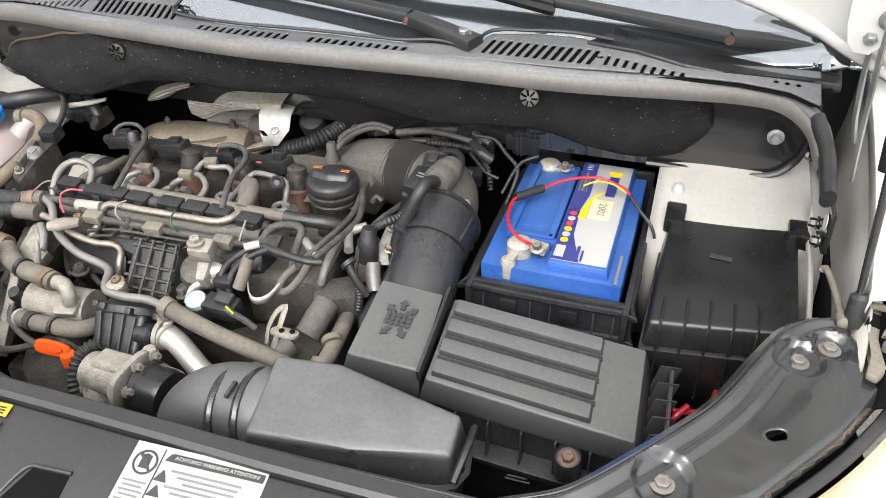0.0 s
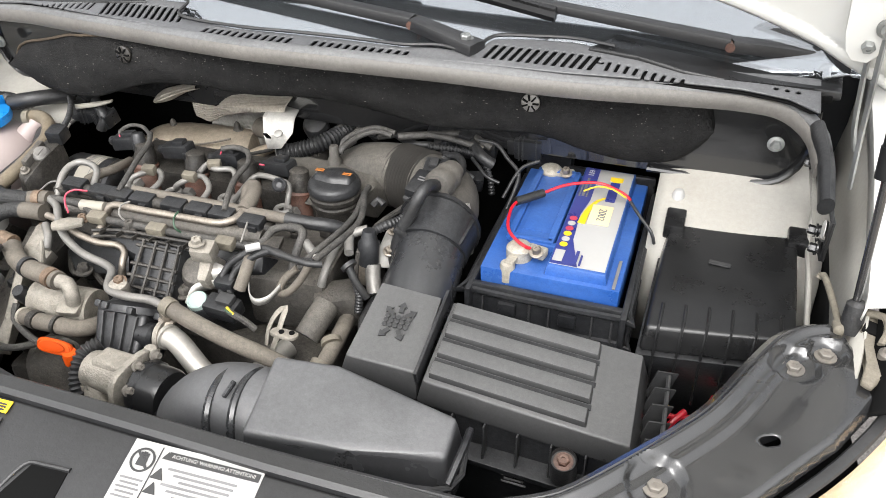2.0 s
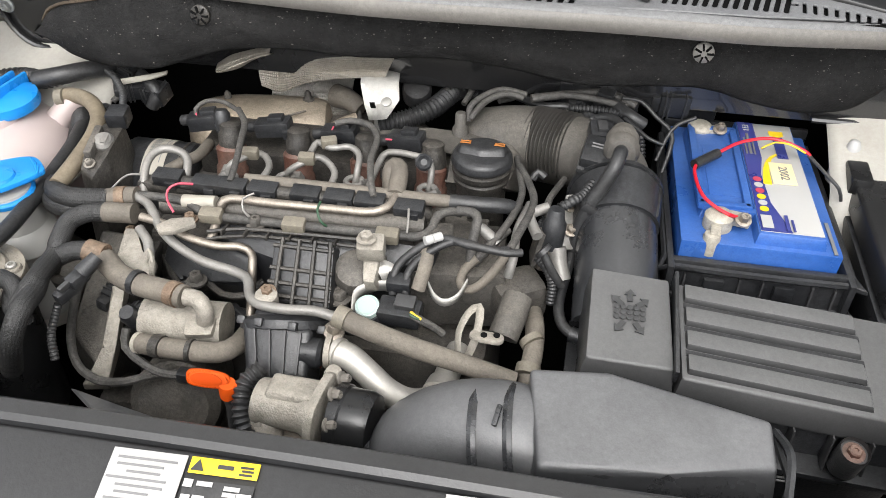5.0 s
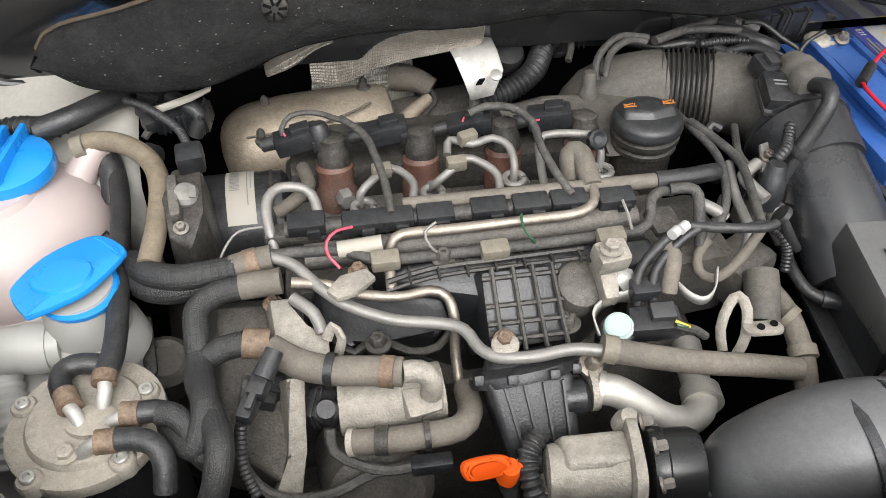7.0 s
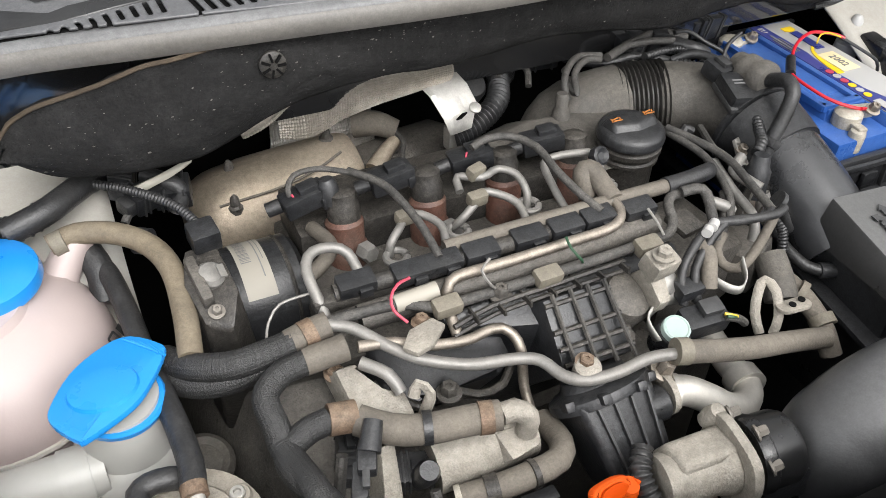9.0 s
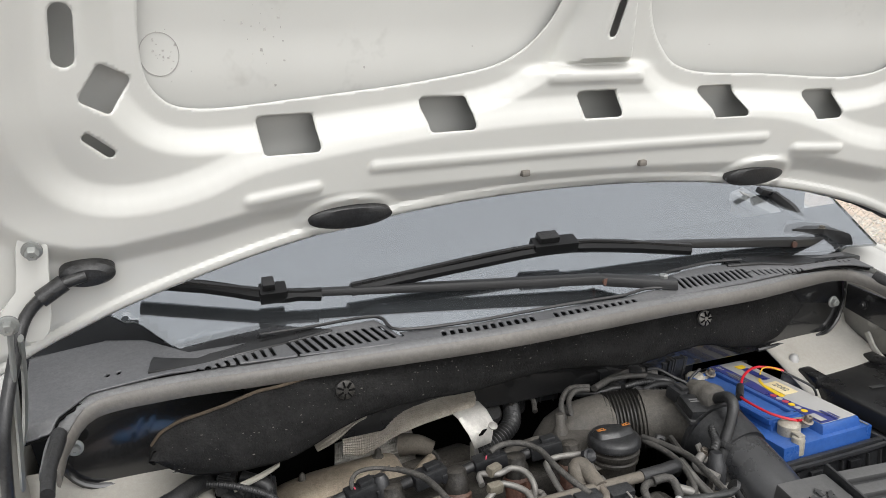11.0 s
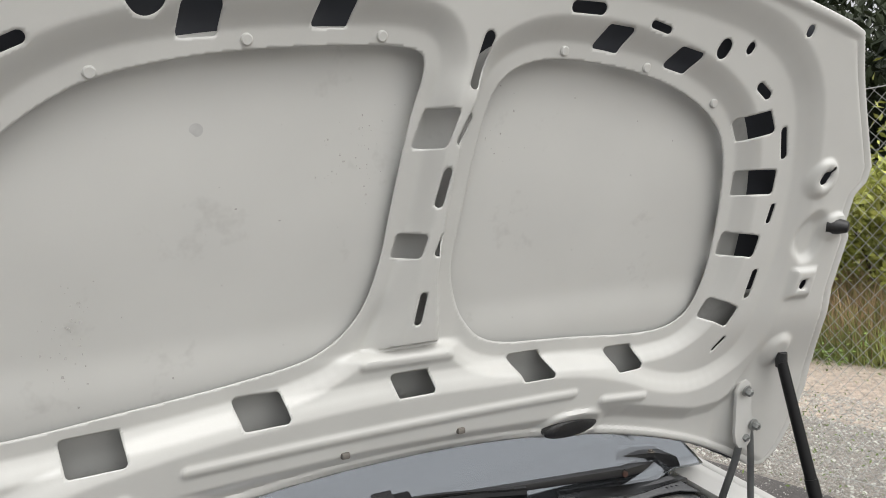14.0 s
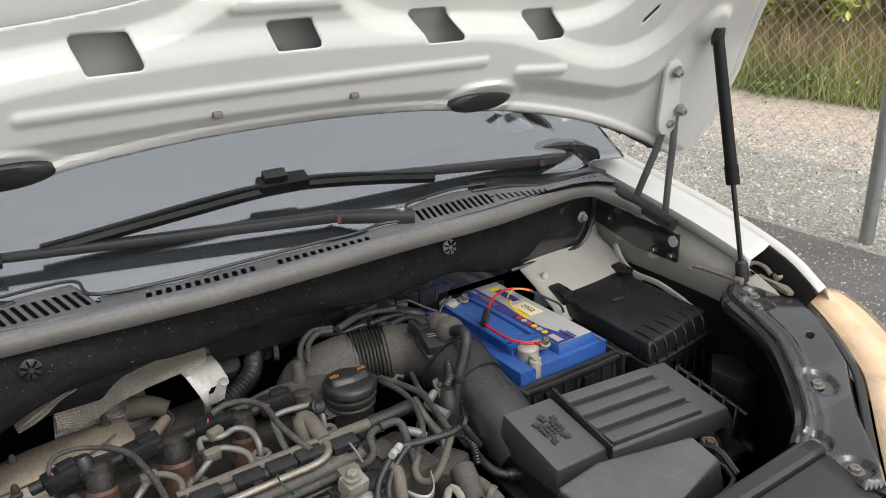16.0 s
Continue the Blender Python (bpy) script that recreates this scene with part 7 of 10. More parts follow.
# black plastic intake manifold with its cross ribs
part("intake_manifold", frustum([(-0.199, 0.403, 0.798), (-0.113, 0.403, 0.802), (-0.008, 0.401, 0.802), (0.056, 0.409, 0.795), (0.060, 0.392, 0.780), (-0.029, 0.376, 0.782), (-0.112, 0.372, 0.782), (-0.192, 0.394, 0.785)],
     [(-0.241, 0.518, 0.700), (-0.128, 0.523, 0.700), (-0.001, 0.522, 0.700), (0.094, 0.522, 0.700), (0.099, 0.477, 0.660), (-0.011, 0.390, 0.660), (-0.121, 0.383, 0.660), (-0.229, 0.445, 0.660)], 0.006), M_PLASTIC, engine, "dusty black plastic intake manifold")
part("front_cover", frustum([(-0.260, 0.420, 0.765), (-0.203, 0.391, 0.778), (-0.145, 0.388, 0.770), (-0.139, 0.372, 0.752), (-0.152, 0.367, 0.738), (-0.207, 0.376, 0.736), (-0.232, 0.368, 0.736), (-0.260, 0.390, 0.745)],
     [(-0.308, 0.521, 0.680), (-0.236, 0.512, 0.680), (-0.152, 0.493, 0.680), (-0.137, 0.444, 0.660), (-0.161, 0.409, 0.660), (-0.225, 0.421, 0.660), (-0.259, 0.413, 0.660), (-0.300, 0.453, 0.660)], 0.006), M_PLASTIC, engine, "black moulded cover")
part("cover_rim", tube([(-0.263, 0.400, 0.742), (-0.245, 0.377, 0.735), (-0.229, 0.364, 0.732), (-0.215, 0.375, 0.734), (-0.198, 0.371, 0.734), (-0.178, 0.360, 0.730), (-0.152, 0.362, 0.730), (-0.134, 0.380, 0.740)], 0.0042, 8, 0.01), M_DUSTY, engine)
part("runner", frustum([(-0.111, 0.377, 0.806), (-0.044, 0.377, 0.806), (-0.039, 0.329, 0.758), (-0.110, 0.329, 0.758)], [(-0.123, 0.425, 0.760), (-0.038, 0.424, 0.760), (-0.033, 0.371, 0.700), (-0.123, 0.371, 0.700)], 0.004), M_PLASTIC, engine, "ribbed intake runner")
for f in (0.14, 0.42, 0.68, 0.94):
    a, b = Vector((-0.111, 0.378, 0.809)).lerp(Vector((-0.044, 0.378, 0.809)), f), Vector((-0.110, 0.322, 0.761)).lerp(Vector((-0.037, 0.321, 0.761)), f)
    part("runner_rib", tube([a, b], 0.0024, 6), M_DUSTY, engine)
for g in (0.12, 0.45, 0.66, 0.85):
    a, b = Vector((-0.111, 0.379, 0.808)).lerp(Vector((-0.110, 0.322, 0.760)), g), Vector((-0.044, 0.379, 0.808)).lerp(Vector((-0.037, 0.322, 0.760)), g)
    part("runner_rib", tube([a, b], 0.0024, 6), M_DUSTY, engine)
part("ridge", tube([(-0.193, 0.384, 0.800), (-0.153, 0.391, 0.804), (-0.101, 0.391, 0.806), (-0.014, 0.394, 0.806)], 0.0026, 6, 0.02), M_DUSTY, engine)
part("ridge", tube([(-0.194, 0.381, 0.792), (-0.153, 0.386, 0.798), (-0.101, 0.385, 0.802), (-0.012, 0.386, 0.802)], 0.0022, 6, 0.02), M_DUSTY, engine)
for k in range(7):
    part("ridge_rib", box(Vector((-0.173, 0.387, 0.803)).lerp(Vector((-0.019, 0.389, 0.805)), k / 6), (0.0022, 0.022, 0.006), (-10, 0, 0), 0.0006), M_DUSTY, engine)
part("bulge", lathe([(0.026, -0.02), (0.026, 0.0), (0.022, 0.008), (0.010, 0.013)], (-0.020, 0.374, 0.778), (0.1, -0.5, 1), 22), M_CAST, engine, "dusty round boss")
for p, r in (((-0.207, 0.362, 0.742), 0.008), ((-0.035, 0.353, 0.752), 0.009), ((-0.141, 0.399, 0.803), 0.007)):
    part("cover_bolt", bolt(p, r, 0.010), M_CAST, engine, "dusty hexagon bolt")

# valve tower and throttle body
TA, TU = V(0.10, -0.70, -0.70).normalized(), V(0.0, -0.707, 0.707)


def tower_ring(c, hw, hh):
    c = Vector(c)
    return [c + V(sx * hw, 0, 0) + TU * (sy * hh) for sx, sy in ((-1, 1), (1, 1), (1, -1), (-1, -1))]


T0, T1 = V(-0.084, 0.312, 0.743), V(-0.075, 0.254, 0.686)
twr = part("valve_housing", frustum(tower_ring(T0, 0.038, 0.032), tower_ring(T1, 0.030, 0.028), 0.007, seg=3), M_PLASTIC, engine, "black ribbed valve housing")
part("housing_rim", lathe([(0.040, -0.006), (0.0475, -0.005), (0.0485, 0.0), (0.0475, 0.004), (0.044, 0.006), (0.034, 0.010), (0.030, 0.018)], T0, -TA, 36, squash=0.86), M_PLASTIC, twr, "round clamped flange")
for a in (-62, -20, 25, 70):
    part("rim_lug", box(T0 + V(0.047 * math.sin(radians(a)), 0, 0) + TU * (0.041 * math.cos(radians(a))), (0.009, 0.009, 0.013), (45, 0, 0), 0.002), M_PLASTIC, twr)
part("housing_foot", frustum(tower_ring(T0.lerp(T1, 0.80) + TU * 0.004 + V(0.010, 0, 0), 0.027, 0.030), tower_ring(T1 + TA * 0.006 + TU * 0.004 + V(0.010, 0, 0), 0.026, 0.028), 0.005, seg=3), M_PLASTIC, twr)
part("side_socket", lathe([(0.014, 0.0), (0.016, 0.002), (0.016, 0.020), (0.012, 0.024)], T0.lerp(T1, 0.3) + V(0.024, 0, 0) + TU * 0.018, (1, 0, 0), 20), M_PLASTIC, twr)
for k in range(4):
    w = -0.62 + 0.45 * k
    part("housing_rib", frustum([T0 + TA * 0.006 + V(0.037 * w - 0.0012, 0, 0) + TU * 0.036, T0 + TA * 0.006 + V(0.037 * w + 0.0012, 0, 0) + TU * 0.036, T1 - TA * 0.014 + V(0.029 * w + 0.0012, 0, 0) + TU * 0.033, T1 - TA * 0.014 + V(0.029 * w - 0.0012, 0, 0) + TU * 0.033],
                                [T0 + TA * 0.006 + V(0.037 * w - 0.0012, 0, 0) + TU * 0.028, T0 + TA * 0.006 + V(0.037 * w + 0.0012, 0, 0) + TU * 0.028, T1 - TA * 0.014 + V(0.029 * w + 0.0012, 0, 0) + TU * 0.025, T1 - TA * 0.014 + V(0.029 * w - 0.0012, 0, 0) + TU * 0.025], 0.0004), M_SATIN, twr)
thr = part("throttle_body", lathe([(0.018, 0.0), (0.023, 0.002), (0.024, 0.008), (0.0225, 0.012), (0.0225, 0.050), (0.025, 0.056), (0.026, 0.064), (0.022, 0.068)], (-0.084, 0.220, 0.727), (1, -0.12, 0.02), 30), M_ALU, engine, "rough pale cast aluminium throttle body")
part("throttle_flange", prism(ring_line([(-0.036, 0.0), (-0.030, 0.030), (0.004, 0.038), (0.040, 0.030), (0.036, -0.016), (0.006, -0.038), (-0.028, -0.030)]), Matrix.Translation((-0.010, 0.212, 0.728)) @ pose(0, 0, 0, 0, 90, -7), 0.010, 0.003), M_ALU, thr)
part("actuator", lathe([(0.020, 0.0), (0.033, 0.001), (0.0345, 0.005), (0.0345, 0.012), (0.0325, 0.014), (0.0325, 0.036), (0.030, 0.042), (0.012, 0.044)], (-0.003, 0.212, 0.728), (1, -0.12, 0.02), 36), M_GLOSSBLACK, thr, "black throttle actuator")
part("actuator_foot", box((0.024, 0.186, 0.715), (0.052, 0.018, 0.030), (-12, 0, -6), 0.003), M_PLASTIC, thr)
for p in ((-0.002, 0.240, 0.753), (-0.002, 0.186, 0.747), (-0.002, 0.210, 0.763), (-0.082, 0.200, 0.715)):
    part("flange_bolt", bolt(p, 0.0048, 0.008, (1, -0.2, 0.4)), M_DULL, thr)
part("throttle_pipe", lathe([(0.024, -0.06), (0.025, 0.0), (0.023, 0.008)], (-0.051, 0.199, 0.690), (-0.05, -0.2, 1), 24), M_STEEL, engine, "bright steel pipe stub")
part("throttle_conduit", tube([(-0.086, 0.244, 0.747), (-0.098, 0.226, 0.741), (-0.096, 0.204, 0.725), (-0.086, 0.190, 0.705), (-0.076, 0.182, 0.675)], 0.0085, 14, wave=(0.006, 0.0012)), M_RUBBER, engine, "ribbed black conduit")
part("outlet_pipe", tube([(-0.078, 0.216, 0.722), (-0.072, 0.204, 0.700), (-0.066, 0.194, 0.675), (-0.062, 0.188, 0.64)], 0.0165, 18, 0.008), M_ALU, thr, "cast outlet bend")
part("cast_ear", lathe([(0.009, -0.010), (0.010, 0.0), (0.008, 0.010), (0.004, 0.012)], (-0.012, 0.246, 0.748), (0.2, -0.3, 1), 16), M_ALU, thr)
part("cast_web", frustum([(-0.070, 0.238, 0.752), (-0.016, 0.236, 0.752), (-0.016, 0.206, 0.757), (-0.070, 0.210, 0.755)], [(-0.074, 0.248, 0.728), (-0.012, 0.246, 0.728), (-0.012, 0.200, 0.735), (-0.074, 0.204, 0.735)], 0.006, seg=3), M_ALU, thr, "flat cast top with worn edges")
part("egr_pipe", tube([(-0.027, 0.289, 0.738), (-0.007, 0.286, 0.735), (0.016, 0.277, 0.722), (0.035, 0.271, 0.708), (0.056, 0.272, 0.695), (0.076, 0.282, 0.688), (0.088, 0.298, 0.686), (0.091, 0.327, 0.684), (0.098, 0.366, 0.684)], 0.0142, 24, 0.006), M_EGR, engine, "bare steel exhaust return pipe")
part("pipe_flange", tube([(-0.031, 0.289, 0.738), (-0.025, 0.289, 0.738)], 0.0195, 20, 0.003), M_ALU, engine, "cast pipe flange")
part("flange_ring", tube([(-0.022, 0.288, 0.738), (-0.017, 0.286, 0.738)], 0.0165, 20, 0.003), M_EGR, engine)
part("pipe_bellows", tube([(0.087, 0.293, 0.686), (0.090, 0.310, 0.685)], 0.0165, 24, wave=(0.006, 0.003)), M_EGR, engine)
part("flange_bolt", bolt((-0.027, 0.302, 0.752), 0.0075, 0.014, (0.2, -0.3, 1)), M_STEEL, engine)
part("red_mark", box((-0.040, 0.281, 0.722), (0.006, 0.004, 0.006), bevel=0.001), M_RED, engine)

# steel water and vacuum pipes over the front
part("u_pipe", tube([(-0.277, 0.394, 0.802), (-0.246, 0.390, 0.798), (-0.220, 0.381, 0.792), (-0.184, 0.378, 0.786), (-0.156, 0.382, 0.785), (-0.142, 0.378, 0.780), (-0.137, 0.363, 0.770), (-0.138, 0.349, 0.735), (-0.137, 0.329, 0.710)], 0.0049, 12, 0.006), M_STEEL, engine, "bare steel water pipe")
part("grey_pipe", tube([(-0.298, 0.423, 0.810), (-0.275, 0.412, 0.806), (-0.251, 0.386, 0.798), (-0.228, 0.369, 0.790), (-0.192, 0.355, 0.782), (-0.151, 0.348, 0.778), (-0.132, 0.338, 0.778), (-0.122, 0.317, 0.776), (-0.107, 0.303, 0.778), (-0.078, 0.299, 0.779), (-0.045, 0.301, 0.780), (-0.014, 0.296, 0.778)], 0.0055, 12, 0.006), M_PIPE, engine, "grey coated vacuum pipe")
part("pipe_bracket", prism([(-0.026, 0.004), (-0.008, 0.014), (0.016, 0.010), (0.018, -0.004), (-0.004, -0.012), (-0.022, -0.010)], Matrix.Translation((-0.221, 0.377, 0.812)) @ pose(0, 0, 0, 0, 0, 24), 0.006, 0.002), M_ALU, engine, "pale pipe bracket")
part("bracket_bolt", bolt((-0.218, 0.397, 0.803), 0.0062, 0.007), M_COPPER, engine, "rusty flange bolt")
part("lug", lathe([(0.011, -0.012), (0.012, 0.0), (0.012, 0.006), (0.009, 0.008)], (-0.101, 0.313, 0.778), (0, -0.2, 1), 16), M_ALU, engine)
part("lug_bolt", bolt((-0.101, 0.316, 0.784), 0.0065, 0.006, (0, -0.2, 1)), M_COPPER, engine, "rusty flange bolt")
part("long_hose", tube([(-0.019, 0.298, 0.780), (0.017, 0.291, 0.772), (0.066, 0.288, 0.758), (0.117, 0.290, 0.742), (0.166, 0.289, 0.728)], 0.0106, 16, 0.015), M_SLEEVE, engine, "tan sleeved rubber hose")
part("hose_collar", tube([(-0.021, 0.298, 0.781), (-0.009, 0.295, 0.779)], 0.0122, 16), M_TAPE, engine, "beige hose collar")
part("heater_hose", tube([(0.153, 0.418, 0.710), (0.162, 0.418, 0.722), (0.174, 0.399, 0.730), (0.180, 0.369, 0.735), (0.182, 0.337, 0.732), (0.180, 0.306, 0.722), (0.181, 0.285, 0.700)], 0.0108, 14, 0.01), M_SLEEVE, engine, "tan bent heater hose")
for a, b in (((0.177, 0.345, 0.738), (0.181, 0.339, 0.736)), ((0.179, 0.312, 0.730), (0.178, 0.302, 0.726))):
    part("hose_clamp", tube([a, b], 0.0132, 14), M_TAPE, engine, "steel hose clamp")
part("lifting_eye", tube([(0.103, 0.315, 0.735), (0.102, 0.327, 0.752), (0.110, 0.338, 0.770), (0.120, 0.343, 0.776), (0.123, 0.329, 0.772), (0.120, 0.314, 0.752), (0.114, 0.309, 0.735)], 0.0048, 8, 0.008, flat=0.45), M_ALU, engine, "steel lifting eye")
part("sensor_bracket", prism(rounded(0.036, 0.018, 0.008, 4), Matrix.Translation((0.133, 0.313, 0.765)) @ pose(0, 0, 0, -12, 0, -4), 0.004, 0.001), M_ALU, engine, "pale metal tab with two holes")
for p in ((0.130, 0.312, 0.766), (0.143, 0.314, 0.766)):
    part("tab_hole", lathe([(0.0035, 0), (0.0035, 0.0012)], p, n=12), M_DARK, engine)
part("tube_stub", tube([(0.159, 0.377, 0.765), (0.154, 0.356, 0.755), (0.148, 0.337, 0.742)], 0.0165, 24, 0.01), M_COVER, engine, "dusty steel tube stub")
part("stub_base", box((0.155, 0.408, 0.740), (0.06, 0.05, 0.05), (0, 0, 30), 0.012), M_CAST, engine, "dark dusty casting")
part("end_sensor", lathe([(0.0135, -0.034), (0.0135, -0.004), (0.011, 0.0), (0.009, 0.012), (0.008, 0.014)], (0.189, 0.449, 0.822), (0.05, 0.1, 1), 20), M_PLASTIC, engine, "black sensor plug")
part("sensor_base", lathe([(0.014, -0.034), (0.0155, -0.020), (0.0155, -0.004), (0.0135, 0.0)], (0.184, 0.452, 0.790), (0.05, 0.1, 1), 8), M_STEEL, engine, "bare steel sensor base")
part("end_bracket", prism([(-0.012, 0.03), (0.004, 0.036), (0.012, 0.01), (0.010, -0.03), (-0.006, -0.036), (-0.014, -0.01)], Matrix.Translation((0.207, 0.478, 0.800)) @ pose(0, 0, 0, 40, 20, 8), 0.004, 0.001), M_PIPE, engine, "dull steel bracket with holes")
for p in ((0.204, 0.492, 0.812), (0.208, 0.467, 0.796)):
    part("bracket_bolt", bolt(p, 0.0055, 0.006, (0.2, -0.4, 1)), M_STEEL, engine)
part("sensor_elbow", tube([(0.193, 0.461, 0.830), (0.206, 0.470, 0.835), (0.217, 0.485, 0.835), (0.228, 0.505, 0.840)], 0.0058, 14, wave=(0.005, 0.0006)), M_RUBBER, engine, "ribbed black sensor elbow")
part("bleed_pipe", tube([(0.172, 0.424, 0.815), (0.161, 0.450, 0.820), (0.165, 0.459, 0.822), (0.180, 0.467, 0.825)], 0.0062, 10, 0.006), M_PIPE, engine, "grey bent pipe")
part("joint_ring", tube([(0.178, 0.406, 0.812), (0.182, 0.404, 0.809)], 0.0105, 14), M_RUBBER, engine, "black joint ring")
part("ribbed_lead", tube([(0.180, 0.404, 0.809), (0.188, 0.400, 0.795), (0.197, 0.399, 0.780), (0.204, 0.399, 0.770)], 0.0048, 14), M_RUBBER, engine, "black lead")

# solenoid bracket with mint cap
strip([[(-0.014, 0.324, 0.765), (-0.016, 0.344, 0.775), (-0.006, 0.353, 0.780), (0.014, 0.357, 0.785), (0.033, 0.358, 0.785), (0.038, 0.352, 0.780)], [(-0.011, 0.334, 0.752), (-0.012, 0.347, 0.760), (-0.004, 0.355, 0.765), (0.014, 0.358, 0.770), (0.028, 0.355, 0.768), (0.034, 0.349, 0.765)]], "sheet_bracket", M_BRIGHT, engine, "bright bent steel bracket", 0.002, 0.006)
strip([[(0.002, 0.365, 0.800), (0.012, 0.370, 0.802), (0.024, 0.369, 0.798)], [(0.014, 0.355, 0.785), (0.022, 0.358, 0.786), (0.032, 0.359, 0.784)]], "bracket_web", M_BRIGHT, engine, "bright bent steel bracket", 0.003, 0.006)
part("bracket_head", box((0.001, 0.364, 0.822), (0.030, 0.024, 0.022), (15, 0, 8), 0.005), M_ALU, engine, "pale cast bracket head")
part("bracket_neck", frustum([(-0.010, 0.371, 0.815), (0.010, 0.371, 0.815), (0.008, 0.344, 0.790), (-0.005, 0.344, 0.790)], [(-0.010, 0.390, 0.790), (0.013, 0.390, 0.790), (0.010, 0.352, 0.770), (-0.005, 0.352, 0.770)], 0.004), M_ALU, engine)
part("bracket_bolt", bolt((-0.002, 0.358, 0.836), 0.007, 0.007), M_ALU, engine)
strip([[(0.062, 0.360, 0.792), (0.073, 0.343, 0.788), (0.084, 0.338, 0.786), (0.096, 0.346, 0.788), (0.104, 0.364, 0.795)], [(0.061, 0.362, 0.784), (0.072, 0.344, 0.778), (0.084, 0.338, 0.776), (0.096, 0.346, 0.778), (0.103, 0.363, 0.785)]], "spring_clip", M_BRIGHT, engine, "bright steel strap clip", 0.0015, 0.004)
part("valve_round", lathe([(0.0165, -0.03), (0.0165, -0.004), (0.0145, -0.001)], (0.004, 0.327, 0.768), (-0.05, -0.35, 1), 22), M_PLASTIC, engine)
sol = part("solenoid", box((0.038, 0.331, 0.765), (0.046, 0.026, 0.022), (10, 0, -3), 0.004), M_PLASTIC, engine, "black solenoid valve")
part("mint_cap", lathe([(0.0115, -0.022), (0.0135, 0.0), (0.013, 0.004), (0.011, 0.005), (0.010, 0.0042)], (0.004, 0.327, 0.770), (-0.05, -0.35, 1), 24), M_MINT, sol, "pale mint plastic cap")
part("socket", box((0.044, 0.331, 0.780), (0.022, 0.016, 0.008), (14, 0, -3), 0.002), M_SATIN, sol)
part("wire", tube([(0.053, 0.319, 0.775), (0.061, 0.317, 0.772), (0.074, 0.320, 0.762), (0.086, 0.322, 0.750)], 0.0042, 8), M_LOOM, sol)
part("wire", tube([(0.052, 0.320, 0.778), (0.058, 0.316, 0.777), (0.064, 0.315, 0.774)], 0.0016, 6), M_YWIRE, sol, "yellow wire")
part("wire", tube([(0.052, 0.316, 0.778), (0.057, 0.314, 0.777), (0.063, 0.315, 0.774)], 0.0016, 6), M_GWIRE, sol, "green wire")
for dx in (0.0, 0.014):
    q = V(dx, -0.002 * dx / 0.014, 0)
    part("vacuum_hose", tube([Vector(p) + q for p in ((0.027, 0.347, 0.775), (0.026, 0.354, 0.790), (0.030, 0.363, 0.802), (0.043, 0.371, 0.815), (0.063, 0.380, 0.826), (0.080, 0.383, 0.830), (0.099, 0.377, 0.830), (0.129, 0.375, 0.828), (0.144, 0.381, 0.826))], 0.0045, 10, 0.008), M_RUBBER, engine, "grey rubber vacuum hose")
for p in ((0.061, 0.375, 0.832), (0.069, 0.378, 0.834)):
    part("white_band", tube([Vector(p) + V(-0.004, -0.003, 0.0), Vector(p) + V(0.004, 0.003, 0)], 0.0050, 10), M_LABELW, engine, "white paint band")
part("hose_block", box((0.033, 0.353, 0.787), (0.026, 0.018, 0.016), (10, 0, 0), 0.003), M_PLASTIC, engine)
part("return_hose", tube([(0.054, 0.348, 0.785), (0.058, 0.358, 0.800), (0.060, 0.367, 0.812), (0.058, 0.378, 0.815)], 0.0078, 12, 0.008), M_SLEEVE, engine)

# pipe bundle at the gearbox end
for pts, r, m in (([(0.135, 0.572, 0.820), (0.140, 0.541, 0.822), (0.148, 0.497, 0.822), (0.144, 0.460, 0.820), (0.132, 0.424, 0.815), (0.119, 0.404, 0.805)], 0.0042, M_LOOM),
                  ([(0.140, 0.545, 0.826), (0.154, 0.511, 0.826), (0.163, 0.470, 0.826), (0.152, 0.411, 0.826), (0.145, 0.381, 0.826)], 0.0045, M_LOOM),
                  ([(0.081, 0.440, 0.826), (0.098, 0.437, 0.828), (0.105, 0.430, 0.824), (0.103, 0.414, 0.810), (0.102, 0.397, 0.790)], 0.0056, M_LOOM),
                  ([(0.109, 0.428, 0.815), (0.121, 0.419, 0.812), (0.129, 0.414, 0.806)], 0.0062, M_PIPE),
                  ([(0.143, 0.375, 0.826), (0.132, 0.370, 0.805), (0.116, 0.365, 0.785), (0.103, 0.365, 0.778), (0.095, 0.376, 0.778), (0.098, 0.391, 0.785), (0.110, 0.399, 0.795)], 0.0050, M_SLEEVE),
                  ([(0.138, 0.438, 0.810), (0.118, 0.409, 0.800), (0.106, 0.402, 0.785)], 0.0058, M_LOOM),
                  ([(0.159, 0.483, 0.815), (0.149, 0.438, 0.810), (0.149, 0.401, 0.800), (0.145, 0.392, 0.780)], 0.0052, M_PIPE)):
    part("pipe_run", tube(pts, r, 10, 0.008), m, engine, "dusty grey pipe run")
part("end_plate", box((0.172, 0.450, 0.785), (0.006, 0.03, 0.05), (0, 10, 8), 0.002), M_CAST, engine, "pale end plate")
part("end_casting", box((0.085, 0.44, 0.735), (0.11, 0.10, 0.08), (0, 0, 6), 0.012), M_CAST, engine, "dark dusty end casting")
part("pipe_end_ring", tube([(0.157, 0.535, 0.815), (0.163, 0.541, 0.822), (0.172, 0.538, 0.818)], 0.0048, 8), M_RUBBER, engine)
part("sleeve_plate", box((0.067, 0.412, 0.812), (0.028, 0.03, 0.008), (8, 0, 10), 0.003), M_DUSTY, engine)

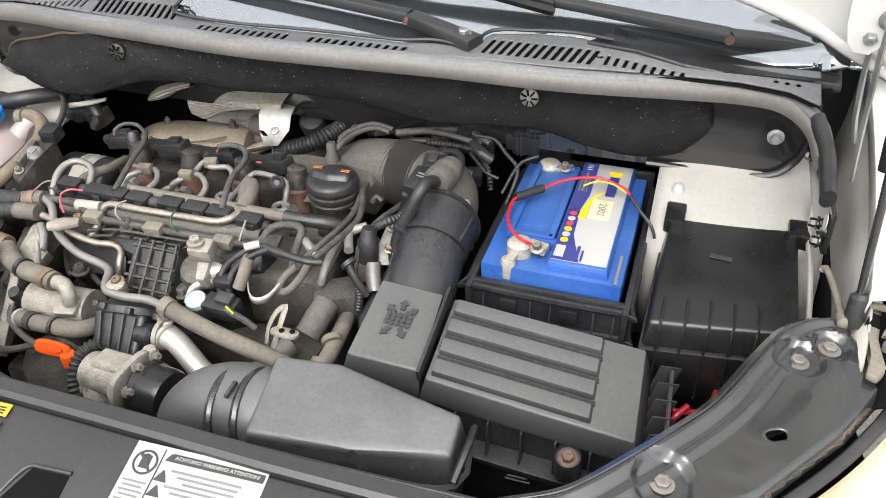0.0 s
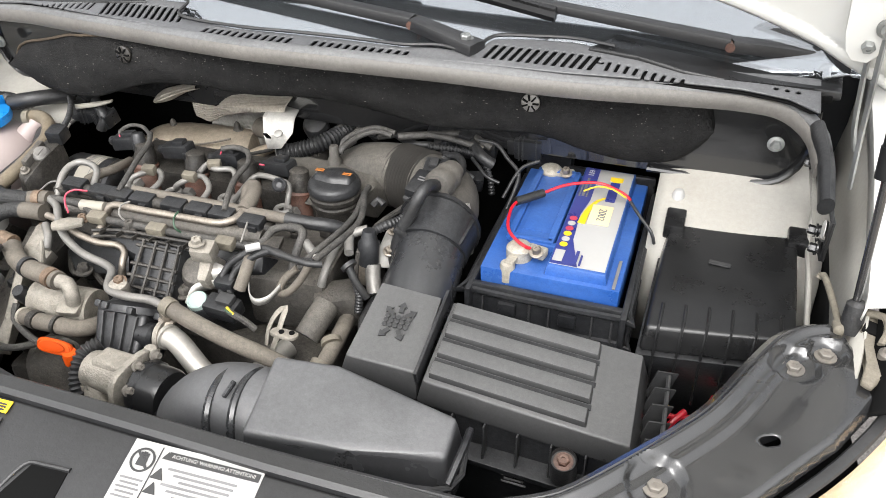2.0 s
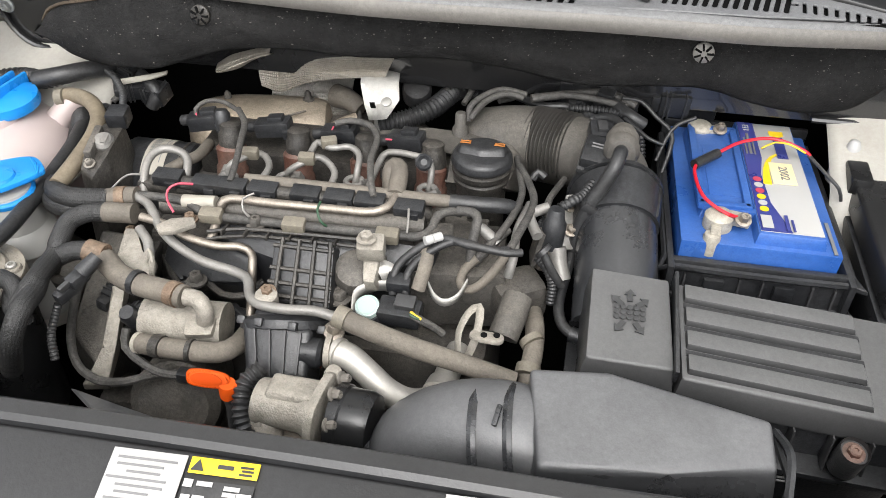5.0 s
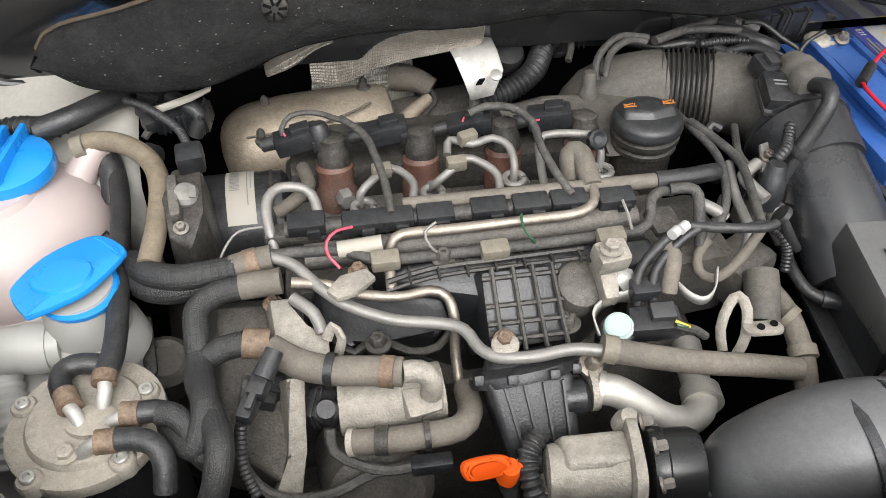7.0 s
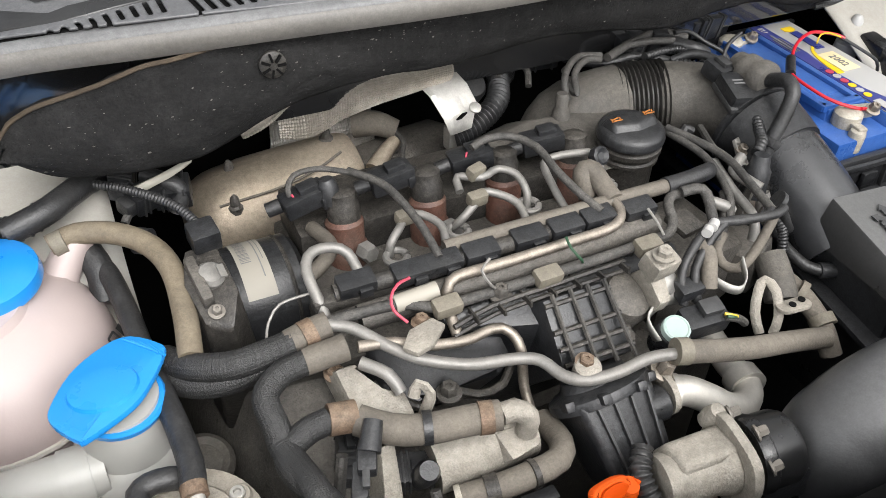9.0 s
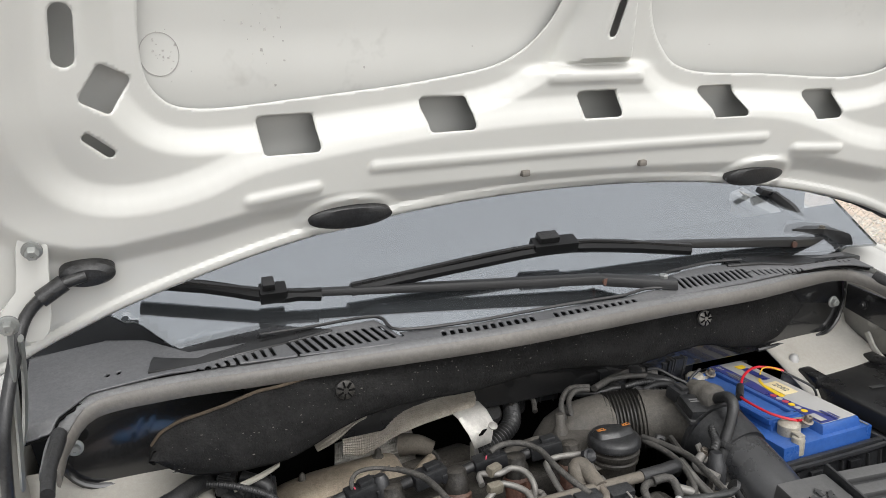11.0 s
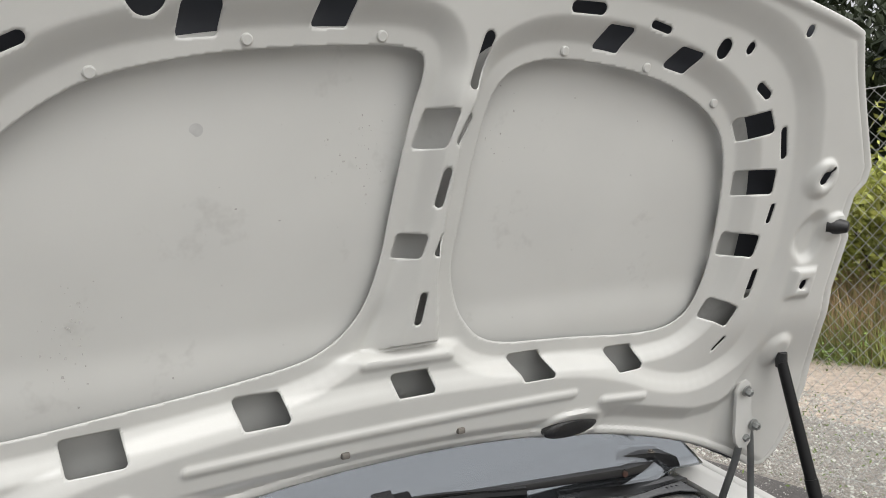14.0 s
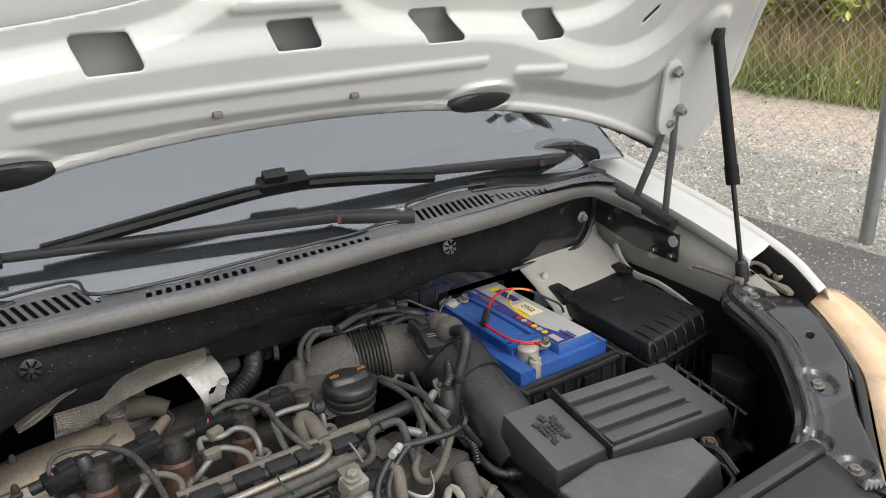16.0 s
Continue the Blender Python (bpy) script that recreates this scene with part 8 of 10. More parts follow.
# front left: bracket, water hose, solenoid pump
part("left_casting", frustum([(-0.353, 0.422, 0.752), (-0.271, 0.414, 0.752), (-0.275, 0.347, 0.738), (-0.303, 0.277, 0.670), (-0.353, 0.314, 0.680)], [(-0.455, 0.595, 0.600), (-0.331, 0.585, 0.600), (-0.322, 0.464, 0.580), (-0.329, 0.334, 0.550), (-0.427, 0.377, 0.550)], 0.006), M_CAST, engine, "dark front casting")
part("casting_arm", frustum([(-0.288, 0.325, 0.756), (-0.272, 0.325, 0.756), (-0.278, 0.287, 0.700), (-0.287, 0.266, 0.660), (-0.319, 0.263, 0.655), (-0.292, 0.284, 0.695)], [(-0.299, 0.344, 0.730), (-0.282, 0.343, 0.730), (-0.286, 0.298, 0.675), (-0.293, 0.272, 0.640), (-0.326, 0.270, 0.635), (-0.300, 0.295, 0.670)], 0.003), M_ALU, engine, "pale cast arm")
part("bracket_arm", frustum([(-0.299, 0.392, 0.785), (-0.280, 0.392, 0.785), (-0.270, 0.362, 0.775), (-0.249, 0.360, 0.770), (-0.248, 0.334, 0.765), (-0.283, 0.344, 0.765), (-0.295, 0.353, 0.770)], [(-0.308, 0.408, 0.765), (-0.289, 0.408, 0.765), (-0.277, 0.374, 0.755), (-0.255, 0.371, 0.750), (-0.254, 0.344, 0.745), (-0.290, 0.355, 0.745), (-0.302, 0.364, 0.750)], 0.004), M_ALU, engine, "pale cast bracket")
part("bracket_bolt", bolt((-0.298, 0.400, 0.771), 0.0062, 0.007, (0, -0.2, 1)), M_COPPER, engine, "rusty flange bolt")
part("bracket_fin", tube([(-0.243, 0.334, 0.765), (-0.237, 0.334, 0.790), (-0.244, 0.343, 0.795), (-0.250, 0.339, 0.785)], 0.0050, 8, 0.006, flat=0.6), M_ALU, engine)
part("fin_pipe", tube([(-0.278, 0.387, 0.790), (-0.260, 0.370, 0.785), (-0.254, 0.355, 0.775)], 0.0058, 10), M_PIPE, engine)
part("sleeve", tube([(-0.329, 0.419, 0.803), (-0.312, 0.421, 0.806), (-0.293, 0.422, 0.808)], 0.0122, 16), M_SLEEVE, engine, "dusty tan hose sleeve")
part("sleeve_band", tube([(-0.317, 0.419, 0.806), (-0.306, 0.421, 0.807)], 0.0132, 16), M_COPPER, engine, "rusty band")
part("sleeve", tube([(-0.322, 0.397, 0.800), (-0.286, 0.398, 0.802)], 0.0118, 16), M_SLEEVE, engine, "dusty tan hose sleeve")
part("sleeve", tube([(-0.320, 0.345, 0.785), (-0.298, 0.343, 0.782)], 0.0132, 16), M_COPPER, engine, "rust-stained hose sleeve")
part("water_hose", tube([(-0.298, 0.340, 0.780), (-0.276, 0.324, 0.776), (-0.250, 0.314, 0.774), (-0.214, 0.308, 0.774), (-0.189, 0.303, 0.774)], 0.0128, 16, 0.01), M_SLEEVE, engine, "dusty water hose")
for a, b, r, m in (((-0.252, 0.315, 0.775), (-0.245, 0.313, 0.775), 0.0142, M_PLASTIC), ((-0.207, 0.306, 0.775), (-0.196, 0.303, 0.775), 0.0139, M_COPPER)):
    part("hose_band", tube([a, b], r, 16), m, engine, "hose clamp")
part("water_elbow", tube([(-0.188, 0.303, 0.774), (-0.175, 0.302, 0.774), (-0.166, 0.296, 0.768), (-0.167, 0.295, 0.750)], 0.0095, 14, 0.006), M_ALU, engine, "pale alloy elbow")
pump = part("pump_body", tube([(-0.246, 0.313, 0.725), (-0.203, 0.313, 0.725), (-0.155, 0.316, 0.725)], 0.0265, 22, 0.02), M_ALU, engine, "pale cylindrical pump body")
part("pump_clamp", frustum([(-0.193, 0.303, 0.752), (-0.156, 0.303, 0.752), (-0.157, 0.283, 0.742), (-0.187, 0.277, 0.742)], [(-0.212, 0.352, 0.690), (-0.166, 0.352, 0.690), (-0.166, 0.323, 0.680), (-0.205, 0.316, 0.680)], 0.006), M_ALU, pump)
part("lower_hose", tube([(-0.238, 0.274, 0.725), (-0.209, 0.268, 0.730), (-0.175, 0.267, 0.732), (-0.147, 0.271, 0.730), (-0.134, 0.289, 0.725), (-0.133, 0.322, 0.715)], 0.0112, 16, 0.01), M_SLEEVE, engine, "dusty bent rubber hose")
part("hose_ring", tube([(-0.240, 0.274, 0.725), (-0.235, 0.273, 0.726)], 0.0118, 16), M_TERM, engine, "pale hose end ring")
for a, b in (((-0.217, 0.269, 0.730), (-0.206, 0.267, 0.731)), ((-0.177, 0.266, 0.733), (-0.172, 0.266, 0.733))):
    part("hose_band", tube([a, b], 0.0128, 16), M_DUSTY, engine, "hose clamp")
part("sensor", lathe([(0.010, -0.03), (0.0105, 0.0), (0.008, 0.006)], (-0.256, 0.295, 0.745), (0, -0.5, 1), 16), M_PLASTIC, engine, "black sensor plug")
part("sensor_lead", tube([(-0.255, 0.283, 0.735), (-0.253, 0.270, 0.720), (-0.232, 0.263, 0.705), (-0.208, 0.258, 0.700), (-0.178, 0.260, 0.700), (-0.164, 0.260, 0.700)], 0.0048, 8, 0.01), M_LOOM, engine, "taped sensor lead")
part("sensor_lead", tube([(-0.318, 0.320, 0.770), (-0.327, 0.306, 0.740), (-0.336, 0.293, 0.700), (-0.322, 0.271, 0.680), (-0.294, 0.260, 0.670), (-0.255, 0.256, 0.680), (-0.220, 0.264, 0.690), (-0.178, 0.260, 0.700)], 0.0050, 8, 0.01), M_LOOM, engine, "taped sensor lead")
cn = part("connector", tube([(-0.291, 0.320, 0.800), (-0.302, 0.301, 0.790)], 0.0088, 14, ends=(0.0078, 0.0095)), M_PLASTIC, engine, "black in-line connector")
part("connector_tail", box((-0.314, 0.288, 0.775), (0.013, 0.030, 0.013), (8, 0, -22), 0.003), M_PLASTIC, cn)
part("connector_body", box((-0.305, 0.297, 0.786), (0.015, 0.022, 0.014), (8, 0, -20), 0.003), M_PLASTIC, cn)
part("connector_latch", box((-0.309, 0.288, 0.788), (0.006, 0.028, 0.006), (8, 0, -20), 0.0015), M_SATIN, cn)
part("connector_lead", tube([(-0.322, 0.278, 0.765), (-0.324, 0.270, 0.755), (-0.324, 0.254, 0.740), (-0.316, 0.238, 0.720)], 0.0045, 10, wave=(0.004, 0.0005)), M_RUBBER, cn, "ribbed lead")
part("lead_plug", box((-0.172, 0.257, 0.703), (0.036, 0.014, 0.014), (0, 0, 0), 0.003), M_PLASTIC, engine)
part("bearing_housing", lathe([(0.05, -0.06), (0.052, 0.02), (0.04, 0.03)], (-0.222, 0.297, 0.620), (0.2, -1, 0.4), 24), M_CAST, engine)
part("oil_filter_cover", box((-0.262, 0.315, 0.570), (0.14, 0.05, 0.06), (0, 0, 4), 0.01), M_DUSTY, engine, "black filter cover")

# dipstick
dip = thing("oil_dipstick", (-0.130, 0.226, 0.735), "orange oil dipstick handle", "dipstick")
DX = V(0.041, 0.009, -0.011).normalized()
DN = V(0.45, -0.60, 0.55)
DN = (DN - DX * DN.dot(DX)).normalized()
DY = DN.cross(DX)
DM = Matrix(((DX.x, DY.x, DN.x, -0.1305), (DX.y, DY.y, DN.y, 0.2172), (DX.z, DY.z, DN.z, 0.7500), (0, 0, 0, 1)))
part("handle", prism(ring_line([(-0.0225, 0.001), (-0.019, 0.0076), (-0.004, 0.0092), (0.012, 0.0082), (0.0195, 0.004), (0.020, -0.004), (0.012, -0.0078), (-0.004, -0.0088), (-0.018, -0.0072)], 5), DM, 0.0095, 0.0035, seg=3), M_ORANGE, dip)
part("hub", lathe([(0.0095, -0.016), (0.0095, -0.004), (0.008, 0.002)], (-0.1135, 0.2205, 0.742), (0.1, -0.1, 1), 18), M_ORANGE, dip, "round orange plug")
part("tab", box((-0.1045, 0.2225, 0.741), (0.007, 0.008, 0.006), (0, 20, 10), 0.0015), M_ORANGE, dip)
# Raised plate in darker orange paints the shade of the handle's hollow.
part("finger_hollow", prism(ring_line([(-0.018, 0.0), (-0.012, 0.0052), (0.004, 0.0055), (0.013, 0.0), (0.004, -0.0052), (-0.012, -0.0050)], 5), DM @ Matrix.Translation((0, 0, 0.0035)), 0.003, 0.0005), M_ORANGE_DARK, dip)
part("collar", lathe([(0.006, -0.018), (0.0080, -0.010), (0.0080, 0.002), (0.007, 0.004)], (-0.1125, 0.221, 0.724), (0.1, -0.1, 1), 16), M_RUBBER, dip, "black collar")
part("tube", tube([(-0.1125, 0.221, 0.722), (-0.110, 0.210, 0.68), (-0.105, 0.195, 0.60)], 0.007, 10), M_RUBBER, dip, "black dipstick tube")

# ---- left of the engine: bottles, filter and hoses ----
bottle = thing("coolant_bottle", (-0.56, 0.53, 0.60), "milky round coolant expansion bottle with bright blue cap", "coolant bottle")
part("shell", lathe([(0.035, -0.115), (0.075, -0.095), (0.098, -0.05), (0.103, -0.005), (0.098, 0.03), (0.080, 0.058), (0.055, 0.072), (0.043, 0.076), (0.040, 0.084)], (-0.562, 0.545, 0.742), (0, -0.04, 1), 36), M_PINKISH, bottle)
part("seam", lathe([(0.1045, -0.003), (0.106, 0.0), (0.1045, 0.003)], (-0.562, 0.545, 0.738), (0, -0.04, 1), 36), M_BOTTLE, bottle)
cap_b = part("cap", lathe([(0.044, 0.0), (0.0455, 0.004), (0.044, 0.014), (0.034, 0.019), (0.012, 0.021)], (-0.548, 0.566, 0.824), (0, -0.05, 1), 34), M_CAPBLUE, bottle, "bright blue screw cap")
for dx in (-0.009, 0.009):
    part("cap_grip", box((-0.548 + dx, 0.566, 0.847), (0.006, 0.080, 0.018), (0, 0, -6), 0.003), M_CAPBLUE, cap_b)
bars([(0, 0, 0.010, 0.003), (0, 0.004, 0.008, 0.002)], Matrix.Translation((-0.572, 0.560, 0.8445)), M_RED, cap_b, "red_print")
part("outlet", tube([(-0.500, 0.590, 0.79), (-0.478, 0.606, 0.815), (-0.466, 0.612, 0.818)], 0.0125, 14, ends=(0.018, 0.012)), M_PINKISH, bottle)
bars([(0, 0, 0.002, 0.014), (0.010, 0, 0.002, 0.014), (0.005, 0.007, 0.010, 0.002), (0.005, -0.007, 0.010, 0.002), (0.018, 0, 0.006, 0.012)], Matrix.Translation((-0.4655, 0.512, 0.768)) @ pose(0, 0, 0, 62, 0, 62), M_INK, bottle, "printed_mark")
part("neck", lathe([(0.060, -0.16), (0.055, -0.05), (0.042, 0.0)], (-0.56, 0.53, 0.66), n=20), M_BOTTLE, bottle)

washer = thing("washer_bottle", (-0.48, 0.42, 0.60), "milky washer fluid bottle with blue flip cap", "washer bottle")
part("neck", lathe([(0.040, -0.17), (0.037, -0.03), (0.033, 0.0), (0.033, 0.012)], (-0.468, 0.420, 0.788), (0, 0, 1), 28), M_WASHER, washer)
part("shoulder", lathe([(0.050, -0.02), (0.046, 0.0), (0.036, 0.010)], (-0.470, 0.420, 0.742), (0, 0, 1), 28), M_WASHER, washer)
part("body", box((-0.565, 0.40, 0.64), (0.17, 0.16, 0.14), (0, 0, 10), 0.025), M_WASHER, washer)
part("cap_ring", lathe([(0.0345, -0.004), (0.0358, 0.002), (0.034, 0.005)], (-0.466, 0.420, 0.796), (0.1, -0.1, 1), 28), M_CAPBLUE, washer)
CAP = Matrix.Translation((0, 0, 0.816))
lid = part("cap", prism(ring_line([(-0.512, 0.400), (-0.511, 0.418), (-0.490, 0.450), (-0.453, 0.469), (-0.425, 0.449), (-0.425, 0.436), (-0.439, 0.411), (-0.455, 0.393), (-0.487, 0.376), (-0.496, 0.377)], 5), CAP, 0.007, 0.0025), M_CAPBLUE, washer, "bright blue flip cap")
part("cap_dome", lathe([(0.027, 0.0), (0.0255, 0.003), (0.018, 0.004)], (-0.473, 0.418, 0.816), (0, 0, 1), 28, squash=0.85), M_CAPBLUE, lid)
for k in range(4):
    part("grip_rib", tube([CAP @ V(-0.452 + 0.006 * k, 0.464 - 0.004 * k, 0.0008), CAP @ V(-0.436 + 0.004 * k, 0.448 - 0.005 * k, 0.0008)], 0.0012, 6), M_CAPBLUE, lid)
part("filler_tube", tube([(-0.575, 0.398, 0.748), (-0.545, 0.400, 0.748), (-0.518, 0.400, 0.748), (-0.490, 0.402, 0.747)], 0.022, 20), M_WASHER, washer)
part("tube_collar", tube([(-0.522, 0.400, 0.748), (-0.500, 0.401, 0.747)], 0.0240, 20), M_WASHER, washer)
part("ribbed_tube", tube([(-0.549, 0.394, 0.730), (-0.543, 0.370, 0.716), (-0.538, 0.343, 0.703), (-0.539, 0.316, 0.684)], 0.0165, 16, wave=(0.009, 0.0012)), M_WASHER, washer)

filt = thing("fuel_filter", (-0.445, 0.288, 0.40), "black fuel filter with pale bolted alloy lid", "fuel filter")
part("can", lathe([(0.056, -0.20), (0.058, -0.02), (0.057, 0.0)], (-0.446, 0.298, 0.754), n=30), M_GLOSSBLACK, filt)
LIDZ = 0.767
lid_pts = [(-0.446 + 0.063 * math.cos(2 * math.pi * k / 16), 0.298 + 0.063 * math.sin(2 * math.pi * k / 16)) for k in range(16)]
lidf = part("lid", prism(ring_line(lid_pts, 4), Matrix.Translation((0, 0, LIDZ)), 0.014, 0.003), M_LID, filt, "pale cast alloy lid")
part("lid_dome", lathe([(0.048, -0.004), (0.047, 0.002), (0.044, 0.006), (0.030, 0.008), (0.01, 0.0085)], Vector((-0.446, 0.298, 0.767)), n=32), M_LID, lidf)
part("bleed_screw", bolt((-0.452, 0.262, 0.775), 0.007, 0.005), M_LID, lidf)
part("stub_boss", lathe([(0.022, -0.002), (0.021, 0.006), (0.012, 0.008)], (-0.436, 0.288, 0.774), n=20, squash=0.7), M_LID, lidf, "rusty raised boss")
for p in ((-0.457, 0.345, 0.769), (-0.400, 0.318, 0.769), (-0.498, 0.318, 0.769), (-0.411, 0.255, 0.769), (-0.478, 0.247, 0.769)):
    part("lid_lug", lathe([(0.0105, -0.012), (0.0105, 0.0), (0.009, 0.002)], p, n=18), M_LID, lidf)
    part("lid_bolt", lathe([(0.0060, 0.0), (0.0060, 0.005), (0.005, 0.0062), (0.003, 0.0062), (0.0028, 0.003)], p, n=14), M_BRIGHT, lidf, "bright screw")
for pts in ([(-0.428, 0.319, 0.791), (-0.427, 0.309, 0.788), (-0.429, 0.301, 0.781), (-0.431, 0.296, 0.768)], [(-0.455, 0.300, 0.786), (-0.448, 0.292, 0.784), (-0.444, 0.284, 0.776), (-0.444, 0.279, 0.765)], [(-0.409, 0.285, 0.784), (-0.418, 0.284, 0.781), (-0.427, 0.286, 0.772)], [(-0.424, 0.263, 0.784), (-0.433, 0.262, 0.781), (-0.442, 0.262, 0.771)]):
    part("filter_stub", tube(pts, 0.0058, 14, 0.006), M_BRIGHT, filt, "alloy pipe stub")
for p, q in (((-0.428, 0.324, 0.792), (-0.428, 0.314, 0.790)), ((-0.459, 0.312, 0.786), (-0.452, 0.297, 0.786)), ((-0.411, 0.286, 0.785), (-0.397, 0.285, 0.785)), ((-0.427, 0.263, 0.784), (-0.412, 0.263, 0.784))):
    part("stub_clamp", tube([p, q], 0.0099, 16), M_COPPER, filt, "rusty hose clamp")


def hose(name, pts, r, material, label, wave=None):
    braid = material is M_BRAID
    return solo(name, tube(pts, r, 54 if braid else 14, 0.0011 if braid else 0.008, wave=wave, flute=0.042 if braid else 0.0), material, label, "hose", "engine bay hoses")


hose("braided_hose", [(-0.326, 0.418, 0.803), (-0.351, 0.416, 0.802), (-0.378, 0.417, 0.800), (-0.406, 0.432, 0.795), (-0.426, 0.460, 0.785)], 0.0122, M_BRAID, "black braided hose beside the timing cover")
hose("braided_hose", [(-0.328, 0.416, 0.795), (-0.359, 0.415, 0.790), (-0.388, 0.417, 0.785), (-0.414, 0.432, 0.780), (-0.433, 0.462, 0.776)], 0.0122, M_BRAID, "black braided hose beside the timing cover")
hose("braided_hose", [(-0.320, 0.397, 0.800), (-0.343, 0.394, 0.798), (-0.360, 0.380, 0.793), (-0.359, 0.353, 0.785), (-0.358, 0.338, 0.777), (-0.347, 0.282, 0.786), (-0.355, 0.257, 0.772), (-0.374, 0.276, 0.764), (-0.395, 0.304, 0.755), (-0.426, 0.320, 0.749)], 0.0108, M_BRAID, "long black braided fuel hose running to the filter")
hose("braided_hose", [(-0.318, 0.345, 0.785), (-0.339, 0.343, 0.782), (-0.356, 0.335, 0.775), (-0.356, 0.312, 0.779), (-0.341, 0.273, 0.783), (-0.332, 0.237, 0.790), (-0.340, 0.220, 0.764), (-0.360, 0.224, 0.712)], 0.0108, M_BRAID, "long black braided hose bending down past the filter")
hose("filter_hose", [(-0.428, 0.322, 0.791), (-0.426, 0.343, 0.789), (-0.428, 0.375, 0.787), (-0.433, 0.415, 0.786), (-0.441, 0.474, 0.785), (-0.448, 0.536, 0.788), (-0.457, 0.584, 0.793), (-0.471, 0.614, 0.788)], 0.0098, M_RUBBER, "black rubber hose rising beside the coolant bottle")
hose("filter_hose", [(-0.457, 0.306, 0.786), (-0.466, 0.324, 0.784), (-0.466, 0.337, 0.784), (-0.457, 0.343, 0.784), (-0.444, 0.343, 0.783), (-0.432, 0.343, 0.777)], 0.0092, M_RUBBER, "short black rubber hose over the filter lid")
hose("filter_hose", [(-0.399, 0.285, 0.785), (-0.385, 0.286, 0.784), (-0.377, 0.283, 0.783)], 0.0092, M_RUBBER, "black rubber hose at the fuel filter")
hose("braided_hose", [(-0.383, 0.284, 0.784), (-0.371, 0.280, 0.783), (-0.360, 0.270, 0.777), (-0.353, 0.255, 0.768), (-0.348, 0.253, 0.755)], 0.0096, M_BRAID, "black braided fuel hose leaving the filter")
hose("filter_hose", [(-0.415, 0.263, 0.784), (-0.398, 0.262, 0.784), (-0.383, 0.256, 0.781), (-0.377, 0.245, 0.772), (-0.379, 0.231, 0.755)], 0.0092, M_RUBBER, "thick black rubber hose at the fuel filter")
hose("coolant_hose", [(-0.497, 0.603, 0.822), (-0.472, 0.606, 0.826), (-0.439, 0.590, 0.828), (-0.413, 0.562, 0.826), (-0.401, 0.527, 0.820), (-0.401, 0.480, 0.810), (-0.406, 0.438, 0.800)], 0.0105, M_TAN, "dusty tan coolant hose from the expansion bottle")
solo("hose_clip", tube([(-0.494, 0.601, 0.823), (-0.483, 0.602, 0.825)], 0.0119, 14), M_TAPE, "spring clip on the coolant hose", "hose clip")
hose("corrugated_hose", [(-0.630, 0.579, 0.800), (-0.620, 0.613, 0.815), (-0.589, 0.625, 0.830), (-0.554, 0.628, 0.835), (-0.519, 0.616, 0.840), (-0.494, 0.623, 0.845)], 0.0115, M_RUBBER, "black corrugated conduit on the inner wing", (0.0075, 0.0018))
hose("conduit_boot", [(-0.528, 0.612, 0.840), (-0.494, 0.621, 0.846), (-0.474, 0.640, 0.845), (-0.455, 0.668, 0.838), (-0.440, 0.700, 0.820)], 0.0125, M_RUBBER, "black rubber wiring boot")

mount = thing("engine_mount", (-0.37, 0.49, 0.60), "dusty dark engine mount bracket with a small label", "engine mount")
part("bracket", frustum([(-0.388, 0.535, 0.834), (-0.360, 0.535, 0.834), (-0.354, 0.475, 0.828), (-0.366, 0.450, 0.806), (-0.388, 0.462, 0.810), (-0.396, 0.50, 0.826)], [(-0.392, 0.545, 0.70), (-0.350, 0.545, 0.70), (-0.342, 0.475, 0.70), (-0.356, 0.44, 0.68), (-0.392, 0.45, 0.68), (-0.402, 0.50, 0.70)], 0.005), M_DUSTY, mount)
part("web", box((-0.383, 0.497, 0.826), (0.010, 0.050, 0.016), (12, 0, 8), 0.003), M_CAST, mount, "grey cast rib")
part("housing", lathe([(0.012, -0.02), (0.013, 0.0), (0.010, 0.004), (0.005, 0.005)], (-0.372, 0.500, 0.829), (0.2, -0.35, 1), 20), M_PIPE, mount, "grey cast housing")
part("label", box((-0.363, 0.490, 0.8385), (0.006, 0.014, 0.0016), (12, 10, 8), 0.0), M_PIPE, mount, "small grey label")
for p in ((-0.376, 0.467, 0.815),):
    part("bolt", bolt(p, 0.0048, 0.006, (0.1, -0.4, 1)), M_DULL, mount, "dull bolt")
part("plug", box((-0.368, 0.538, 0.842), (0.026, 0.026, 0.022), (8, 0, 8), 0.004), M_PLASTIC, mount)
part("plug_lead", tube([(-0.368, 0.548, 0.845), (-0.385, 0.585, 0.848), (-0.42, 0.63, 0.845), (-0.45, 0.66, 0.84)], 0.0042, 12, wave=(0.004, 0.0006)), M_RUBBER, mount, "ribbed plug lead")
part("rail", frustum([(-0.446, 0.454, 0.720), (-0.425, 0.451, 0.720), (-0.417, 0.395, 0.700), (-0.426, 0.389, 0.700)], [(-0.494, 0.561, 0.600), (-0.469, 0.557, 0.600), (-0.457, 0.479, 0.580), (-0.472, 0.474, 0.580)], 0.004), M_DUSTY, mount, "dark chassis rail edge")
solo("pulley_housing", lathe([(0.026, -0.05), (0.028, 0.0), (0.022, 0.006), (0.016, 0.002), (0.008, 0.004)], (-0.419, 0.425, 0.680), (0.25, -0.3, 1), 24), M_COVER, "dusty alloy pulley housing beside the engine", "pulley housing")
# Plain floor and wall added to close the bay; near-black holds its shade.
solo("dark_engine_bay_floor", box((0.045, 0.35, 0.30), (1.42, 1.0, 0.03), bevel=0.005), M_DARK, "plain undertray added below the engine, shade put into its near-black", "undertray", kind="structure")
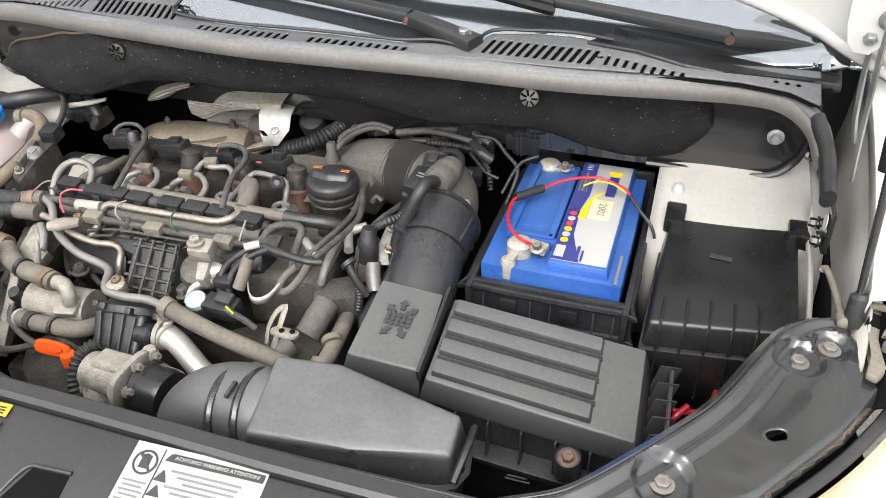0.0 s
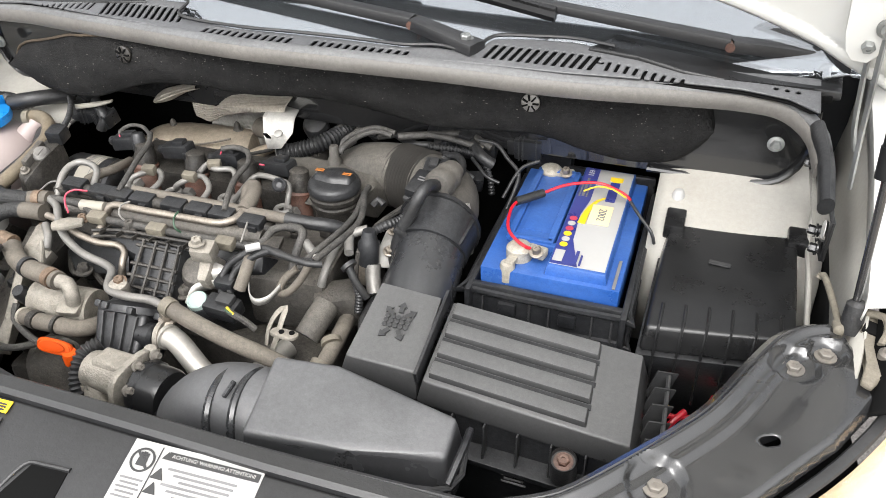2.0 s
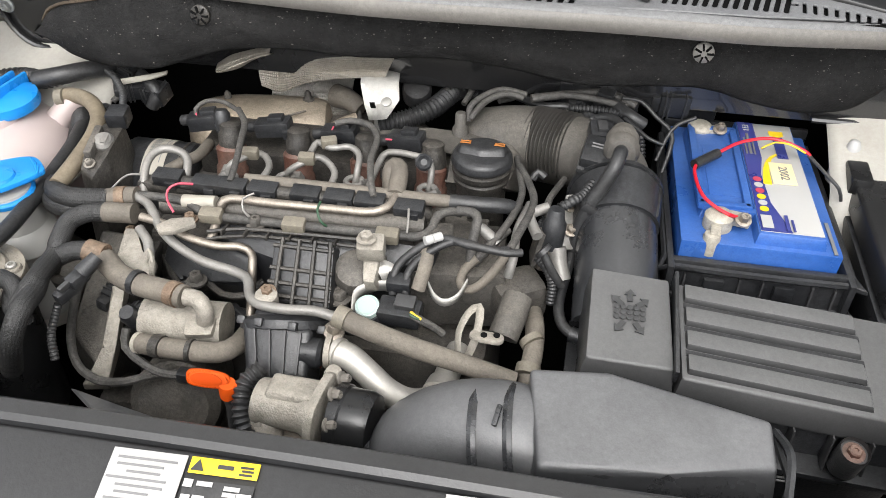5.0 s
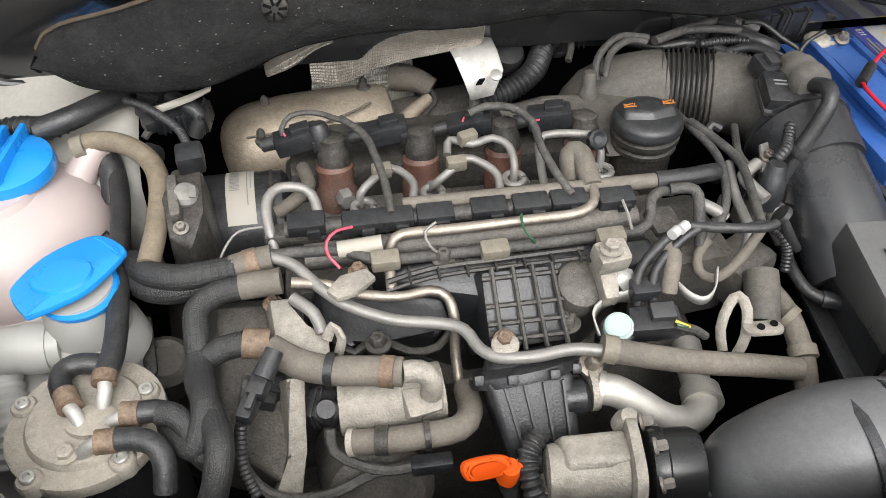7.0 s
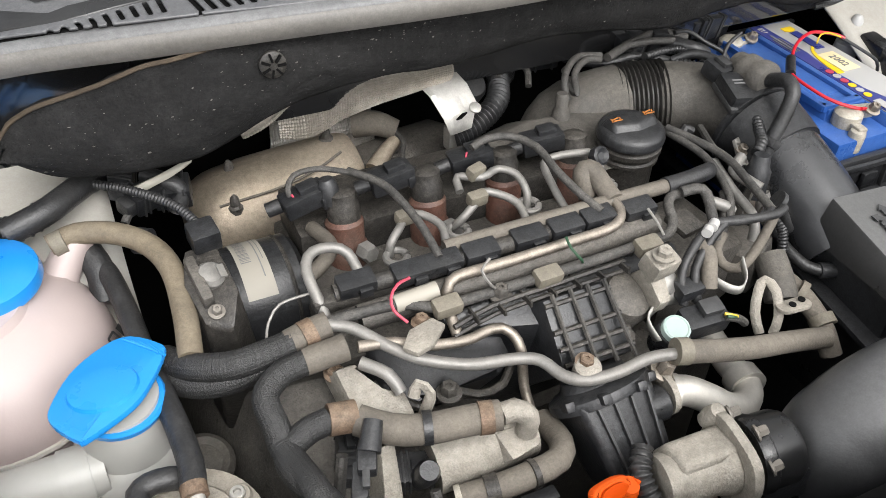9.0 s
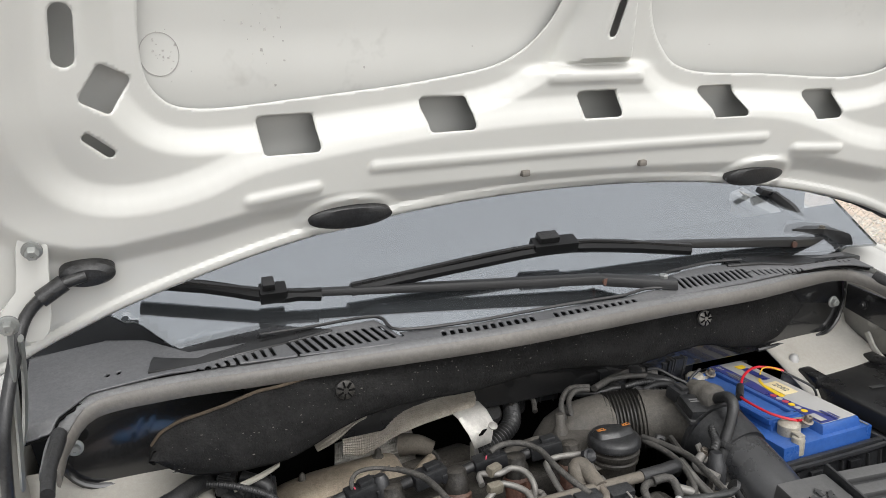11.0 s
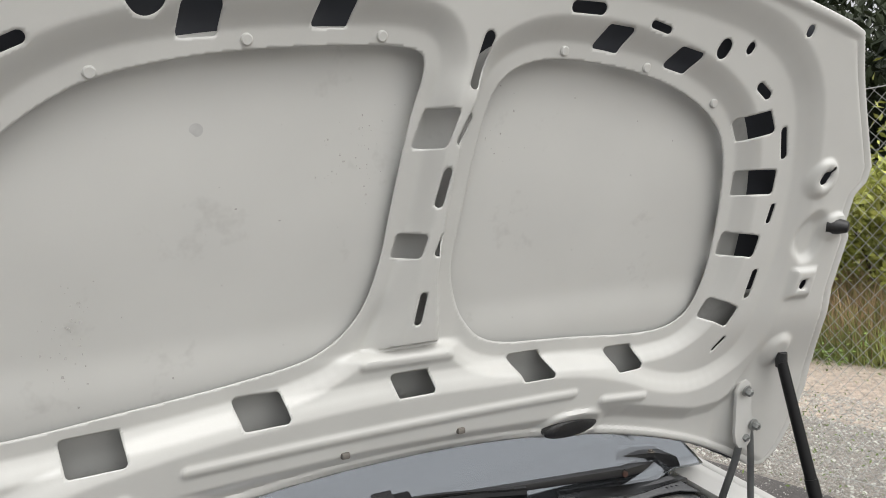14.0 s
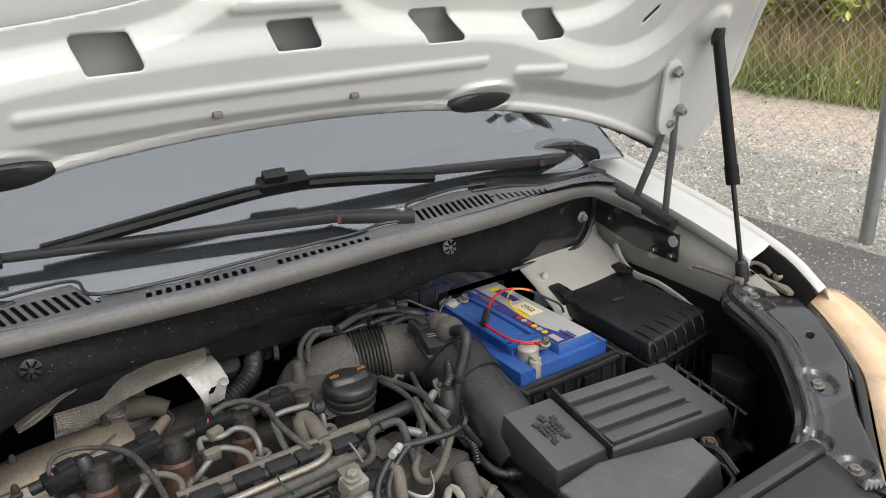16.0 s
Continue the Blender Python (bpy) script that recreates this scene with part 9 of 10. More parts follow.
solo("inner_bay_wall", box((0.045, 0.115, 0.55), (1.2, 0.02, 0.48), bevel=0.004), M_DARK, "plain wall added behind the front panel, shade put into its near-black", "radiator", kind="structure")
solo("air_guide", frustum([(-0.276, 0.205, 0.720), (-0.219, 0.193, 0.720), (-0.093, 0.157, 0.740), (-0.097, 0.108, 0.800), (-0.162, 0.109, 0.800)], [(-0.297, 0.221, 0.700), (-0.239, 0.207, 0.700), (-0.109, 0.171, 0.720), (-0.114, 0.122, 0.780), (-0.182, 0.123, 0.780)], 0.002), M_COWL, "grey sloping air guide behind the front panel", "air guide")

# ---- behind the engine: foil shields, silver tab, looms ----
foil = thing("foil_heat_shield", (-0.1, 0.80, 0.70), "embossed silver foil heat shield behind the engine", "heat shield")


def dimple(rows, name, label, n=210, k=48, amp=0.0013):
    """Foil between two smooth lines, embossed all over."""
    a, b = ([l[min(int(i / (n - 1) * (len(l) - 1)), len(l) - 1)] for i in range(n)] for l in (smooth_line(r, 0.001) for r in rows))
    v, f = [], []
    for i in range(n):
        for j in range(k):
            w = j / (k - 1)
            p = a[i].lerp(b[i], w)
            h = amp * math.sin(math.pi * (i + j) / 3) * math.sin(math.pi * (i - j) / 3) + 0.007 * noise.noise(p * 22)
            v.append((p.x, p.y - h - 0.012 * math.sin(math.pi * w), p.z))
    for i in range(n - 1):
        for j in range(k - 1):
            f.append((i * k + j, (i + 1) * k + j, (i + 1) * k + j + 1, i * k + j + 1))
    return thick(part(name, (v, [], f), M_FOIL, foil, label), 0.0012)


dimple([[(-0.251, 0.746, 0.862), (-0.201, 0.743, 0.866), (-0.151, 0.723, 0.870), (-0.102, 0.719, 0.872), (-0.048, 0.718, 0.875)], [(-0.251, 0.725, 0.802), (-0.221, 0.721, 0.800), (-0.173, 0.706, 0.826), (-0.117, 0.697, 0.843), (-0.058, 0.692, 0.853)]], "upper_foil", "")
dimple([[(-0.300, 0.700, 0.846), (-0.276, 0.700, 0.862), (-0.248, 0.706, 0.869), (-0.222, 0.710, 0.874)], [(-0.296, 0.694, 0.836), (-0.268, 0.696, 0.846), (-0.244, 0.704, 0.858), (-0.222, 0.710, 0.864)]], "side_foil", "", 70, 20)
dimple([[(-0.250, 0.780, 0.795), (-0.190, 0.785, 0.797), (-0.128, 0.782, 0.800)], [(-0.262, 0.772, 0.728), (-0.195, 0.768, 0.732), (-0.128, 0.760, 0.745)]], "lower_foil", "darker dimpled foil", 130, 40, 0.0010).data.materials[0] = M_DULLFOIL
tabb = thing("metal_tab", (-0.06, 0.71, 0.79), "bare aluminium tab with a slot behind the engine", "metal bracket")
strip([[(-0.097, 0.715, 0.852), (-0.072, 0.715, 0.854), (-0.044, 0.722, 0.852)], [(-0.089, 0.677, 0.845), (-0.066, 0.677, 0.848), (-0.039, 0.687, 0.845)], [(-0.080, 0.659, 0.825), (-0.061, 0.655, 0.830), (-0.035, 0.669, 0.830)], [(-0.073, 0.654, 0.805), (-0.062, 0.652, 0.808), (-0.049, 0.652, 0.810)]], "plate", M_TAB, tabb, "", 0.002)
part("rivet", lathe([(0.007, 0), (0.007, 0.002), (0.004, 0.003)], (-0.047, 0.647, 0.838), (0, -0.5, 1), 14), M_BRIGHT, tabb)
part("slot", box((-0.065, 0.643, 0.834), (0.007, 0.018, 0.002), (-50, 0, 8), 0.0008), M_DARK, tabb)
part("foot", box((-0.062, 0.672, 0.790), (0.018, 0.014, 0.03), (0, 0, 10), 0.003), M_BRIGHT, tabb)
solo("rubber_mount", lathe([(0.020, -0.02), (0.021, 0.0), (0.018, 0.006), (0.006, 0.008)], (-0.020, 0.716, 0.825), (0.1, -0.5, 0.8), 20), M_RUBBER, "round black rubber mount behind the engine", "rubber mount")
hose("corrugated_hose", [(-0.062, 0.668, 0.790), (-0.025, 0.675, 0.800), (0.008, 0.696, 0.810), (0.031, 0.741, 0.815), (0.050, 0.760, 0.812), (0.060, 0.778, 0.790)], 0.0130, M_RUBBER, "black corrugated hose behind the engine", (0.0058, 0.0016))
for k, pts in enumerate(([(0.076, 0.658, 0.840), (0.070, 0.624, 0.842), (0.084, 0.653, 0.850), (0.108, 0.669, 0.855), (0.131, 0.672, 0.850)], [(0.065, 0.632, 0.830), (0.065, 0.643, 0.845), (0.079, 0.662, 0.852), (0.103, 0.678, 0.856), (0.135, 0.677, 0.852)],
                         [(0.141, 0.672, 0.850), (0.190, 0.694, 0.850), (0.239, 0.707, 0.850), (0.278, 0.696, 0.840)], [(0.222, 0.651, 0.840), (0.243, 0.641, 0.850), (0.259, 0.617, 0.850), (0.260, 0.577, 0.840)], [(0.056, 0.723, 0.840), (0.108, 0.718, 0.850), (0.169, 0.725, 0.850), (0.231, 0.732, 0.850)])):
    hose("wiring_loom", pts, 0.0042 if k < 2 else 0.0056, M_LOOM if k < 3 else M_RUBBER, "taped wiring loom behind the intake pipe")
for p, s in (((0.195, 0.714, 0.845), (0.04, 0.03, 0.025)), ((0.251, 0.714, 0.830), (0.06, 0.03, 0.03))):
    solo("connector_block", box(p, s, (10, 0, 6), 0.005), M_PLASTIC, "black electrical connector on the bulkhead", "connector", "bulkhead connectors")
tagged(strip([[(-0.419, 0.639, 0.840), (-0.380, 0.648, 0.845), (-0.355, 0.656, 0.848)], [(-0.418, 0.638, 0.832), (-0.378, 0.644, 0.839), (-0.356, 0.652, 0.845)]], "bulkhead_rib", M_RIB, None, "", 0.004), "white painted bulkhead rib below the felt", "bulkhead rib")
solo("hose_tie", tube([(-0.424, 0.592, 0.8135), (-0.413, 0.584, 0.814)], 0.0128, 14), M_PLASTIC, "black tie round the tan coolant hose", "hose tie")


def plugged(p, size, turn, lead, material=None, name="wire_connector", label="black ribbed electrical connector with its lead"):
    """A moulded connector with a latch, a collar and a lead; lead: points from its rear end."""
    p = Vector(p)
    m = pose(*p, 12, 0, turn)
    c = thing(name, p, label, "connector", "engine bay connectors")
    sx, sy, sz = size

    def moved(bm):
        bmesh.ops.transform(bm, matrix=m, verts=bm.verts)
        return bm
    part("body", moved(box((0, 0, 0), size, bevel=0.0025)), material or M_PLASTIC, c)
    part("latch", moved(box((0.05 * sx, 0, sz * 0.5 + 0.002), (sx * 0.35, sy * 0.4, 0.006), bevel=0.0015)), M_PLASTIC, c)
    for k in (-0.32, -0.18, 0.32):
        part("rib", moved(box((k * sx, 0, 0), (0.0022, sy + 0.003, sz + 0.003), bevel=0.0008)), M_SATIN, c)
    part("collar", moved(box((-0.62 * sx, 0, 0), (sx * 0.3, sy * 0.75, sz * 0.75), bevel=0.003)), M_RUBBER, c)
    if lead:
        part("lead", tube([m @ V(-0.7 * sx, 0, 0)] + [Vector(q) for q in lead], 0.0042, 8, 0.008), M_LOOM, c)
    return c


# behind the intake pipe
plugged((0.050, 0.740, 0.835), (0.040, 0.022, 0.020), 10, [(0.029, 0.730, 0.830), (0.014, 0.716, 0.820)])
plugged((0.087, 0.738, 0.830), (0.045, 0.024, 0.022), -6, [(0.057, 0.716, 0.830), (0.049, 0.695, 0.820)])
plugged((0.136, 0.730, 0.835), (0.036, 0.022, 0.020), 14, [(0.120, 0.713, 0.830), (0.097, 0.695, 0.830)])
plugged((0.189, 0.733, 0.830), (0.046, 0.026, 0.022), 0, [(0.163, 0.724, 0.830), (0.144, 0.699, 0.830)])
plugged((0.212, 0.707, 0.835), (0.034, 0.020, 0.018), 30, [(0.200, 0.697, 0.830), (0.186, 0.679, 0.830)])
plugged((0.328, 0.719, 0.840), (0.040, 0.026, 0.034), 4, None)
# beside the engine mount
plugged((-0.404, 0.651, 0.820), (0.040, 0.024, 0.022), 30, [(-0.420, 0.641, 0.820), (-0.431, 0.627, 0.810)])
plugged((-0.380, 0.654, 0.815), (0.036, 0.028, 0.024), -10, [(-0.395, 0.660, 0.820), (-0.409, 0.663, 0.825)])
plugged((-0.423, 0.671, 0.830), (0.034, 0.02, 0.02), 70, [(-0.426, 0.690, 0.835), (-0.429, 0.699, 0.840)])
# gearbox end and in front of the engine
plugged((0.181, 0.461, 0.800), (0.026, 0.020, 0.020), 80, [(0.179, 0.478, 0.810), (0.180, 0.505, 0.810), (0.195, 0.551, 0.810)])
plugged((-0.170, 0.346, 0.700), (0.040, 0.022, 0.022), 60, [(-0.188, 0.326, 0.690), (-0.200, 0.308, 0.680)])
plugged((-0.304, 0.356, 0.720), (0.042, 0.020, 0.020), 78, [(-0.316, 0.345, 0.700), (-0.327, 0.333, 0.680)])
plugged((-0.257, 0.318, 0.715), (0.036, 0.026, 0.024), -15, [(-0.269, 0.321, 0.710), (-0.285, 0.316, 0.700)])
for pts, r, w, lab in (([(0.228, 0.723, 0.840), (0.248, 0.697, 0.840), (0.273, 0.668, 0.838), (0.288, 0.668, 0.830)], 0.0085, None, "thick black cable beside the battery"),
                       ([(0.120, 0.713, 0.830), (0.155, 0.689, 0.832), (0.193, 0.686, 0.835), (0.223, 0.663, 0.835), (0.247, 0.641, 0.830), (0.268, 0.638, 0.820)], 0.0055, None, "taped loom over the intake pipe"),
                       ([(0.262, 0.651, 0.845), (0.275, 0.638, 0.842), (0.293, 0.622, 0.836), (0.311, 0.621, 0.830)], 0.0025, None, "thin black wire to the battery"),
                       ([(0.223, 0.643, 0.840), (0.234, 0.628, 0.842), (0.247, 0.617, 0.840), (0.258, 0.600, 0.838)], 0.0062, (0.005, 0.0008), "ribbed black wiring conduit"),
                       ([(-0.403, 0.666, 0.835), (-0.382, 0.650, 0.830), (-0.372, 0.644, 0.820), (-0.381, 0.639, 0.800)], 0.0085, None, "black rubber hose behind the engine mount"),
                       ([(-0.474, 0.618, 0.810), (-0.468, 0.607, 0.800), (-0.462, 0.587, 0.790), (-0.464, 0.570, 0.770)], 0.0135, None, "thick dusty black hose beside the coolant bottle"),
                       ([(0.175, 0.418, 0.790), (0.187, 0.405, 0.785), (0.194, 0.398, 0.770), (0.194, 0.390, 0.750)], 0.0052, (0.004, 0.0005), "ribbed black wiring conduit"),
                       ([(0.195, 0.442, 0.790), (0.198, 0.433, 0.775), (0.205, 0.420, 0.760)], 0.0100, None, "dull steel sensor body")):
    hose("wiring_conduit" if w else "rubber_hose", pts, r, M_PIPE if "steel" in lab else M_RUBBER, lab, w)

# wiring between the battery and the bulkhead
hose("wiring_conduit", [(0.191, 0.665, 0.845), (0.230, 0.673, 0.842), (0.263, 0.673, 0.836), (0.285, 0.659, 0.820), (0.293, 0.650, 0.790)], 0.0042, M_RUBBER, "thin ribbed conduit curving down beside the battery", (0.005, 0.0009))
hose("wiring_loom", [(0.258, 0.697, 0.850), (0.284, 0.701, 0.845), (0.305, 0.687, 0.832), (0.326, 0.672, 0.820), (0.326, 0.654, 0.805), (0.319, 0.635, 0.780)], 0.0030, M_RUBBER, "thin black wire beside the battery")
hose("wiring_loom", [(0.354, 0.680, 0.840), (0.332, 0.675, 0.830), (0.321, 0.667, 0.815), (0.310, 0.647, 0.790)], 0.0026, M_RUBBER, "thin black wire beside the battery")
hose("wiring_loom", [(0.174, 0.691, 0.850), (0.213, 0.689, 0.850), (0.243, 0.688, 0.846), (0.266, 0.692, 0.840)], 0.0046, M_LOOM, "taped wiring loom behind the intake pipe")
for p, s, a in (((0.204, 0.709, 0.848), (0.026, 0.020, 0.018), 10), ((0.238, 0.704, 0.846), (0.022, 0.018, 0.020), -14), ((0.269, 0.648, 0.810), (0.020, 0.022, 0.022), 20)):
    solo("connector_block", box(p, s, (12, 6, a), 0.003), M_PLASTIC, "black electrical connector on the bulkhead", "connector", "bulkhead connectors")

# behind the headlamp: red loom, yellow wire and pale sleeve
red_loom = thing("headlamp_loom", (0.60, 0.41, 0.68), "red and yellow wires beside the fuse box", "wiring")
part("red_wire", tube([(0.585, 0.387, 0.675), (0.592, 0.394, 0.685), (0.603, 0.408, 0.690)], 0.0042, 8, 0.006), M_RED, red_loom)
part("red_wire", tube([(0.577, 0.405, 0.680), (0.601, 0.405, 0.682), (0.626, 0.416, 0.680)], 0.0034, 8, 0.006), M_RED, red_loom)
part("red_wire", tube([(0.627, 0.411, 0.690), (0.630, 0.420, 0.695), (0.633, 0.432, 0.700)], 0.0042, 8, 0.006), M_RED, red_loom)
part("yellow_wire", tube([(0.571, 0.384, 0.700), (0.577, 0.389, 0.702), (0.584, 0.398, 0.702)], 0.0020, 8, 0.006), M_YWIRE, red_loom)
solo("lamp_sleeve", frustum([(0.591, 0.386, 0.668), (0.605, 0.363, 0.668), (0.631, 0.392, 0.668), (0.652, 0.417, 0.670), (0.644, 0.441, 0.670), (0.616, 0.417, 0.670)], [(0.598, 0.413, 0.640), (0.613, 0.389, 0.640), (0.639, 0.419, 0.640), (0.663, 0.448, 0.640), (0.654, 0.472, 0.640), (0.625, 0.447, 0.640)], 0.004), M_LID, "pale dusty sleeve behind the headlamp", "sleeve")

# ---- the ground and what lies beyond the car ----
ground = thing("ground", (0, 0, 0), "grey asphalt yard with a gravel strip and a grassy bank", "ground", kind="structure")
part("asphalt", ([(-60, -60, 0), (3.12, -60, 0), (3.12, 60, 0), (-60, 60, 0)], [], [(0, 1, 2, 3)]), M_ASPHALT, ground)
part("gravel_bed", ([(3.12, -60, 0.0), (4.3, -60, 0.0), (4.3, 60, 0.0), (3.12, 60, 0.0)], [], [(0, 1, 2, 3)]), M_GRAVEL, ground)
part("sandy_bed", ([(4.3, -60, 0.0), (6.0, -60, 0.0), (6.0, 60, 0.0), (4.3, 60, 0.0)], [], [(0, 1, 2, 3)]), M_SAND, ground)
part("bank", ([(6.0, -60, 0), (9.0, -60, 0.35), (90, -60, 1.0), (90, 60, 1.0), (9.0, 60, 0.35), (6.0, 60, 0)], [], [(0, 1, 4, 5), (1, 2, 3, 4)]), M_SOIL, ground)


def stones(n, box4, lo, hi, seed):
    """Many small angular stones as one mesh."""
    r = random.Random(seed)
    v, f = [], []
    shape = [(1, 0, 0), (-1, 0, 0), (0, 1, 0), (0, -1, 0), (0, 0, 1), (0, 0, -1)]
    tri = [(0, 2, 4), (2, 1, 4), (1, 3, 4), (3, 0, 4), (2, 0, 5), (1, 2, 5), (3, 1, 5), (0, 3, 5)]
    for _ in range(n):
        s = lo + (hi - lo) * r.random() ** 3
        m = pose(r.uniform(box4[0], box4[1]), r.uniform(box4[2], box4[3]), s * 0.25, r.uniform(-40, 40), r.uniform(-40, 40), r.uniform(0, 360))
        k = len(v)
        sx, sy, sz = s * r.uniform(0.6, 1.2), s * r.uniform(0.6, 1.1), s * r.uniform(0.4, 0.8)
        v += [tuple(m @ V(a * sx + r.uniform(-0.2, 0.2) * s, b * sy + r.uniform(-0.2, 0.2) * s, c * sz)) for a, b, c in shape]
        f += [tuple(k + i for i in t) for t in tri]
    return v, [], f


solo("gravel", stones(46000, (3.14, 4.9, 0.3, 6.2), 0.0035, 0.014, 7), M_STONE, "loose grey and beige gravel beside the asphalt", "gravel", kind="stuff", smooth=False)
solo("fine_gravel", stones(24000, (4.3, 6.1, 0.3, 6.4), 0.004, 0.012, 8), M_SANDY, "fine pale sandy gravel below the grassy bank", "gravel", kind="stuff", smooth=False)


def tufts(n, box4, lo, hi, seed, z0):
    r = random.Random(seed)
    v, f = [], []
    for _ in range(n):
        x, y = r.uniform(box4[0], box4[1]), r.uniform(box4[2], box4[3])
        h, a = r.uniform(lo, hi), r.uniform(0, 6.28)
        w, z = r.uniform(0.0025, 0.006), z0(x)
        dx, dy = math.cos(a) * w, math.sin(a) * w
        lx, ly = r.gauss(0, 0.25) * h, r.gauss(0, 0.25) * h
        k = len(v)
        v += [(x - dx, y - dy, z), (x + dx, y + dy, z), (x + lx * 0.4 + dx * 0.7, y + ly * 0.4 + dy * 0.7, z + h * 0.6), (x + lx * 0.4 - dx * 0.7, y + ly * 0.4 - dy * 0.7, z + h * 0.6), (x + lx, y + ly, z + h * 0.95)]
        f += [(k, k + 1, k + 2, k + 3), (k + 3, k + 2, k + 4)]
    return v, [], f


def leaf_patch(n, box4, high, size, seed, z0):
    """Small leaves in low clumps over a stretch of ground."""
    r = random.Random(seed)
    spots = [(r.uniform(box4[0], box4[1]), r.uniform(box4[2], box4[3]), r.uniform(0.12, 0.35), r.uniform(0.3, 1.0)) for _ in range(70)]
    v, f = [], []
    for _ in range(n):
        cx, cy, rad, up = spots[r.randrange(len(spots))]
        x, y = cx + r.gauss(0, rad), cy + r.gauss(0, rad)
        m = Matrix.Translation((x, y, z0(x) + high * up * r.random() ** 0.7)) @ pose(0, 0, 0, r.uniform(-60, 60), r.uniform(-60, 60), r.uniform(0, 360))
        s, k = size * r.uniform(0.6, 1.4), len(v)
        v += [tuple(m @ V(*a)) for a in ((-s, 0, 0), (0, s * 0.4, 0.1 * s), (s, 0, 0), (0, -s * 0.4, 0.1 * s))]
        f.append((k, k + 1, k + 2, k + 3))
    return v, [], f


BANK = lambda x: max(0.0, (x - 6.0) * 0.117)
solo("grass", tufts(34000, (5.9, 8.8, 0.2, 7.4), 0.12, 0.55, 11, BANK), M_GRASS, "long dry yellow-green grass on the bank", "grass", kind="stuff", smooth=False)
solo("seed_heads", tufts(14000, (6.0, 8.8, 0.2, 7.4), 0.25, 0.70, 12, BANK), M_STRAW, "reddish straw stalks and seed heads among the grass", "grass", kind="stuff", smooth=False)
solo("herbs", leaf_patch(15000, (5.8, 8.6, 0.2, 7.4), 0.35, 0.022, 14, BANK), M_HERB, "low green herbs among the grass", "weeds", kind="stuff", smooth=False)
solo("loose_grit", stones(14000, (1.7, 3.2, 0.0, 5.0), 0.0018, 0.0065, 9), M_STONE, "loose pale grit on the asphalt", "grit", kind="stuff", smooth=False)
solo("weeds", leaf_patch(1600, (3.2, 5.9, 0.4, 6.0), 0.06, 0.011, 13, lambda x: 0.0), M_HERB, "small weeds in the gravel", "weeds", kind="stuff", smooth=False)


def leafy(c, spread, n, size, seed):
    """A crown of many small leaves in uneven clumps."""
    r = random.Random(seed)
    clumps = [(Vector(c) + V(r.gauss(0, spread[0]), r.gauss(0, spread[1]), r.gauss(0, spread[2])), r.uniform(0.12, 0.34)) for _ in range(26)]
    v, f = [], []
    for _ in range(n):
        q, rad = clumps[r.randrange(len(clumps))]
        p = q + V(r.gauss(0, rad), r.gauss(0, rad), r.gauss(0, rad)) * max(spread) * 1.1
        m = Matrix.Translation(p) @ pose(0, 0, 0, r.uniform(-70, 70), r.uniform(-70, 70), r.uniform(0, 360))
        s = size * r.uniform(0.6, 1.3)
        k = len(v)
        v += [tuple(m @ V(*a)) for a in ((-s, 0, 0), (0, s * 0.42, 0.1 * s), (s, 0, 0), (0, -s * 0.42, 0.1 * s))]
        f.append((k, k + 1, k + 2, k + 3))
    return v, [], f


def bush(at, spread, n, size, material, label, kind_name, seed, height):
    b = thing(kind_name, at, label, kind_name, "plants behind the fence")
    r = random.Random(seed)
    trunk = bm_new()
    for k in range(5):
        a = 2 * math.pi * k / 5 + r.random()
        tube([at, Vector(at) + V(0.2 * math.cos(a) * spread[0], 0.2 * math.sin(a) * spread[1], height * 0.45), Vector(at) + V(0.8 * math.cos(a) * spread[0], 0.8 * math.sin(a) * spread[1], height * 0.95)], 0.02, 6, 0.2, ends=(0.03 * height / 1.5, 0.008), bm=trunk)
    part("trunk", trunk, M_BARK, b)
    part("crown", leafy((at[0], at[1], at[2] + height), spread, n, size, seed), material, b, smooth=False)
    return b


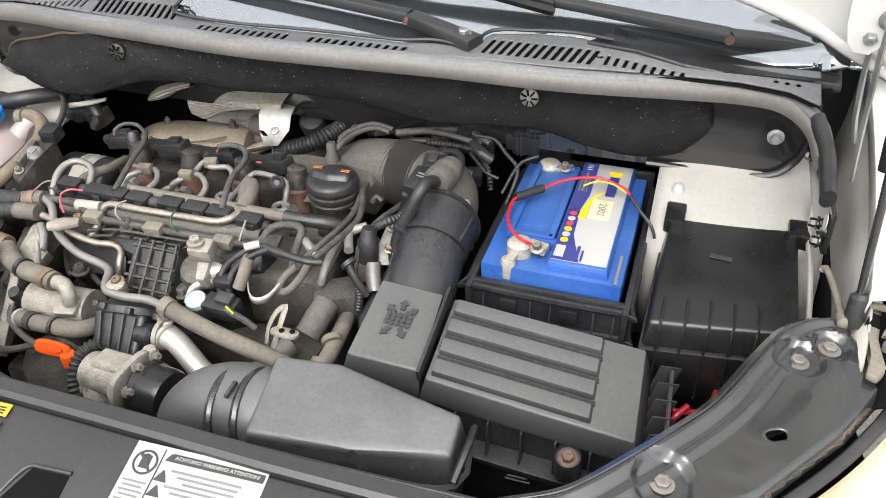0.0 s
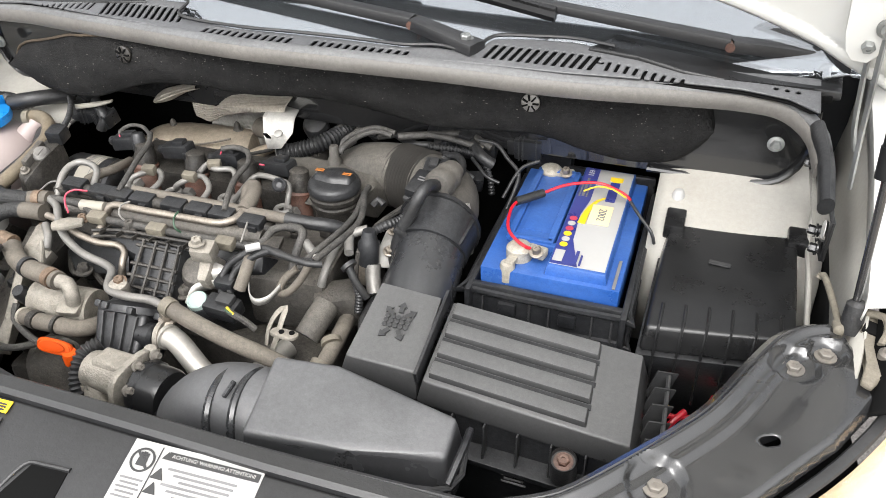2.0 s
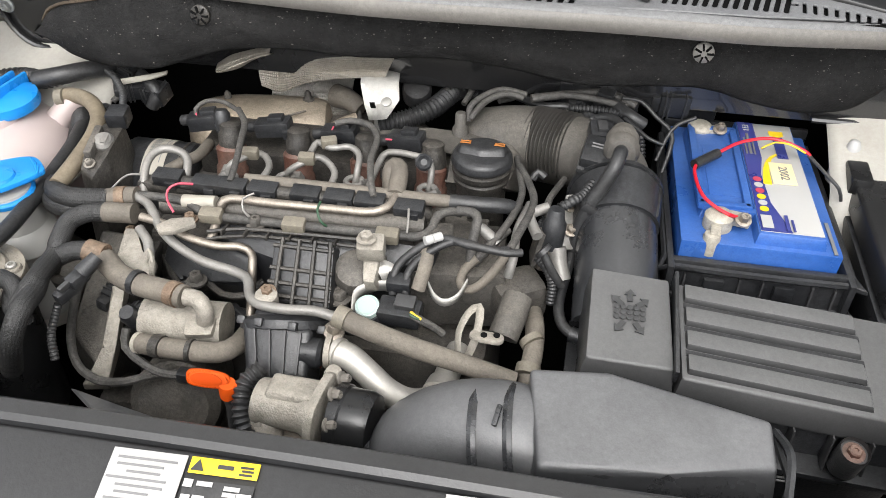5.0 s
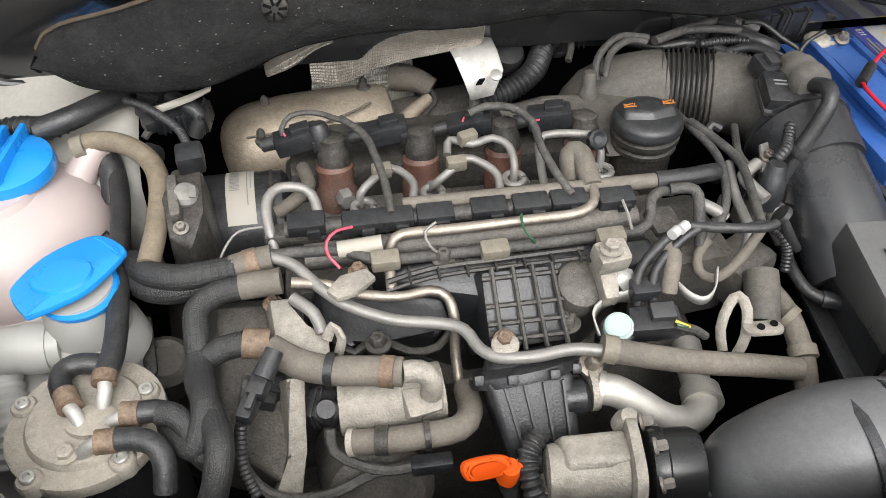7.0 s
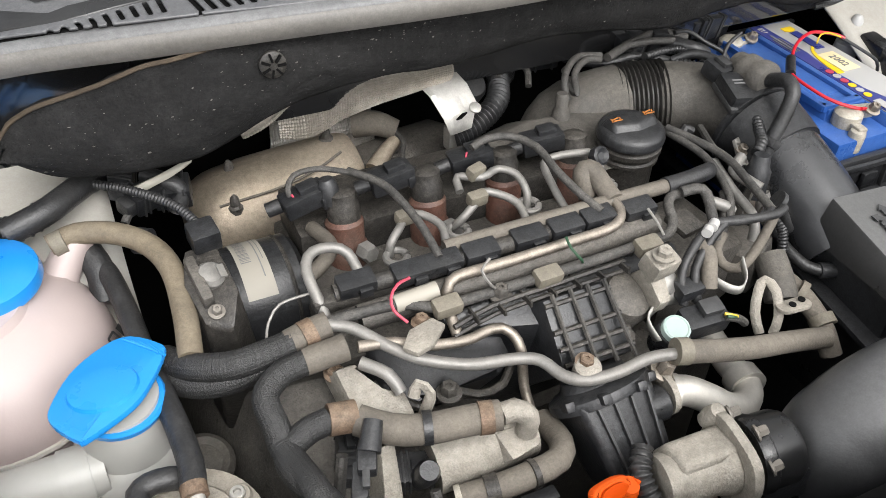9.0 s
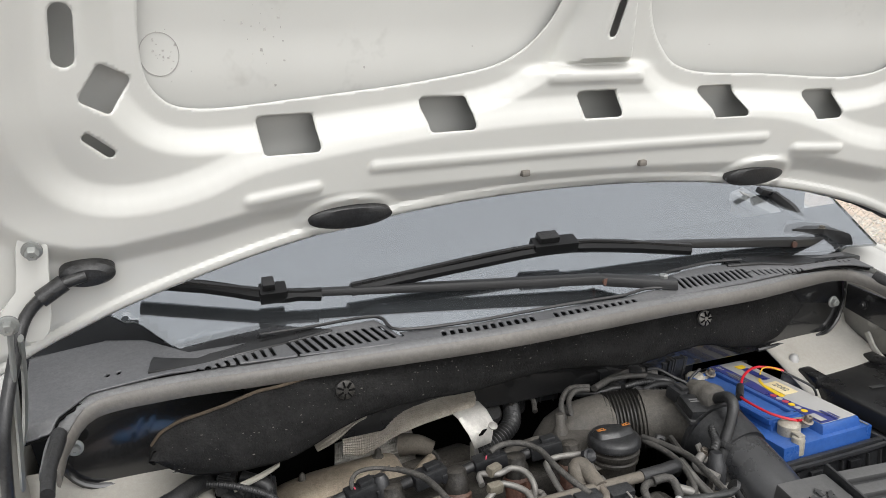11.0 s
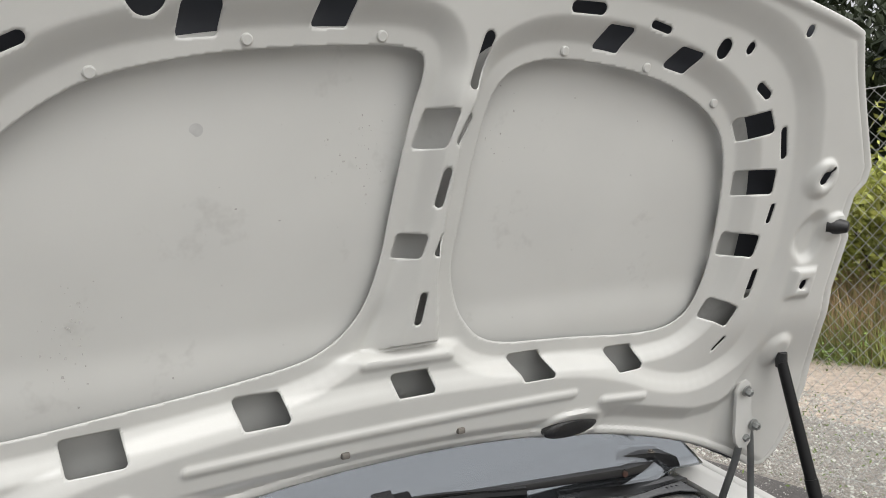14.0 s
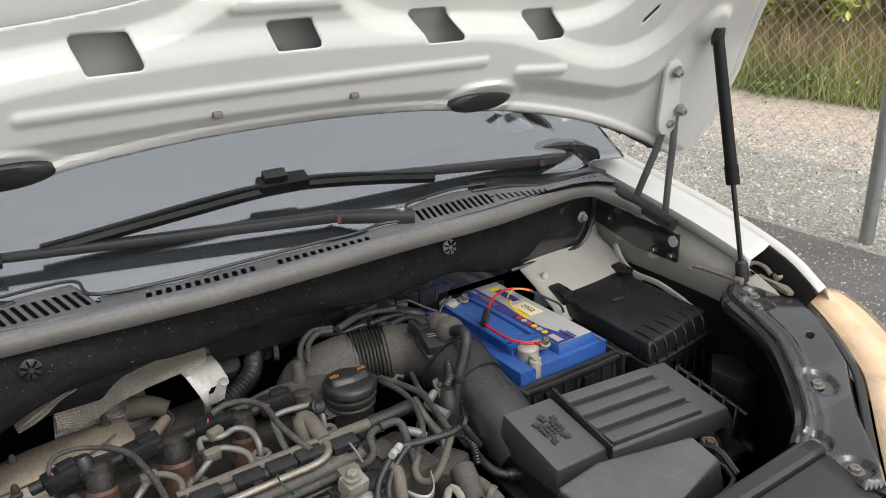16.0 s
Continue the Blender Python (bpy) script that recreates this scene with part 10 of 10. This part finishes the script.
for k, (x, y, s) in enumerate(((7.1, 5.2, 0.55), (7.4, 4.3, 0.5), (7.0, 3.5, 0.42), (7.6, 2.7, 0.45), (8.0, 6.4, 0.6))):
    bush((x, y, 0.12), (s * 0.8, s * 0.8, s * 0.75), 2600, 0.055, M_LEAF, "yellow-green leafy shrub behind the wire fence", "shrub", 30 + k, 0.85 + 0.5 * s)
for k, (x, y) in enumerate(((12.5, 9.5), (13.5, 7.0), (12.8, 4.8), (14.0, 12.5), (13.6, 2.6))):
    bush((x, y, 0.5), (1.3, 1.3, 1.1), 5200, 0.13, M_DARKLEAF, "dark tree behind the fence", "tree", 60 + k, 2.3)

# wire fence
fence = thing("wire_fence", (3.25, 3.0, 0.0), "galvanised chain-link fence with round posts", "fence")
for y in (-1.27, 1.47, 4.23, 6.93):
    part("post", lathe([(0.032, 0.0), (0.032, 2.05), (0.026, 2.07)], (3.212, y, 0), n=16), M_ZINC, fence)
wv, wf = [], []
y0, y1, top_z, pitch = 0.4, 7.2, 1.95, 0.062


def wire(a, b, w=0.0014):
    k = len(wv)
    d = (Vector(b) - Vector(a)).normalized()
    n1, n2 = V(1, 0, 0), d.cross(V(1, 0, 0))
    for p in (Vector(a), Vector(b)):
        for t in (0, 120, 240):
            wv.append(tuple(p + (n1 * math.cos(radians(t)) + n2 * math.sin(radians(t))) * w))
    for j in range(3):
        wf.append((k + j, k + (j + 1) % 3, k + 3 + (j + 1) % 3, k + 3 + j))


c = y0 - top_z
while c < y1:
    a0 = max(0.0, y0 - c)
    a1 = min(top_z, y1 - c)
    if a1 > a0:
        wire((3.250, c + a0, 0.03 + a0), (3.250, c + a1, 0.03 + a1))
        wire((3.254, y0 + y1 - c - a0, 0.03 + a0), (3.254, y0 + y1 - c - a1, 0.03 + a1))
    c += pitch * 1.15
part("mesh", (wv, [], wf), M_GUARD, fence, "diamond wire mesh", smooth=False)
for z in (0.06, 1.97):
    part("tension_wire", tube([(3.252, y0, z), (3.252, y1, z)], 0.0025, 6, 1.0), M_GUARD, fence)
